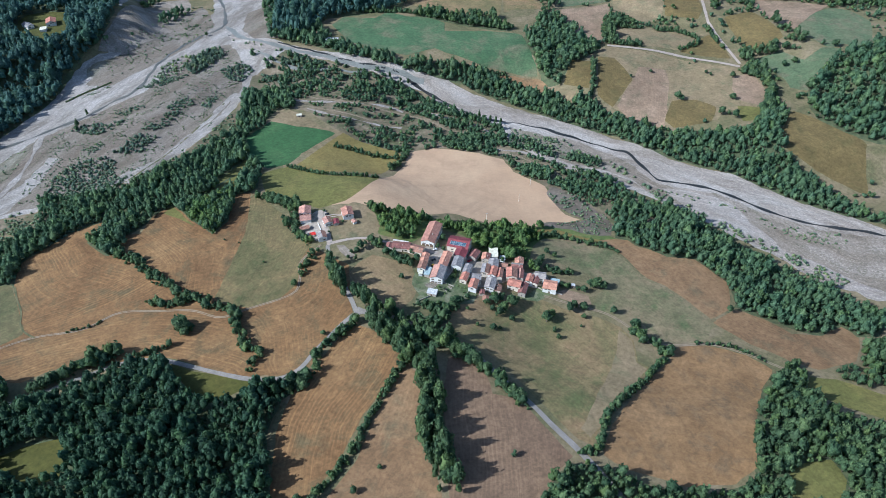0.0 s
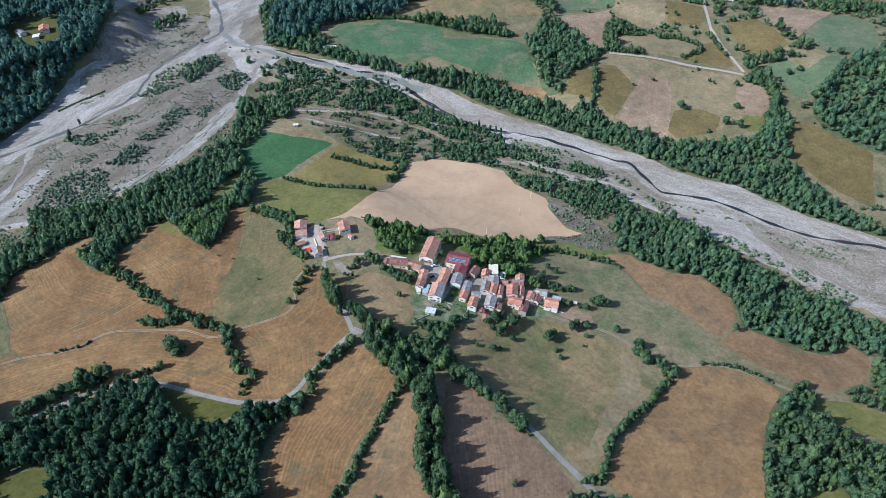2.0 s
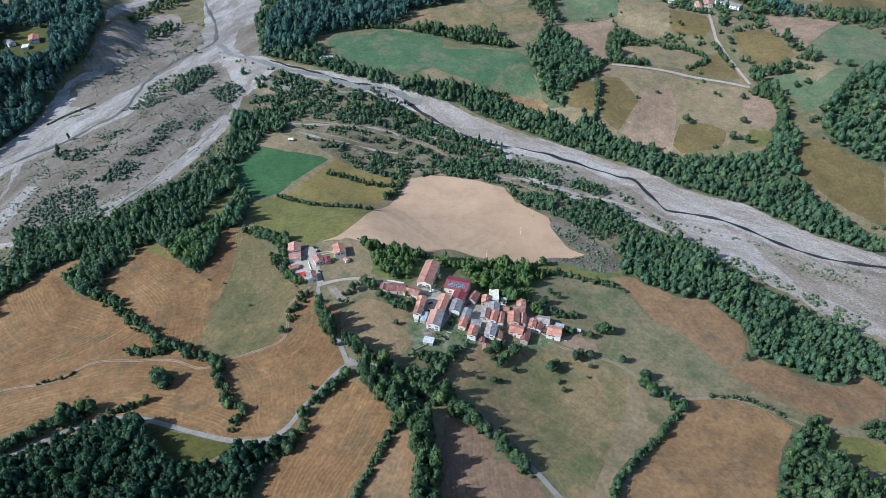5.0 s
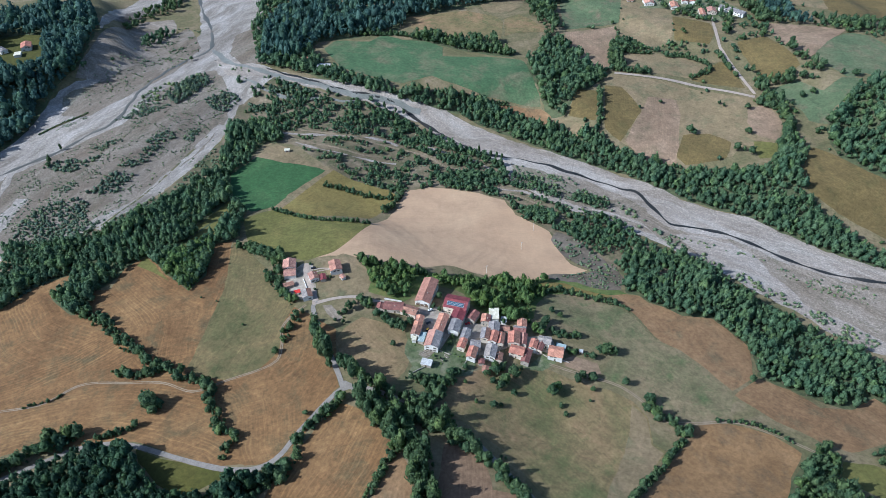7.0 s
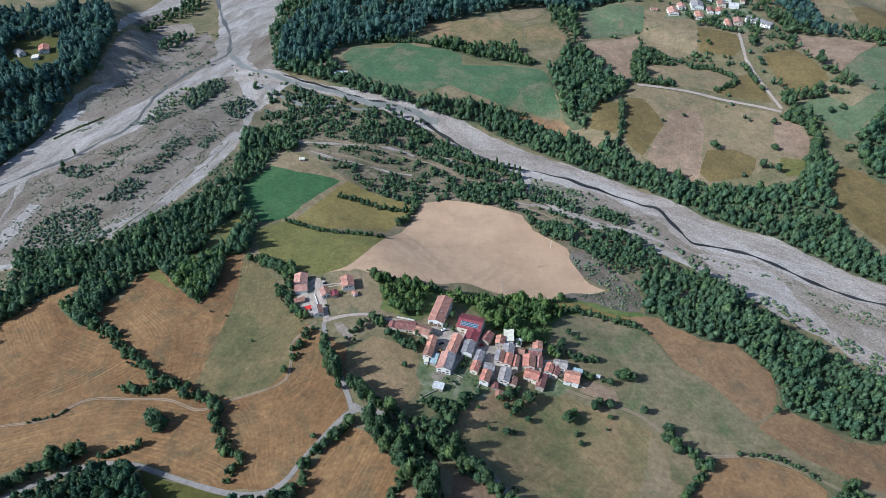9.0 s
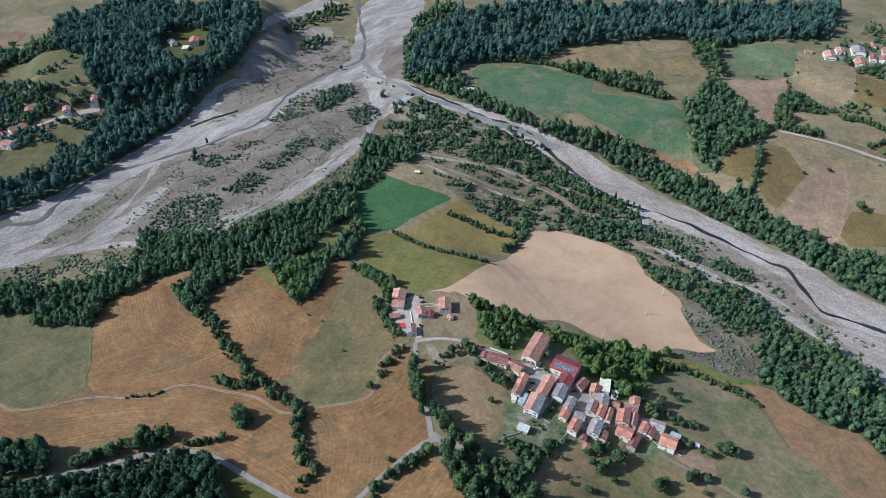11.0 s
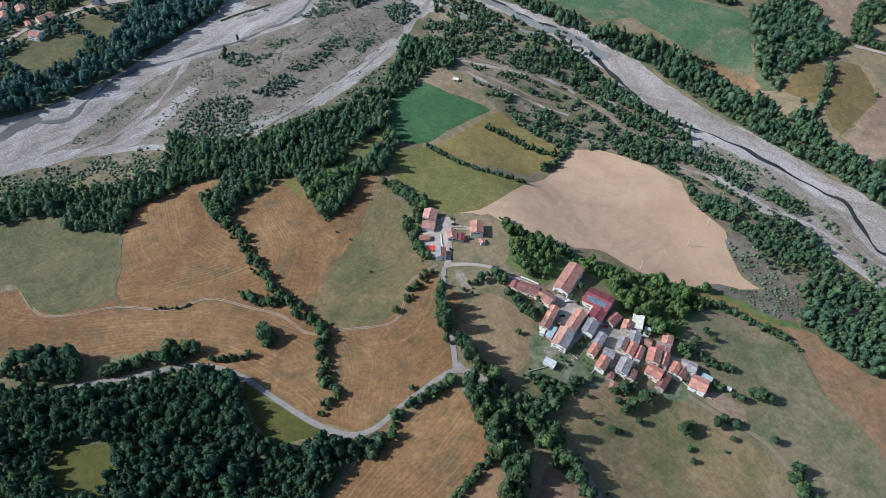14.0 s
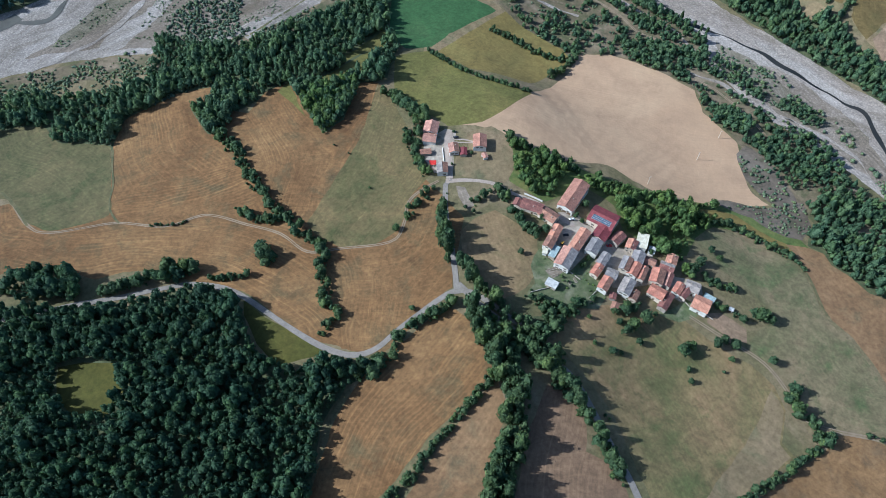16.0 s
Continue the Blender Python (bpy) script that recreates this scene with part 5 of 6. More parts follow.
garden_wall("stone", 1.0, [(-4.2, 422.6), (2.3, 419.9), (8.7, 417.3)])
garden_wall("stone", 1.0, [(17.2, 405.9), (21.5, 414.3), (28.4, 413.3)])
garden_wall("stone", 1.1, [(-21.0, 394.8), (-13.8, 400.2), (-3.8, 407.4)])
garden_wall("stone", 1.0, [(84.4, 428.6), (91.7, 425.9), (100.6, 422.9)])
garden_wall("white", 1.0, [(-114.0, 499.0), (-110.1, 489.5), (-106.3, 480.3)])
garden_wall("stone", 1.0, [(-54.2, 476.1), (-58.7, 468.9), (-54.2, 467.7)])
garden_wall("stone", 0.9, [(75.0, 434.0), (80.3, 429.7), (85.9, 425.6)])


# ---- trees ----
def ball(fine):
    """Corners and faces of an even ball of radius 1."""
    bm = bmesh.new()
    bmesh.ops.create_icosphere(bm, subdivisions=fine, radius=1.0)
    bm.verts.index_update()
    out = np.array([v.co[:] for v in bm.verts]), np.array([[v.index for v in f.verts] for f in bm.faces])
    bm.free()
    return out


def crown_shape(seed, n, tall=1.1, lumps=9, leaf=0.26, fine=2):
    """A crown of radius 1 whose foot is at 0: a lumpy inner mass and n small leaf clumps round its lumps."""
    rnd = np.random.RandomState(seed)
    a = rnd.uniform(0, 2 * np.pi, lumps)
    r = np.sqrt(rnd.uniform(0.0, 1.0, lumps)) * 0.62
    c = np.stack([r * np.cos(a), r * np.sin(a), tall * (0.5 + 0.75 * (1 - r / 0.62) + rnd.uniform(-0.25, 0.25, lumps))], 1)
    s = rnd.uniform(0.28, 0.46, lumps) * (1.0 - 0.2 * r)
    k = rnd.randint(0, lumps, n)
    d = rnd.normal(size=(n, 3))
    d[:, 2] = d[:, 2] * 0.85 + 0.35
    d /= np.linalg.norm(d, axis=1)[:, None]
    p = c[k] + d * (s[k] * rnd.uniform(0.8, 1.12, n))[:, None]
    nrm = d + rnd.normal(size=(n, 3)) * 0.38
    nrm /= np.linalg.norm(nrm, axis=1)[:, None]
    t = np.cross(nrm, rnd.normal(size=(n, 3)))
    t /= np.linalg.norm(t, axis=1)[:, None]
    b = np.cross(nrm, t)
    h = leaf * rnd.uniform(0.65, 1.4, n)[:, None]
    w = h * rnd.uniform(0.7, 1.0, n)[:, None]
    leaves = np.stack([p - t * h, p + t * h * 0.45 - b * w, p + t * h * 0.45 + b * w], 1)
    # the inner mass reaches nearly to the lumps on every side
    way, faces = ball(fine)
    heart = np.array([0.0, 0.0, tall * 0.6])
    u = (c - heart) @ way.T
    gap = s[:, None] ** 2 - (((c - heart) ** 2).sum(1)[:, None] - u**2)
    reach = np.where(gap > 0, u + np.sqrt(np.maximum(gap, 0)), 0.0).max(0)
    inner = heart + way * (np.clip(reach, 0.42, 2.0) * (0.93 if fine > 1 else 1.04))[:, None]
    return leaves, inner, faces


def trunk_shape(r0, top, seed=0):
    """A tapered six-sided trunk with three limbs: corners and faces."""
    rnd = random.Random(seed)
    v, f = [], []
    def limb(a, b, ra, rb):
        base = len(v)
        for p, r in ((a, ra), (b, rb)):
            for k in range(6):
                v.append((p[0] + r * math.cos(k * 1.0472), p[1] + r * math.sin(k * 1.0472), p[2]))
        for k in range(6):
            f.append((base + k, base + (k + 1) % 6, base + 6 + (k + 1) % 6, base + 6 + k))
    limb((0, 0, -0.3), (0, 0, top), r0, r0 * 0.6)
    for k in range(3):
        a = k * 2.1 + rnd.uniform(0, 1)
        limb((0, 0, top * 0.9), (math.cos(a) * 0.45, math.sin(a) * 0.45, top + 0.55), r0 * 0.5, r0 * 0.2)
    return v, f


CROWNS = [crown_shape(k, 200, 1.0 + 0.12 * (k % 4), 14 + k % 5, 0.175) for k in range(8)]
CROWNS_FAR = [crown_shape(20 + k, 48, 1.0 + 0.12 * (k % 4), 10, 0.27, 1) for k in range(6)]
CROWNS_WOOD = [crown_shape(60 + k, 70, 1.0 + 0.12 * (k % 4), 11 + k % 4, 0.225) for k in range(8)]
BUSHES = [crown_shape(40 + k, 24, 0.62, 7, 0.19, 1) for k in range(6)]


def inside(outline, x, y):
    """Which of the points x, y lie within the outline."""
    o = np.array(outline, float)
    hit = np.zeros(len(x), bool)
    for (x0, y0), (x1, y1) in zip(o, np.roll(o, -1, 0)):
        if y0 != y1:
            hit ^= ((y0 > y) != (y1 > y)) & (x < (x1 - x0) * (y - y0) / (y1 - y0) + x0)
    return hit


def scatter(outline, gap, seed, keep=1.0, loose=0.42):
    """Uneven points within an outline, about gap apart."""
    rnd = np.random.RandomState(seed)
    o = np.array(outline, float)
    gx, gy = np.meshgrid(np.arange(o[:, 0].min(), o[:, 0].max(), gap), np.arange(o[:, 1].min(), o[:, 1].max(), gap))
    gx = gx + (np.arange(len(gx)) % 2)[:, None] * gap / 2
    x, y = gx.ravel() + rnd.uniform(-loose, loose, gx.size) * gap, gy.ravel() + rnd.uniform(-loose, loose, gx.size) * gap
    ok = inside(outline, x, y) & (rnd.uniform(size=x.size) < keep)
    return x[ok], y[ok]


def grove(name, x, y, size, shapes, leaf, label, category, seed, lift=0.25, stems=True, tall=1.0, share=None):
    """Many trees or bushes at x, y as one joined mesh; share: how large each is against the usual size."""
    if not len(x):
        return
    rnd = np.random.RandomState(seed)
    z = height(x, y)
    vs, fs, soft, count, tone = [], [], [], 0, []
    for k in range(len(x)):
        q, inner, faces = shapes[rnd.randint(len(shapes))]
        a, r = rnd.uniform(0, 6.28), size * rnd.choice([0.62, 0.78, 0.9, 1.0, 1.1, 1.3]) * (share[k] if share is not None else 1.0)
        ca, sa, st = math.cos(a) * r, math.sin(a) * r, rnd.uniform(0.85, 1.3) * r * tall
        q = np.concatenate([q.reshape(-1, 3), inner])
        p = np.stack([q[:, 0] * ca - q[:, 1] * sa + x[k], q[:, 0] * sa + q[:, 1] * ca + y[k], q[:, 2] * st + z[k] + lift * r], 1)
        n = len(q) - len(inner)
        vs.append(p)
        fs.append(np.concatenate([np.arange(n).reshape(-1, 3), faces + n]) + count)
        soft.append(np.repeat([False, True], [n // 3, len(faces)]))
        count += len(q)
        tone.append(np.full(len(q), rnd.uniform(), np.float32))
    v, faces, soft = np.concatenate(vs), np.concatenate(fs), np.concatenate(soft)
    slots = np.zeros(len(faces), np.int32)
    if stems:
        tv = np.array([(0.09 * c, 0.09 * s, -0.3) for c, s in ((1, 0), (0, 1), (-1, 0), (0, -1))] + [(0.05 * c, 0.05 * s, 0.8) for c, s in ((1, 0), (0, 1), (-1, 0), (0, -1))]) * size
        tf = np.array([f for k in range(4) for f in ((k, (k + 1) % 4, 4 + k), ((k + 1) % 4, 4 + (k + 1) % 4, 4 + k))])
        big = np.ones(len(x), bool) if share is None else share > 0.8
        allv = (tv[None] + np.stack([x, y, z], 1)[big][:, None]).reshape(-1, 3)
        allf = (tf[None] + (np.arange(big.sum()) * len(tv))[:, None, None]).reshape(-1, 3) + len(v)
        v, faces = np.concatenate([v, allv]), np.concatenate([faces, allf])
        slots = np.concatenate([slots, np.ones(len(allf), np.int32)])
        soft = np.concatenate([soft, np.zeros(len(allf), bool)])
    me = bpy.data.meshes.new(name)
    me.vertices.add(len(v))
    me.vertices.foreach_set("co", v.ravel().astype(np.float32))
    me.loops.add(len(faces) * 3)
    me.loops.foreach_set("vertex_index", faces.ravel().astype(np.int32))
    me.polygons.add(len(faces))
    me.polygons.foreach_set("loop_start", np.arange(0, len(faces) * 3, 3, dtype=np.int32))
    me.materials.append(leaf)
    me.materials.append(BARK)
    me.polygons.foreach_set("material_index", slots)
    me.polygons.foreach_set("use_smooth", soft)
    me.update(calc_edges=True)
    tones = np.zeros(len(v), np.float32)
    tones[:count] = np.concatenate(tone)
    me.attributes.new("tone", "FLOAT", "POINT").data.foreach_set("value", tones)
    return tagged(new(name, me), label, category, kind="stuff")


def open_land(x, y, margin=1.5):
    """Which points stand clear of fields, roads and houses."""
    ok = np.ones(len(x), bool)
    for o in FIELD_SHAPES:
        ok &= ~inside(o, x, y)
    return ok & clear_of_built(x, y, margin)


def clear_of_built(x, y, margin=1.5):
    ok = np.ones(len(x), bool)
    for hx, hy, l, w, turn in FOOTPRINTS:
        c, s = math.cos(radians(turn)), math.sin(radians(turn))
        u, v = (x - hx) * c + (y - hy) * s, -(x - hx) * s + (y - hy) * c
        ok &= (abs(u) > l / 2 + margin) | (abs(v) > w / 2 + margin)
    for width, line in ROAD_LINES:
        for p in line:
            ok &= (x - p.x) ** 2 + (y - p.y) ** 2 > (width / 2 + (5.5 if p.x < -560 else 3.2 if p.y > 600 else 0.2)) ** 2
    return ok


MADE = [0]


def wood(gap, size, keep, outline, leaf=None, tall=1.15, lift=0.3):
    """A wood of many trees within an outline, on its own dark floor."""
    MADE[0] += 1
    far = min(p[1] for p in outline) > 640
    if keep > 0.9:
        sheet("woodland_floor", outline, FLOOR, 0.012 + 0.0006 * MADE[0], "dark undergrowth beneath trees", "ground", 1.5, MADE[0])
    x, y = scatter(outline, gap, 100 + MADE[0], keep)
    ok = open_land(x, y, 3.0 if x.max() < -530 else 1.5)
    x, y = x[ok], y[ok]
    share = np.array([1.0 + 0.45 * noise.noise((u / 28, v / 28, MADE[0])) + 0.25 * noise.noise((u / 11, v / 11, MADE[0])) for u, v in zip(x, y)])
    grove("woodland", x, y, size, CROWNS_FAR if far or size < 3.0 else CROWNS_WOOD, leaf or LEAF_DARK, "bright green broadleaf trees and bushes" if leaf is LEAF_FRESH else "mid-green mixed trees and bushes" if leaf else "dense dark green broadleaf wood", "woodland", MADE[0], lift, True, tall, share)


def scrub(gap, size, keep, outline, leaf=None):
    """Loose bushes within an outline."""
    MADE[0] += 1
    x, y = scatter(outline, gap, 200 + MADE[0], 1.0, 0.9)
    clump = np.sin(x * 0.13 + 1.7 * np.sin(y * 0.071 + 1)) * np.sin(y * 0.12 + 1.9 * np.sin(x * 0.063)) + np.random.RandomState(MADE[0]).uniform(-0.7, 0.7, len(x))
    ok = open_land(x, y, 1.0) & (clump > 1.1 - 2.0 * min(keep, 0.62) if keep < 0.8 else clump > -0.15 - 0.9 * (keep > 0.95))
    if gap > 6.5:
        for o in BED_SHAPES:
            ok &= ~inside(o, x, y)
    grove("scrub", x[ok], y[ok], size, BUSHES if size < 2.6 else CROWNS_FAR, leaf or (LEAF_GREY if size < 2.6 else LEAF_BANK), "low green garden bushes on rough ground" if leaf is LEAF_FRESH else "scattered grey-green willow scrub on dry stony ground", "scrub", MADE[0], 0.0, False, 0.75 if size < 2.2 else 1.0)


def hedge(width, size, tall, line):
    """A hedgerow of trees and bushes along a line."""
    MADE[0] += 1
    rnd = np.random.RandomState(300 + MADE[0])
    pts = smooth_line(line, min(2.6, size * 0.8) / max(1.0, width / 7))
    low = smooth_line(line, 1.7 / max(1.0, width / 7))
    share = np.repeat([1.0, 0.52], [len(pts), len(low)])
    reach = np.repeat([0.5, 0.62], [len(pts), len(low)]) * width
    x = np.array([p.x for p in pts + low]) + rnd.uniform(-1, 1, len(share)) * reach
    y = np.array([p.y for p in pts + low]) + rnd.uniform(-1, 1, len(share)) * reach
    ok = clear_of_built(x, y)
    if ok.any():
        grove("hedgerow", x[ok], y[ok], size, CROWNS if size > 3.9 else CROWNS_WOOD, LEAF, "tall uneven green hedgerow between fields", "hedgerow", MADE[0], 0.1, True, tall, share[ok])


TREES = []


def tree(x, y, size, slim=1.0):
    """A free-standing tree: trunk with limbs, and a leafy crown."""
    k = len(TREES) % 8
    if len(TREES) < 8:
        root = new("tree")
        tv, tf = trunk_shape(0.09, 0.7, k)
        link_mesh("trunk", tv, tf, [BARK], root)
        q, inner, faces = CROWNS[k]
        n = len(q) * 3
        crown = link_mesh("crown", np.concatenate([q.reshape(-1, 3), inner]) + (0, 0, 0.2), np.concatenate([np.arange(n).reshape(-1, 3), faces + n]).tolist(), [LEAF], root)
        crown.data.polygons.foreach_set("use_smooth", np.arange(len(crown.data.polygons)) >= len(q))
    else:
        root = copy_thing(TREES[k], Matrix())
    root.matrix_basis = Matrix.Translation((x, y, float(height(x, y)))) @ Matrix.Rotation(len(TREES) * 1.3, 4, "Z") @ Matrix.Diagonal((size, size, size * slim * (0.9 + 0.07 * (len(TREES) % 5)), 1))
    kind = "tall slender poplar on the river bank" if slim > 1.5 else "small round green bush standing alone in a field" if size < 2 else "round green broadleaf tree in open grass" if size < 4 else "large spreading green broadleaf tree near the village"
    tagged(root, kind, "bush" if size < 2 else "tree", "trees in the fields")
    TREES.append(root)


def vegetable_bed(x, y, length, width, turn):
    """A raised garden bed: timber edge, soil and a row of low plants."""
    root = new("vegetable_bed")
    root.matrix_basis = pose(x, y, float(height(x, y)) + 0.12, 0, 0, turn)
    tagged(root, "timber-edged raised vegetable bed with low green plants", "garden bed", "garden beds")
    for k in (-1, 1):
        bm = bmesh.new()
        box(bm, -length / 2, k * width / 2 - 0.06, -0.15, length / 2, k * width / 2 + 0.06, 0.3)
        part("side_board", bm, TIMBER, root)
        bm = bmesh.new()
        box(bm, k * length / 2 - 0.06, -width / 2 + 0.06, -0.15, k * length / 2 + 0.06, width / 2 - 0.06, 0.29)
        part("end_board", bm, TIMBER, root)
    bm = bmesh.new()
    box(bm, -length / 2 + 0.06, -width / 2 + 0.06, -0.1, length / 2 - 0.06, width / 2 - 0.06, 0.22)
    part("soil", bm, MAT["soil"], root, "dark crumbly garden soil")
    for k in range(int(length / 0.9)):
        leaves, _, _ = BUSHES[k % 6]
        p = leaves.reshape(-1, 3) * 0.42 + (-length / 2 + 0.6 + 0.9 * k, 0.18 * (-1) ** k, 0.2)
        link_mesh("plant", [tuple(q) for q in p], [(3 * n, 3 * n + 1, 3 * n + 2) for n in range(len(leaves))], [LEAF_FRESH], root)


# ---- plan of woods, scrub, hedges and trees ----
wood(3.8, 3.4, 1, [(-357, 281), (-329, 290), (-303, 296), (-280, 306), (-253, 325), (-242, 334), (-222, 337), (-199, 331), (-188, 314), (-178, 305), (-160, 298), (-142, 300), (-136, 310), (-121, 310), (-108, 318), (-98, 314), (-107, 305), (-114, 292), (-117, 268), (-109, 241), (-100, 213), (-263, 161)], None,  1.25, 1.0)
wood(4.6, 3.7, 1, [(-496, 453), (-458, 469), (-426, 478), (-395, 491), (-370, 520), (-329, 532), (-307, 547), (-299, 576), (-280, 618), (-258, 661), (-237, 694), (-246, 792), (-203, 787), (-175, 760), (-200, 735), (-215, 686), (-208, 650), (-190, 613), (-185, 564), (-200, 547), (-197, 508), (-203, 488), (-223, 496), (-257, 531), (-285, 496), (-282, 470), (-293, 461), (-317, 475), (-324, 488), (-372, 453), (-366, 433), (-413, 423), (-424, 432), (-486, 415)], LEAF_BANK)
wood(4.4, 3.6, 0.95, [(162, 562), (178, 570), (205, 579), (236, 572), (249, 557), (265, 542), (281, 516), (314, 485), (361, 445), (383, 425), (368, 398), (304, 393), (281, 402), (250, 420), (253, 444), (230, 472), (206, 482), (193, 495), (182, 502), (176, 511), (166, 515), (165, 522), (170, 537)], LEAF_BANK)
wood(5.0, 3.9, 0.95, [(-257, 1032), (-160, 922), (-97, 871), (-54, 851), (1, 849), (56, 845), (123, 819), (184, 781), (199, 752), (232, 727), (293, 702), (347, 691), (383, 742), (401, 775), (410, 730), (385, 698), (378, 659), (400, 630), (428, 582), (450, 550), (418, 561), (382, 585), (348, 610), (321, 633), (261, 664), (205, 710), (141, 742), (81, 786), (28, 825), (-40, 836), (-124, 862), (-202, 912)], LEAF_BANK)
wood(6.6, 4.8, 1, [(109, 910), (139, 980), (172, 996), (193, 935), (215, 890), (172, 846), (149, 813), (130, 821), (123, 861)], LEAF_BANK)
wood(4.2, 3.5, 0.97, [(230, 316), (272, 360), (279, 343), (266, 325), (283, 308), (311, 293), (333, 280), (293, 220), (267, 218), (189, 217), (58, 213), (63, 232), (80, 246), (98, 247), (114, 237), (137, 231), (165, 230), (196, 238), (210, 279)], LEAF)
wood(5.6, 4.8, 0.97, [(-675, 885), (-591, 929), (-464, 928), (-452, 922), (-449, 880), (-462, 840), (-471, 768), (-488, 697), (-504, 637), (-517, 598), (-538, 558), (-578, 520), (-617, 563), (-562, 596), (-531, 646), (-542, 709), (-567, 756), (-602, 786)], LEAF_HAZED, 1.15, 0.8)
wood(7, 5, 0.95, [(537, 852), (602, 883), (504, 671), (465, 679), (436, 719), (445, 773), (474, 804)], LEAF_BANK)
wood(7.2, 5.4, 0.95, [(-251, 1063), (-219, 1158), (-138, 1219), (374, 1352), (320, 1166), (211, 1150), (178, 1145), (118, 1138), (43, 1113), (-37, 1071), (-65, 1022), (-110, 1002), (-169, 982), (-186, 915), (-236, 934)], LEAF_HAZED, 1.3, 0.6)
wood(4.3, 3.3, 0.85, [(-47, 523), (-25, 522), (-9, 515), (11, 516), (28, 517), (45, 514), (62, 528), (82, 532), (96, 535), (102, 520), (88, 499), (77, 486), (75, 467), (87, 452), (79, 446), (71, 461), (58, 459), (51, 470), (36, 470), (26, 485), (16, 501), (5, 499), (-7, 506)], LEAF_FRESH)
wood(3.8, 3.2, 0.92, [(-69, 521), (-56, 522), (-37, 518), (-22, 515), (-22, 501), (-27, 479), (-40, 479), (-50, 485), (-60, 497)], LEAF_FRESH)
wood(5.61, 4.4, 0.95, [(-64, 377), (-48, 372), (-30, 361), (-19, 374), (1, 384), (6, 377), (-5, 361), (-15, 350), (-20, 332), (-32, 338), (-52, 361)], LEAF)
wood(6.5, 3.8, 0.6, [(-787, 759), (-725, 778), (-662, 758), (-617, 792), (-600, 776), (-626, 749), (-654, 743), (-594, 772), (-571, 761), (-605, 738), (-639, 709), (-685, 739), (-738, 704)], LEAF)
wood(6.5, 3.8, 0.7, [(-673, 632), (-656, 656), (-611, 638), (-627, 622), (-595, 585), (-563, 588), (-569, 621), (-578, 661), (-542, 671), (-531, 646), (-562, 596), (-612, 565)], LEAF)
wood(7, 4.8, 0.9, [(-824, 799), (-785, 849), (-768, 910), (-767, 972), (-693, 921), (-672, 886), (-660, 851), (-698, 832), (-758, 816), (-781, 752)], LEAF)
wood(7, 4.6, 0.85, [(444, 1028), (452, 974), (458, 942), (475, 907), (484, 869), (464, 881), (446, 925), (435, 980)], LEAF)
wood(7, 4.4, 0.7, [(536, 1059), (576, 1039), (645, 1060), (704, 1055), (683, 1017), (597, 975), (545, 989)], LEAF)
wood(7, 4.6, 0.75, [(402, 918), (445, 903), (455, 856), (438, 863), (409, 853), (410, 809), (389, 835)], LEAF)
wood(6.4, 5.0, 0.92, [(-793, 980), (-751, 1040), (-606, 1023), (-501, 1055), (-462, 985), (-452, 905), (-480, 852), (-638, 878), (-656, 801)], LEAF_HAZED, 1.2, 0.6)
wood(6, 3.8, 0.9, [(-407, 974), (-412, 1000), (-404, 1022), (-379, 1031), (-387, 998)], LEAF_BANK)
wood(6, 3.6, 0.9, [(-462, 870), (-449, 888), (-437, 886), (-455, 860)], LEAF_BANK)
wood(7, 4.2, 0.6, [(-446, 1000), (-436, 1065), (-403, 1100), (-398, 1170), (-425, 1165), (-460, 1090)], LEAF)
wood(7, 5, 0.95, [(-40, 978), (-36, 1038), (-20, 1040), (-3, 994), (43, 998), (77, 983), (83, 958), (101, 946), (93, 934), (35, 953), (-10, 975)], LEAF)
wood(7.5, 4.8, 0.9, [(133, 1171), (174, 1152), (163, 1016), (149, 995), (145, 1037), (133, 1074)], LEAF)
wood(6, 4.2, 0.9, [(238, 982), (258, 993), (285, 961), (279, 940), (254, 950), (241, 941), (241, 903), (273, 906), (250, 892), (223, 893)], LEAF)
wood(6, 3.8, 0.8, [(356, 932), (369, 945), (357, 911), (323, 882), (318, 890)], LEAF)
wood(7, 4.4, 0.6, [(330, 1079), (374, 1083), (364, 1047), (331, 1051)], LEAF)
wood(7, 4.4, 0.7, [(401, 1043), (422, 1064), (409, 1007), (389, 988)], LEAF)
wood(7, 4.4, 0.7, [(462, 1128), (489, 1070), (484, 1013), (453, 1029), (444, 1095)], LEAF)
wood(7.5, 4.6, 0.5, [(149, 1107), (181, 1139), (166, 1026), (152, 1047)], LEAF)
wood(6.4, 4.6, 0.85, [(480, 1190), (623, 1261), (615, 1241), (550, 1162), (524, 1126), (510, 1085), (523, 1042), (526, 1028), (522, 1017), (504, 1023), (486, 1053), (471, 1059), (474, 1105), (472, 1146)], LEAF_HAZED, 1.25, 0.5)
wood(5.6, 4.0, 0.95, [(241, 415), (252, 405), (278, 386), (306, 385), (281, 381), (264, 386), (240, 397)], LEAF)
wood(5.6, 4.0, 0.9, [(296, 346), (325, 356), (346, 386), (369, 395), (400, 389), (360, 324), (331, 329), (307, 340)], LEAF)
wood(4.8, 2.9, 0.8, [(-878, 855), (-838, 880), (-638, 868), (-588, 785), (-565, 763), (-551, 714), (-537, 672), (-547, 624), (-549, 589), (-570, 578), (-608, 589), (-627, 576), (-736, 698)], LEAF_HAZED, 1.05, 0.2)
wood(4.6, 4.4, 0.9, [(-358, 304), (-351, 317), (-335, 326), (-317, 324), (-307, 312), (-312, 302), (-332, 293), (-347, 291)])
wood(4.5, 4.4, 0.9, [(-206, 360), (-211, 373), (-198, 382), (-189, 376), (-189, 364), (-195, 354)])
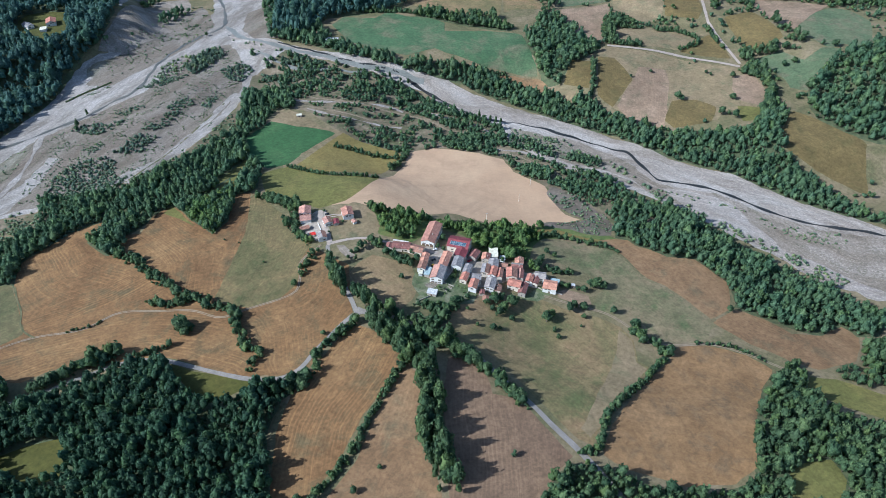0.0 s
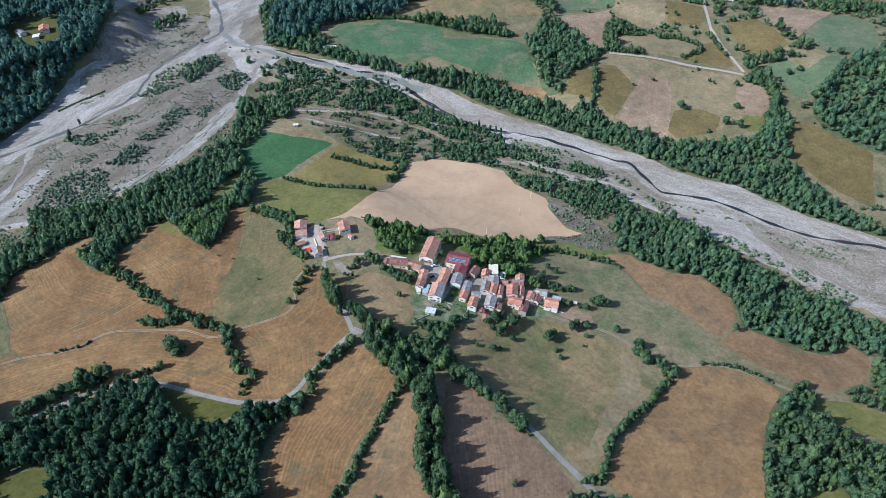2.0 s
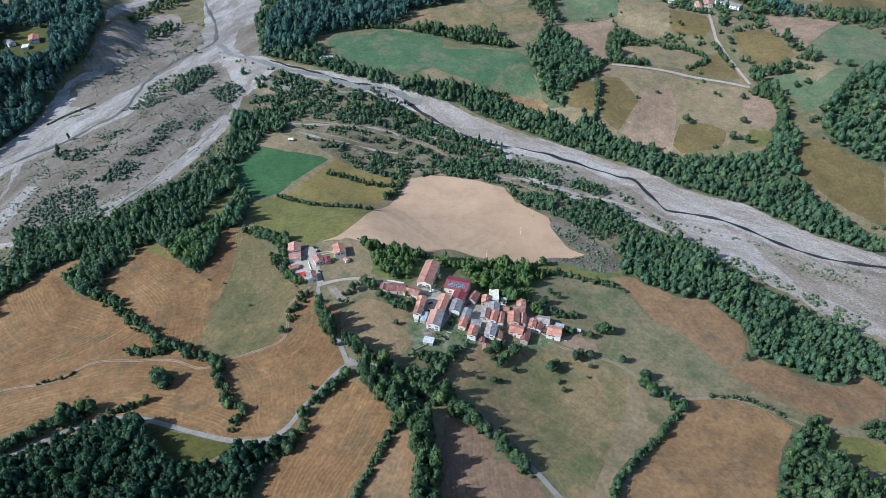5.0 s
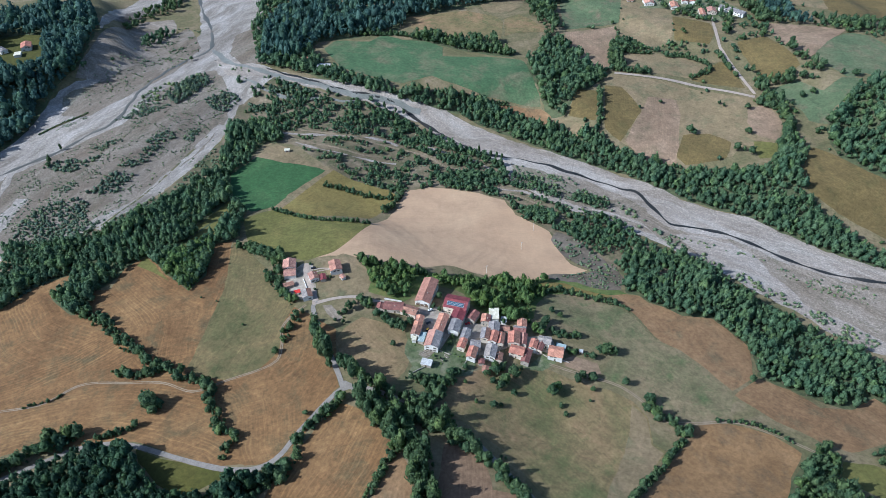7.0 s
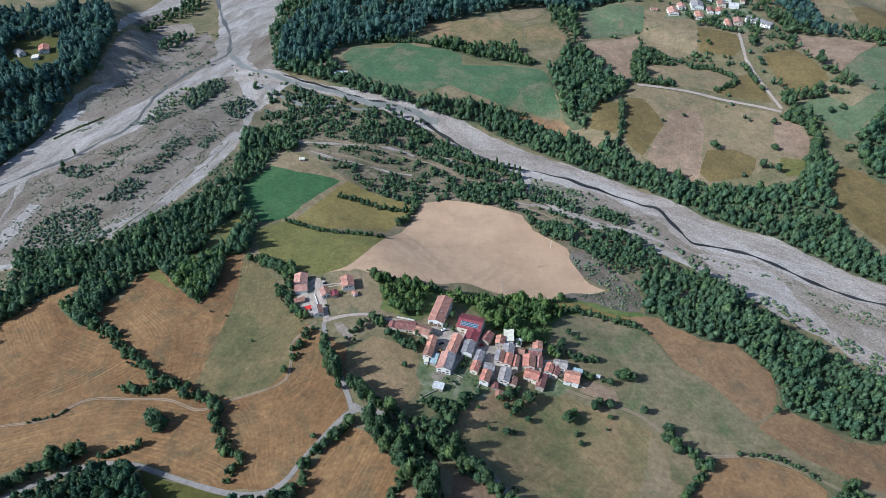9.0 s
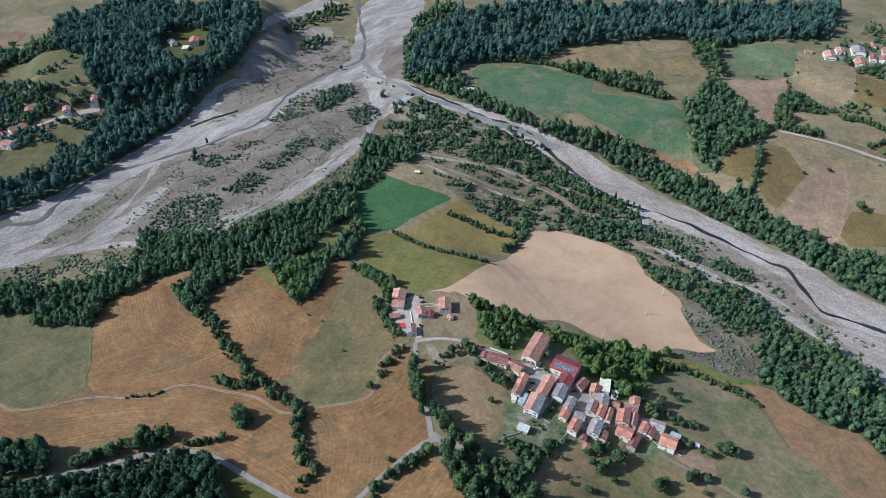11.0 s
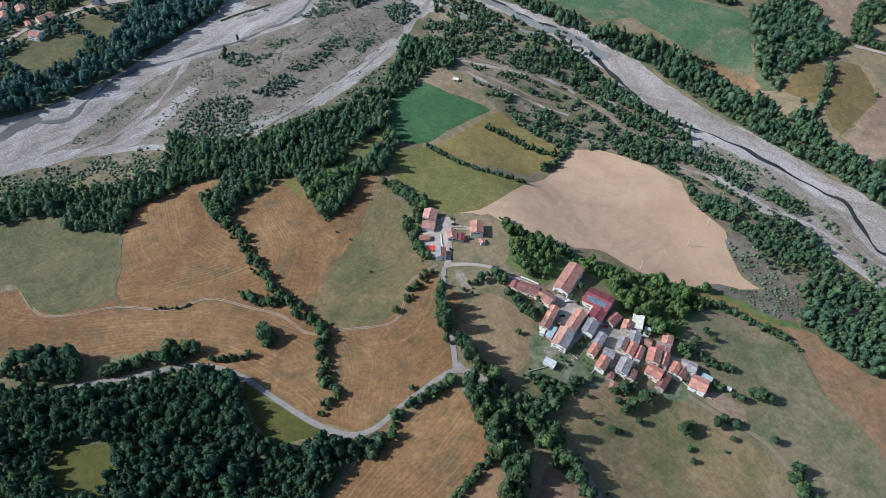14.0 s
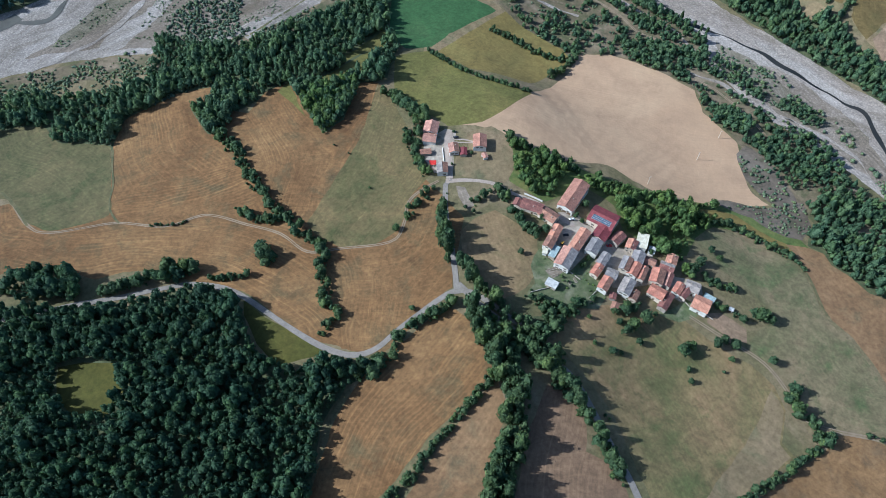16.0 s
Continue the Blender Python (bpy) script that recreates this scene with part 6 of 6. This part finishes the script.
wood(4.5, 4.4, 0.9, [(-267, 333), (-273, 344), (-259, 352), (-246, 345), (-251, 334)])
wood(6.5, 4.2, 0.9, [(-269, 1032), (-278, 1117), (-270, 1163), (-265, 1212), (-229, 1211), (-214, 1065), (-180, 959), (-126, 878), (-154, 878), (-200, 900), (-235, 912)], LEAF_BANK)
wood(4.2, 2.7, 0.85, [(-51, 760), (-13, 790), (14, 763), (40, 752), (64, 728), (75, 706), (70, 677), (42, 666), (13, 673), (-4, 683), (8, 713), (-25, 741)], LEAF_BANK)
wood(4.2, 2.7, 0.85, [(78, 708), (99, 696), (126, 669), (127, 634), (115, 627), (102, 643), (87, 669), (76, 679)], LEAF_BANK)
wood(3.6, 2.8, 0.9, [(71, 655), (94, 646), (117, 624), (113, 616), (91, 619), (73, 643)], LEAF_BANK)
wood(4.2, 2.7, 0.85, [(127, 631), (151, 638), (184, 628), (195, 601), (208, 584), (172, 573), (150, 570), (136, 578), (128, 598), (121, 613)], LEAF_BANK)
wood(3.6, 2.2, 0.85, [(138, 671), (163, 674), (180, 651), (158, 647), (142, 658)], LEAF_BANK)
wood(4.4, 3.0, 0.85, [(201, 579), (236, 577), (249, 557), (237, 536), (210, 552)], LEAF_BANK)
scrub(4.0, 2.6, 0.62, [(-236, 819), (-194, 860), (-109, 841), (-40, 814), (8, 770), (46, 743), (70, 723), (77, 693), (118, 653), (178, 602), (226, 574), (174, 583), (143, 591), (114, 603), (87, 635), (66, 663), (1, 681), (-34, 676), (-45, 660), (-106, 681), (-114, 699), (-163, 744), (-204, 762)])
scrub(4.8, 3.2, 0.58, [(-95, 841), (-40, 814), (8, 778), (52, 748), (70, 720), (61, 683), (25, 692), (-11, 736), (-65, 787), (-119, 806)])
scrub(4.4, 2.8, 0.62, [(73, 683), (117, 645), (158, 614), (193, 594), (174, 582), (143, 591), (114, 603), (87, 635)])
scrub(3.8, 2.5, 0.8, [(-367, 803), (-358, 859), (-313, 900), (-295, 877), (-332, 833), (-353, 789)])
scrub(2.9, 1.1, 0.46, [(-425, 557), (-433, 620), (-443, 669), (-409, 719), (-362, 770), (-333, 835), (-288, 894), (-261, 837), (-255, 742), (-291, 669), (-312, 611), (-344, 579)])
scrub(3.2, 2.0, 0.7, [(-438, 530), (-412, 547), (-377, 560), (-330, 576), (-302, 615), (-286, 659), (-288, 635), (-303, 583), (-333, 560), (-387, 546)])
scrub(4, 1.7, 0.7, [(199, 622), (224, 621), (229, 607), (211, 602), (322, 568), (322, 568)])
scrub(3.2, 1.8, 0.66, [(108, 594), (116, 606), (134, 593), (156, 561), (159, 537), (136, 549), (116, 568)])
scrub(1.8, 1.0, 0.9, [(-448, 749), (-434, 773), (-415, 793), (-410, 786), (-428, 766), (-441, 743)])
scrub(4.2, 2.4, 0.62, [(78, 706), (136, 703), (169, 679), (195, 655), (217, 624), (232, 596), (207, 607), (172, 629), (135, 653), (103, 679)])
scrub(3.6, 1.8, 0.66, [(318, 566), (346, 549), (399, 538), (394, 509), (364, 520), (340, 534), (325, 549)])
scrub(4.5, 1.4, 0.5, [(-450, 871), (-412, 915), (-364, 1040), (-330, 974), (-349, 911), (-381, 856), (-417, 807)])
scrub(2.7, 1.8, 0.7, [(-526, 459), (-475, 498), (-436, 527), (-386, 544), (-334, 562), (-307, 600), (-315, 570), (-324, 545), (-373, 526), (-419, 504), (-454, 472), (-511, 442)])
scrub(4.0, 1.8, 0.7, [(145, 681), (163, 678), (187, 660), (179, 649), (153, 655)])
scrub(3.6, 2.0, 0.75, [(80, 730), (113, 713), (140, 688), (109, 682), (81, 702)])
scrub(3.6, 2.3, 0.62, [(77, 690), (102, 670), (134, 645), (170, 621), (206, 600), (241, 570), (270, 543), (302, 516), (324, 494), (342, 468), (367, 455), (375, 470), (350, 490), (330, 510), (306, 530), (275, 558), (245, 585), (210, 615), (174, 636), (137, 660), (104, 685)])
scrub(3.0, 1.1, 0.6, [(-489, 523), (-478, 587), (-467, 641), (-454, 653), (-451, 616), (-462, 565), (-474, 529)])
scrub(2.9, 1.9, 0.85, [(-515, 450), (-470, 492), (-420, 515), (-373, 532), (-325, 555), (-300, 600), (-275, 660), (-255, 740), (-238, 720), (-260, 655), (-283, 612), (-300, 572), (-310, 545), (-333, 528), (-372, 516), (-398, 488), (-428, 475), (-460, 466), (-500, 449)])
scrub(3.1, 2.3, 1.0, [(-408, 591), (-399, 621), (-366, 637), (-350, 628), (-334, 590), (-323, 562), (-354, 560), (-402, 568)], LEAF_WILLOW)
scrub(3.4, 2.5, 1.0, [(-358, 646), (-350, 671), (-343, 683), (-328, 682), (-317, 681), (-328, 664), (-328, 648), (-352, 644)], LEAF_WILLOW)
scrub(3.0, 2.2, 1.0, [(-423, 689), (-412, 705), (-382, 706), (-367, 713), (-376, 691), (-395, 679)], LEAF_WILLOW)
scrub(3.0, 2.2, 1.0, [(-347, 694), (-328, 708), (-326, 731), (-308, 737), (-315, 707), (-329, 694)], LEAF_WILLOW)
scrub(2.8, 2.1, 1.0, [(-332, 741), (-313, 762), (-300, 763), (-301, 749), (-318, 734)], LEAF_WILLOW)
scrub(2.6, 1.9, 1.0, [(-382, 724), (-363, 741), (-351, 739), (-371, 719)], LEAF_WILLOW)
scrub(2.2, 1.6, 1.0, [(-397, 649), (-378, 666), (-369, 658), (-380, 644)], LEAF_WILLOW)
scrub(2.7, 2.0, 1.0, [(-376, 780), (-354, 809), (-320, 819), (-349, 786)], LEAF_WILLOW)
scrub(3.5, 2.6, 1.0, [(-329, 832), (-330, 866), (-304, 901), (-289, 874), (-303, 844), (-316, 819)], LEAF_WILLOW)
scrub(2.7, 2.0, 1.0, [(-332, 590), (-315, 595), (-304, 636), (-299, 648), (-296, 631), (-305, 585), (-321, 577)], LEAF_WILLOW)
scrub(3.0, 2.2, 1.0, [(-287, 833), (-266, 860), (-247, 842), (-256, 815), (-276, 815)], LEAF_WILLOW)
scrub(3.8, 2.8, 1.0, [(-213, 856), (-196, 866), (-167, 857), (-157, 847), (-193, 842)], LEAF_WILLOW)
scrub(3.2, 2.4, 1.0, [(-234, 834), (-193, 839), (-184, 811), (-222, 812)], LEAF_WILLOW)
scrub(2.4, 1.8, 1.0, [(-293, 753), (-288, 770), (-280, 783), (-277, 767), (-282, 749)], LEAF_WILLOW)
scrub(2.8, 2.1, 1.0, [(-373, 504), (-355, 522), (-328, 545), (-303, 578), (-295, 627), (-268, 610), (-278, 553), (-307, 530), (-335, 510), (-358, 481)], LEAF_WILLOW)
wood(3.6, 3.4, 0.95, [(-243, 518), (-231, 537), (-221, 566), (-204, 552), (-202, 525), (-204, 488), (-211, 490), (-230, 507)], LEAF_FRESH)
wood(4.2, 4.2, 0.95, [(-330, 495), (-318, 475), (-299, 464), (-291, 475), (-288, 492), (-289, 511), (-313, 510)], LEAF_BANK)
wood(3.8, 2.8, 0.92, [(-406, 566), (-374, 566), (-322, 561), (-305, 584), (-293, 574), (-314, 529), (-348, 512), (-372, 498)], LEAF_BANK)
hedge(2, 1.3, 0.8, [(-264, 772), (-282, 710), (-301, 646), (-315, 590), (-331, 570)])
hedge(2.5, 1.2, 0.7, [(-455, 756), (-442, 770), (-427, 784), (-414, 798)])
scrub(3.4, 1.7, 0.66, [(-225, 820), (-190, 850), (-105, 835), (-40, 806), (5, 765), (46, 738), (72, 700), (110, 655), (86, 640), (60, 668), (0, 688), (-44, 668), (-104, 688), (-160, 748), (-200, 765)])
scrub(5, 2.0, 0.4, [(-417, 923), (-410, 1008), (-370, 1060), (-340, 1040), (-338, 947), (-384, 907), (-414, 899)])
scrub(5, 2.2, 0.4, [(-296, 929), (-244, 900), (-181, 870), (-123, 847), (-95, 833), (-151, 850), (-217, 871), (-260, 875)])
scrub(8, 3.4, 0.3, [(141, 1004), (272, 1029), (432, 1087), (782, 1200), (461, 569), (435, 594), (408, 633), (385, 661), (390, 757), (319, 710), (234, 738), (185, 788), (137, 821)])
scrub(8, 3.4, 0.3, [(130, 1173), (347, 1237), (646, 1378), (453, 869), (369, 998), (230, 907), (180, 1011), (147, 1071)])
scrub(7, 3.2, 0.5, [(-931, 915), (-693, 908), (-586, 767), (-567, 762), (-609, 690), (-609, 560)])
scrub(4, 1.2, 0.35, [(-23, 431), (-9, 421), (1, 420), (11, 430), (17, 418), (28, 413), (25, 399), (3, 393), (-10, 393), (-23, 388), (-20, 403), (-27, 415)], LEAF_FRESH)
scrub(5, 1.4, 0.25, [(-92, 465), (-70, 472), (-52, 466), (-31, 451), (-49, 456), (-74, 452)], LEAF_FRESH)
scrub(4.5, 2.8, 0.9, [(-221, 863), (-195, 871), (-153, 851), (-162, 843), (-198, 848)])
scrub(6, 3.0, 0.45, [(-257, 861), (-218, 840), (-155, 836), (-100, 838), (-52, 835), (-114, 842), (-214, 860), (-257, 877)])
scrub(2.6, 1.4, 0.6, [(93, 536), (123, 541), (149, 554), (162, 558), (168, 537), (161, 519), (149, 518), (138, 522), (124, 529)])
hedge(4, 2.9, 1, [(-88, 219), (-77, 225), (-67, 239), (-58, 253), (-50, 277), (-37, 310), (-28, 329)])
hedge(13, 4.6, 1.9, [(-50, 368), (-39, 357), (-28, 342), (-12, 320), (-7, 290), (-9, 267), (-3, 249), (5, 228)])
hedge(8, 4.0, 1.15, [(-10, 350), (7, 344), (23, 334), (34, 320), (47, 305), (56, 294)])
hedge(4, 2.8, 1, [(180, 366), (154, 335), (121, 300), (110, 283), (100, 260), (94, 255)])
hedge(8, 3.8, 1, [(153, 386), (159, 375), (168, 367), (177, 361)])
hedge(7, 3.6, 1, [(-292, 471), (-262, 450), (-240, 431), (-224, 418), (-202, 407), (-183, 396), (-164, 388), (-159, 372), (-150, 355), (-137, 341), (-140, 329)])
hedge(5, 3.6, 1, [(-239, 403), (-217, 400), (-202, 407)])
hedge(6, 5, 1, [(-207, 375), (-197, 371), (-199, 365)])
hedge(6, 3.6, 1, [(-361, 291), (-355, 294), (-352, 298)])
hedge(5, 4.2, 1.1, [(-292, 316), (-274, 329), (-261, 343), (-244, 347)])
hedge(3, 3.0, 1, [(-230, 345), (-220, 348), (-207, 353)])
hedge(1, 1.4, 1, [(-296, 374), (-276, 381), (-271, 388)])
hedge(6, 3.6, 1, [(-95, 332), (-89, 346), (-78, 359), (-67, 374)])
hedge(9, 4.2, 1, [(-127, 307), (-108, 308), (-95, 321)])
hedge(5, 4.6, 2.0, [(-95, 438), (-88, 421), (-81, 408), (-76, 402)])
hedge(3, 2.6, 1, [(-100, 463), (-97, 451), (-95, 440)])
hedge(6, 3.0, 1, [(-115, 453), (-118, 443), (-118, 432)])
hedge(5, 2.8, 1, [(-120, 669), (-98, 666), (-68, 658), (-49, 659)])
hedge(5, 3.2, 1, [(-57, 630), (-47, 648), (-41, 662)])
hedge(3, 2.2, 1, [(-165, 617), (-136, 603), (-107, 593), (-81, 590), (-65, 590)])
hedge(8, 4.6, 1, [(-174, 546), (-155, 535), (-134, 525)])
hedge(5, 3.2, 1, [(-145, 509), (-137, 494), (-125, 479), (-118, 471)])
hedge(5, 2.7, 1, [(85, 503), (103, 512), (122, 508), (140, 502), (152, 498)])
hedge(2, 1.5, 0.8, [(152, 498), (158, 494), (162, 489)])
hedge(2, 2.0, 1, [(202, 373), (218, 373), (231, 370)])
hedge(2, 1.8, 1, [(233, 369), (242, 364), (252, 355)])
hedge(10, 4.2, 1.25, [(-10, 359), (8, 345), (18, 336), (30, 329), (38, 320)])
hedge(8, 4.2, 1, [(243, 992), (229, 947), (229, 906), (269, 906)])
hedge(5, 3.2, 1, [(244, 965), (266, 959), (284, 956)])
hedge(4, 3.6, 1.2, [(196, 853), (191, 812), (184, 783)])
hedge(6, 3.8, 1, [(-125, 1009), (-62, 1006), (-31, 994), (16, 976), (90, 944)])
hedge(5, 3.4, 1, [(301, 949), (333, 944), (353, 915), (323, 894)])
hedge(5, 3.6, 1, [(373, 952), (377, 926), (381, 895), (388, 851)])
hedge(9, 5, 1, [(384, 828), (405, 812), (402, 766), (380, 733)])
hedge(6, 3.6, 1, [(-66, 473), (-61, 468), (-51, 465), (-48, 459), (-37, 448), (-28, 445)])
hedge(3, 2.4, 1, [(1, 852), (49, 845), (84, 843)])
hedge(6, 4.4, 1.9, [(-69, 401), (-57, 390), (-43, 383)])
hedge(5, 3.4, 1.3, [(-45, 382), (-25, 370), (-8, 360), (7, 349)])
hedge(4, 3.8, 1.5, [(-34, 364), (-22, 362), (-10, 354), (4, 347)])
hedge(5, 3.2, 1, [(-9, 383), (0, 391), (8, 390), (10, 400)])
hedge(3, 2.4, 1, [(95, 259), (88, 255), (86, 261)])
hedge(5, 3.0, 1, [(-71, 528), (-57, 523), (-45, 518), (-34, 518), (-23, 518), (-13, 514)])
hedge(6, 3.2, 1, [(-140, 519), (-135, 505), (-132, 491), (-126, 481)])
hedge(7, 2.6, 1, [(-20, 393), (-10, 390), (0, 389), (9, 391)])
hedge(3, 2.4, 0.9, [(92, 455), (97, 451), (103, 451), (110, 450)])
hedge(4, 2.4, 0.9, [(98, 437), (105, 435), (112, 433), (119, 431)])
hedge(2, 1.6, 1, [(8, 428), (10, 435), (13, 441)])
tree(35.7, 402.6, 3.6)
tree(39.8, 396.0, 3.0)
tree(82.2, 456.0, 4.6)
tree(86.8, 464.0, 4.2)
tree(137.6, 434.6, 4.4)
tree(42.5, 406.5, 5.4)
tree(49.0, 397.5, 5.4)
tree(55.9, 404.8, 5.6)
tree(45.5, 390.6, 4.8)
tree(54.6, 386.8, 3.0)
tree(39.6, 372.7, 3.4)
tree(44.5, 374.5, 2.0)
tree(9.4, 358.0, 1.8)
tree(26.7, 373.3, 1.6)
tree(83.5, 390.7, 5.2)
tree(88.0, 397.0, 4.2)
tree(88.3, 380.5, 2.6)
tree(90.9, 372.5, 2.6)
tree(103.6, 403.6, 4.6)
tree(108.4, 408.2, 3.8)
tree(116.2, 408.0, 4.6)
tree(114.7, 397.0, 2.8)
tree(110.8, 386.5, 1.4)
tree(140.4, 403.7, 3.8)
tree(155.1, 388.4, 5.2)
tree(151.8, 380.3, 4.0)
tree(156.4, 375.1, 5.6)
tree(131.0, 435.2, 6.0)
tree(119.7, 429.0, 3.8)
tree(126.7, 436.1, 4.0)
tree(105.4, 432.9, 3.0)
tree(109.5, 452.6, 3.0)
tree(99.4, 451.5, 3.8)
tree(112.3, 450.7, 3.0)
tree(81.5, 452.2, 3.6)
tree(-4.0, 383.3, 4.4)
tree(2.6, 379.9, 4.6)
tree(7.8, 391.2, 3.8)
tree(10.6, 397.2, 3.6)
tree(-5.5, 368.2, 4.6)
tree(-0.2, 389.8, 3.6)
tree(14.0, 400.6, 2.8)
tree(-9.2, 387.7, 3.6)
tree(-34.2, 423.5, 2.6)
tree(-122.5, 417.8, 3.4)
tree(-90.7, 360.2, 2.6)
tree(-154.1, 448.5, 1.3)
tree(-195.2, 480.0, 1.1)
tree(-181.3, 475.6, 1.1)
tree(0.0, 481.1, 3.6)
tree(19.5, 391.1, 2.0)
tree(-31.6, 442.0, 3.8)
tree(-38.8, 446.7, 3.4)
tree(-27.1, 440.2, 3.4)
tree(-43.0, 450.8, 3.2)
tree(-108.4, 459.5, 2.4)
tree(-109.4, 449.0, 2.4)
tree(-79.1, 456.4, 2.2)
tree(-74.3, 446.8, 2.0)
tree(-71.2, 461.9, 4.2)
tree(-74.5, 458.2, 3.2)
tree(-81.3, 449.2, 2.0)
tree(93.9, 478.5, 3.2)
tree(100.3, 474.0, 2.6)
tree(44.7, 251.7, 2.6)
tree(-39.4, 241.4, 2.0)
tree(-54.2, 224.9, 3.2)
tree(26.7, 374.6, 1.6)
tree(37.7, 373.7, 2.4)
tree(289.4, 773.9, 5.5)
tree(293.5, 771.2, 4.0)
tree(368.3, 815.7, 4.5)
tree(353.9, 766.2, 5.0)
tree(331.0, 733.7, 5.5)
tree(343.7, 723.9, 5.0)
tree(508.7, 858.6, 6.0)
tree(269.5, 836.4, 3.0)
tree(241.1, 822.5, 2.4)
tree(340.0, 832.0, 2.6)
tree(343.6, 825.6, 2.2)
tree(325.8, 858.3, 1.6)
tree(264.8, 1055.8, 2.0)
tree(330.9, 981.4, 2.6)
tree(332.0, 967.9, 2.0)
tree(437.7, 832.9, 4.5)
tree(451.0, 835.5, 5.0)
tree(-26.9, 457.2, 3.0)
tree(-22.4, 447.7, 3.8)
tree(-4.6, 469.4, 2.6)
tree(0.3, 465.7, 2.2)
tree(41.5, 408.3, 4.8)
tree(47.1, 409.1, 3.8)
tree(19.6, 405.7, 2.8)
tree(14.6, 398.7, 3.2)
tree(-10.5, 384.1, 3.6)
tree(-2.6, 391.6, 3.0)
tree(3.8, 387.4, 3.8)
tree(7.7, 398.7, 2.8)
tree(51.8, 458.2, 2.6)
tree(56.1, 467.1, 3.6)
tree(77.9, 452.0, 2.4)
tree(87.4, 462.0, 2.2)
tree(94.7, 451.4, 2.8)
tree(101.0, 449.3, 2.4)
tree(81.5, 455.4, 2.4)
tree(101.6, 433.4, 2.8)
tree(106.5, 432.8, 2.2)
tree(-35.3, 461.8, 1.8)
tree(-30.2, 459.6, 1.6)
tree(1.0, 412.2, 1.3)
tree(4.1, 410.2, 1.2)
tree(-3.0, 414.5, 1.1)
tree(49.7, 414.5, 2.4)
tree(62.0, 411.8, 2.2)
tree(-67.8, 519.9, 2.4)
tree(-91.2, 500.1, 1.6)
tree(-110.7, 517.3, 1.6)
tree(-102.2, 485.3, 1.4)
tree(37.7, 738.2, 2.2, 2.6)
tree(44.2, 746.2, 2.0, 2.8)
tree(51.2, 742.5, 2.2, 2.6)
tree(57.4, 741.3, 2.0, 2.6)
tree(63.8, 735.7, 2.2, 2.4)
tree(69.5, 734.5, 1.8, 2.6)
tree(-67.9, 827.9, 2.2, 2.4)
tree(-54.3, 824.7, 2.0, 2.4)
tree(-44.3, 821.9, 2.2, 2.4)
tree(-417.2, 698.0, 2.8, 1.9)
tree(-417.1, 691.9, 3.0, 1.0)
tree(-416.2, 723.8, 1.9, 2.2)
tree(-332.5, 942.6, 3.4)
tree(-419.6, 906.1, 3.0)
tree(-650.7, 724.9, 5.0)
tree(329.3, 1093.4, 5)
tree(331.5, 1085.7, 4.5)
tree(338.6, 1061.8, 4)
tree(361.5, 1079.2, 5)
tree(356.0, 1069.5, 4.5)
tree(418.8, 1076.8, 5)
tree(383.2, 1040.1, 4.5)
tree(389.6, 1037.1, 4)
tree(375.2, 1043.0, 3.5)
tree(436.8, 1121.8, 6)
tree(448.9, 1131.2, 6.5)
tree(450.1, 1115.0, 6)
tree(453.6, 1156.8, 6)
tree(463.9, 1149.3, 5.5)
tree(336.8, 1004.9, 3.5)
tree(338.5, 1000.2, 3)
tree(318.3, 983.1, 2.6)
tree(321.8, 980.1, 2.4)
tree(336.0, 978.4, 2.4)
tree(350.3, 969.3, 2.8)
tree(356.5, 966.6, 2.8)
tree(249.0, 1051.5, 3)

for _x, _y, _l, _w, _a in ((-12.5, 417.5, 5.0, 1.6, 35), (-8.6, 418.6, 5.0, 1.6, 35), (-4.2, 420.8, 4.2, 1.5, 35), (-8.4, 413.8, 4.6, 1.6, 35), (2.3, 412.2, 4.0, 1.6, -50), (5.6, 415.6, 4.0, 1.6, -50)):
    vegetable_bed(_x, _y, _l, _w, _a)
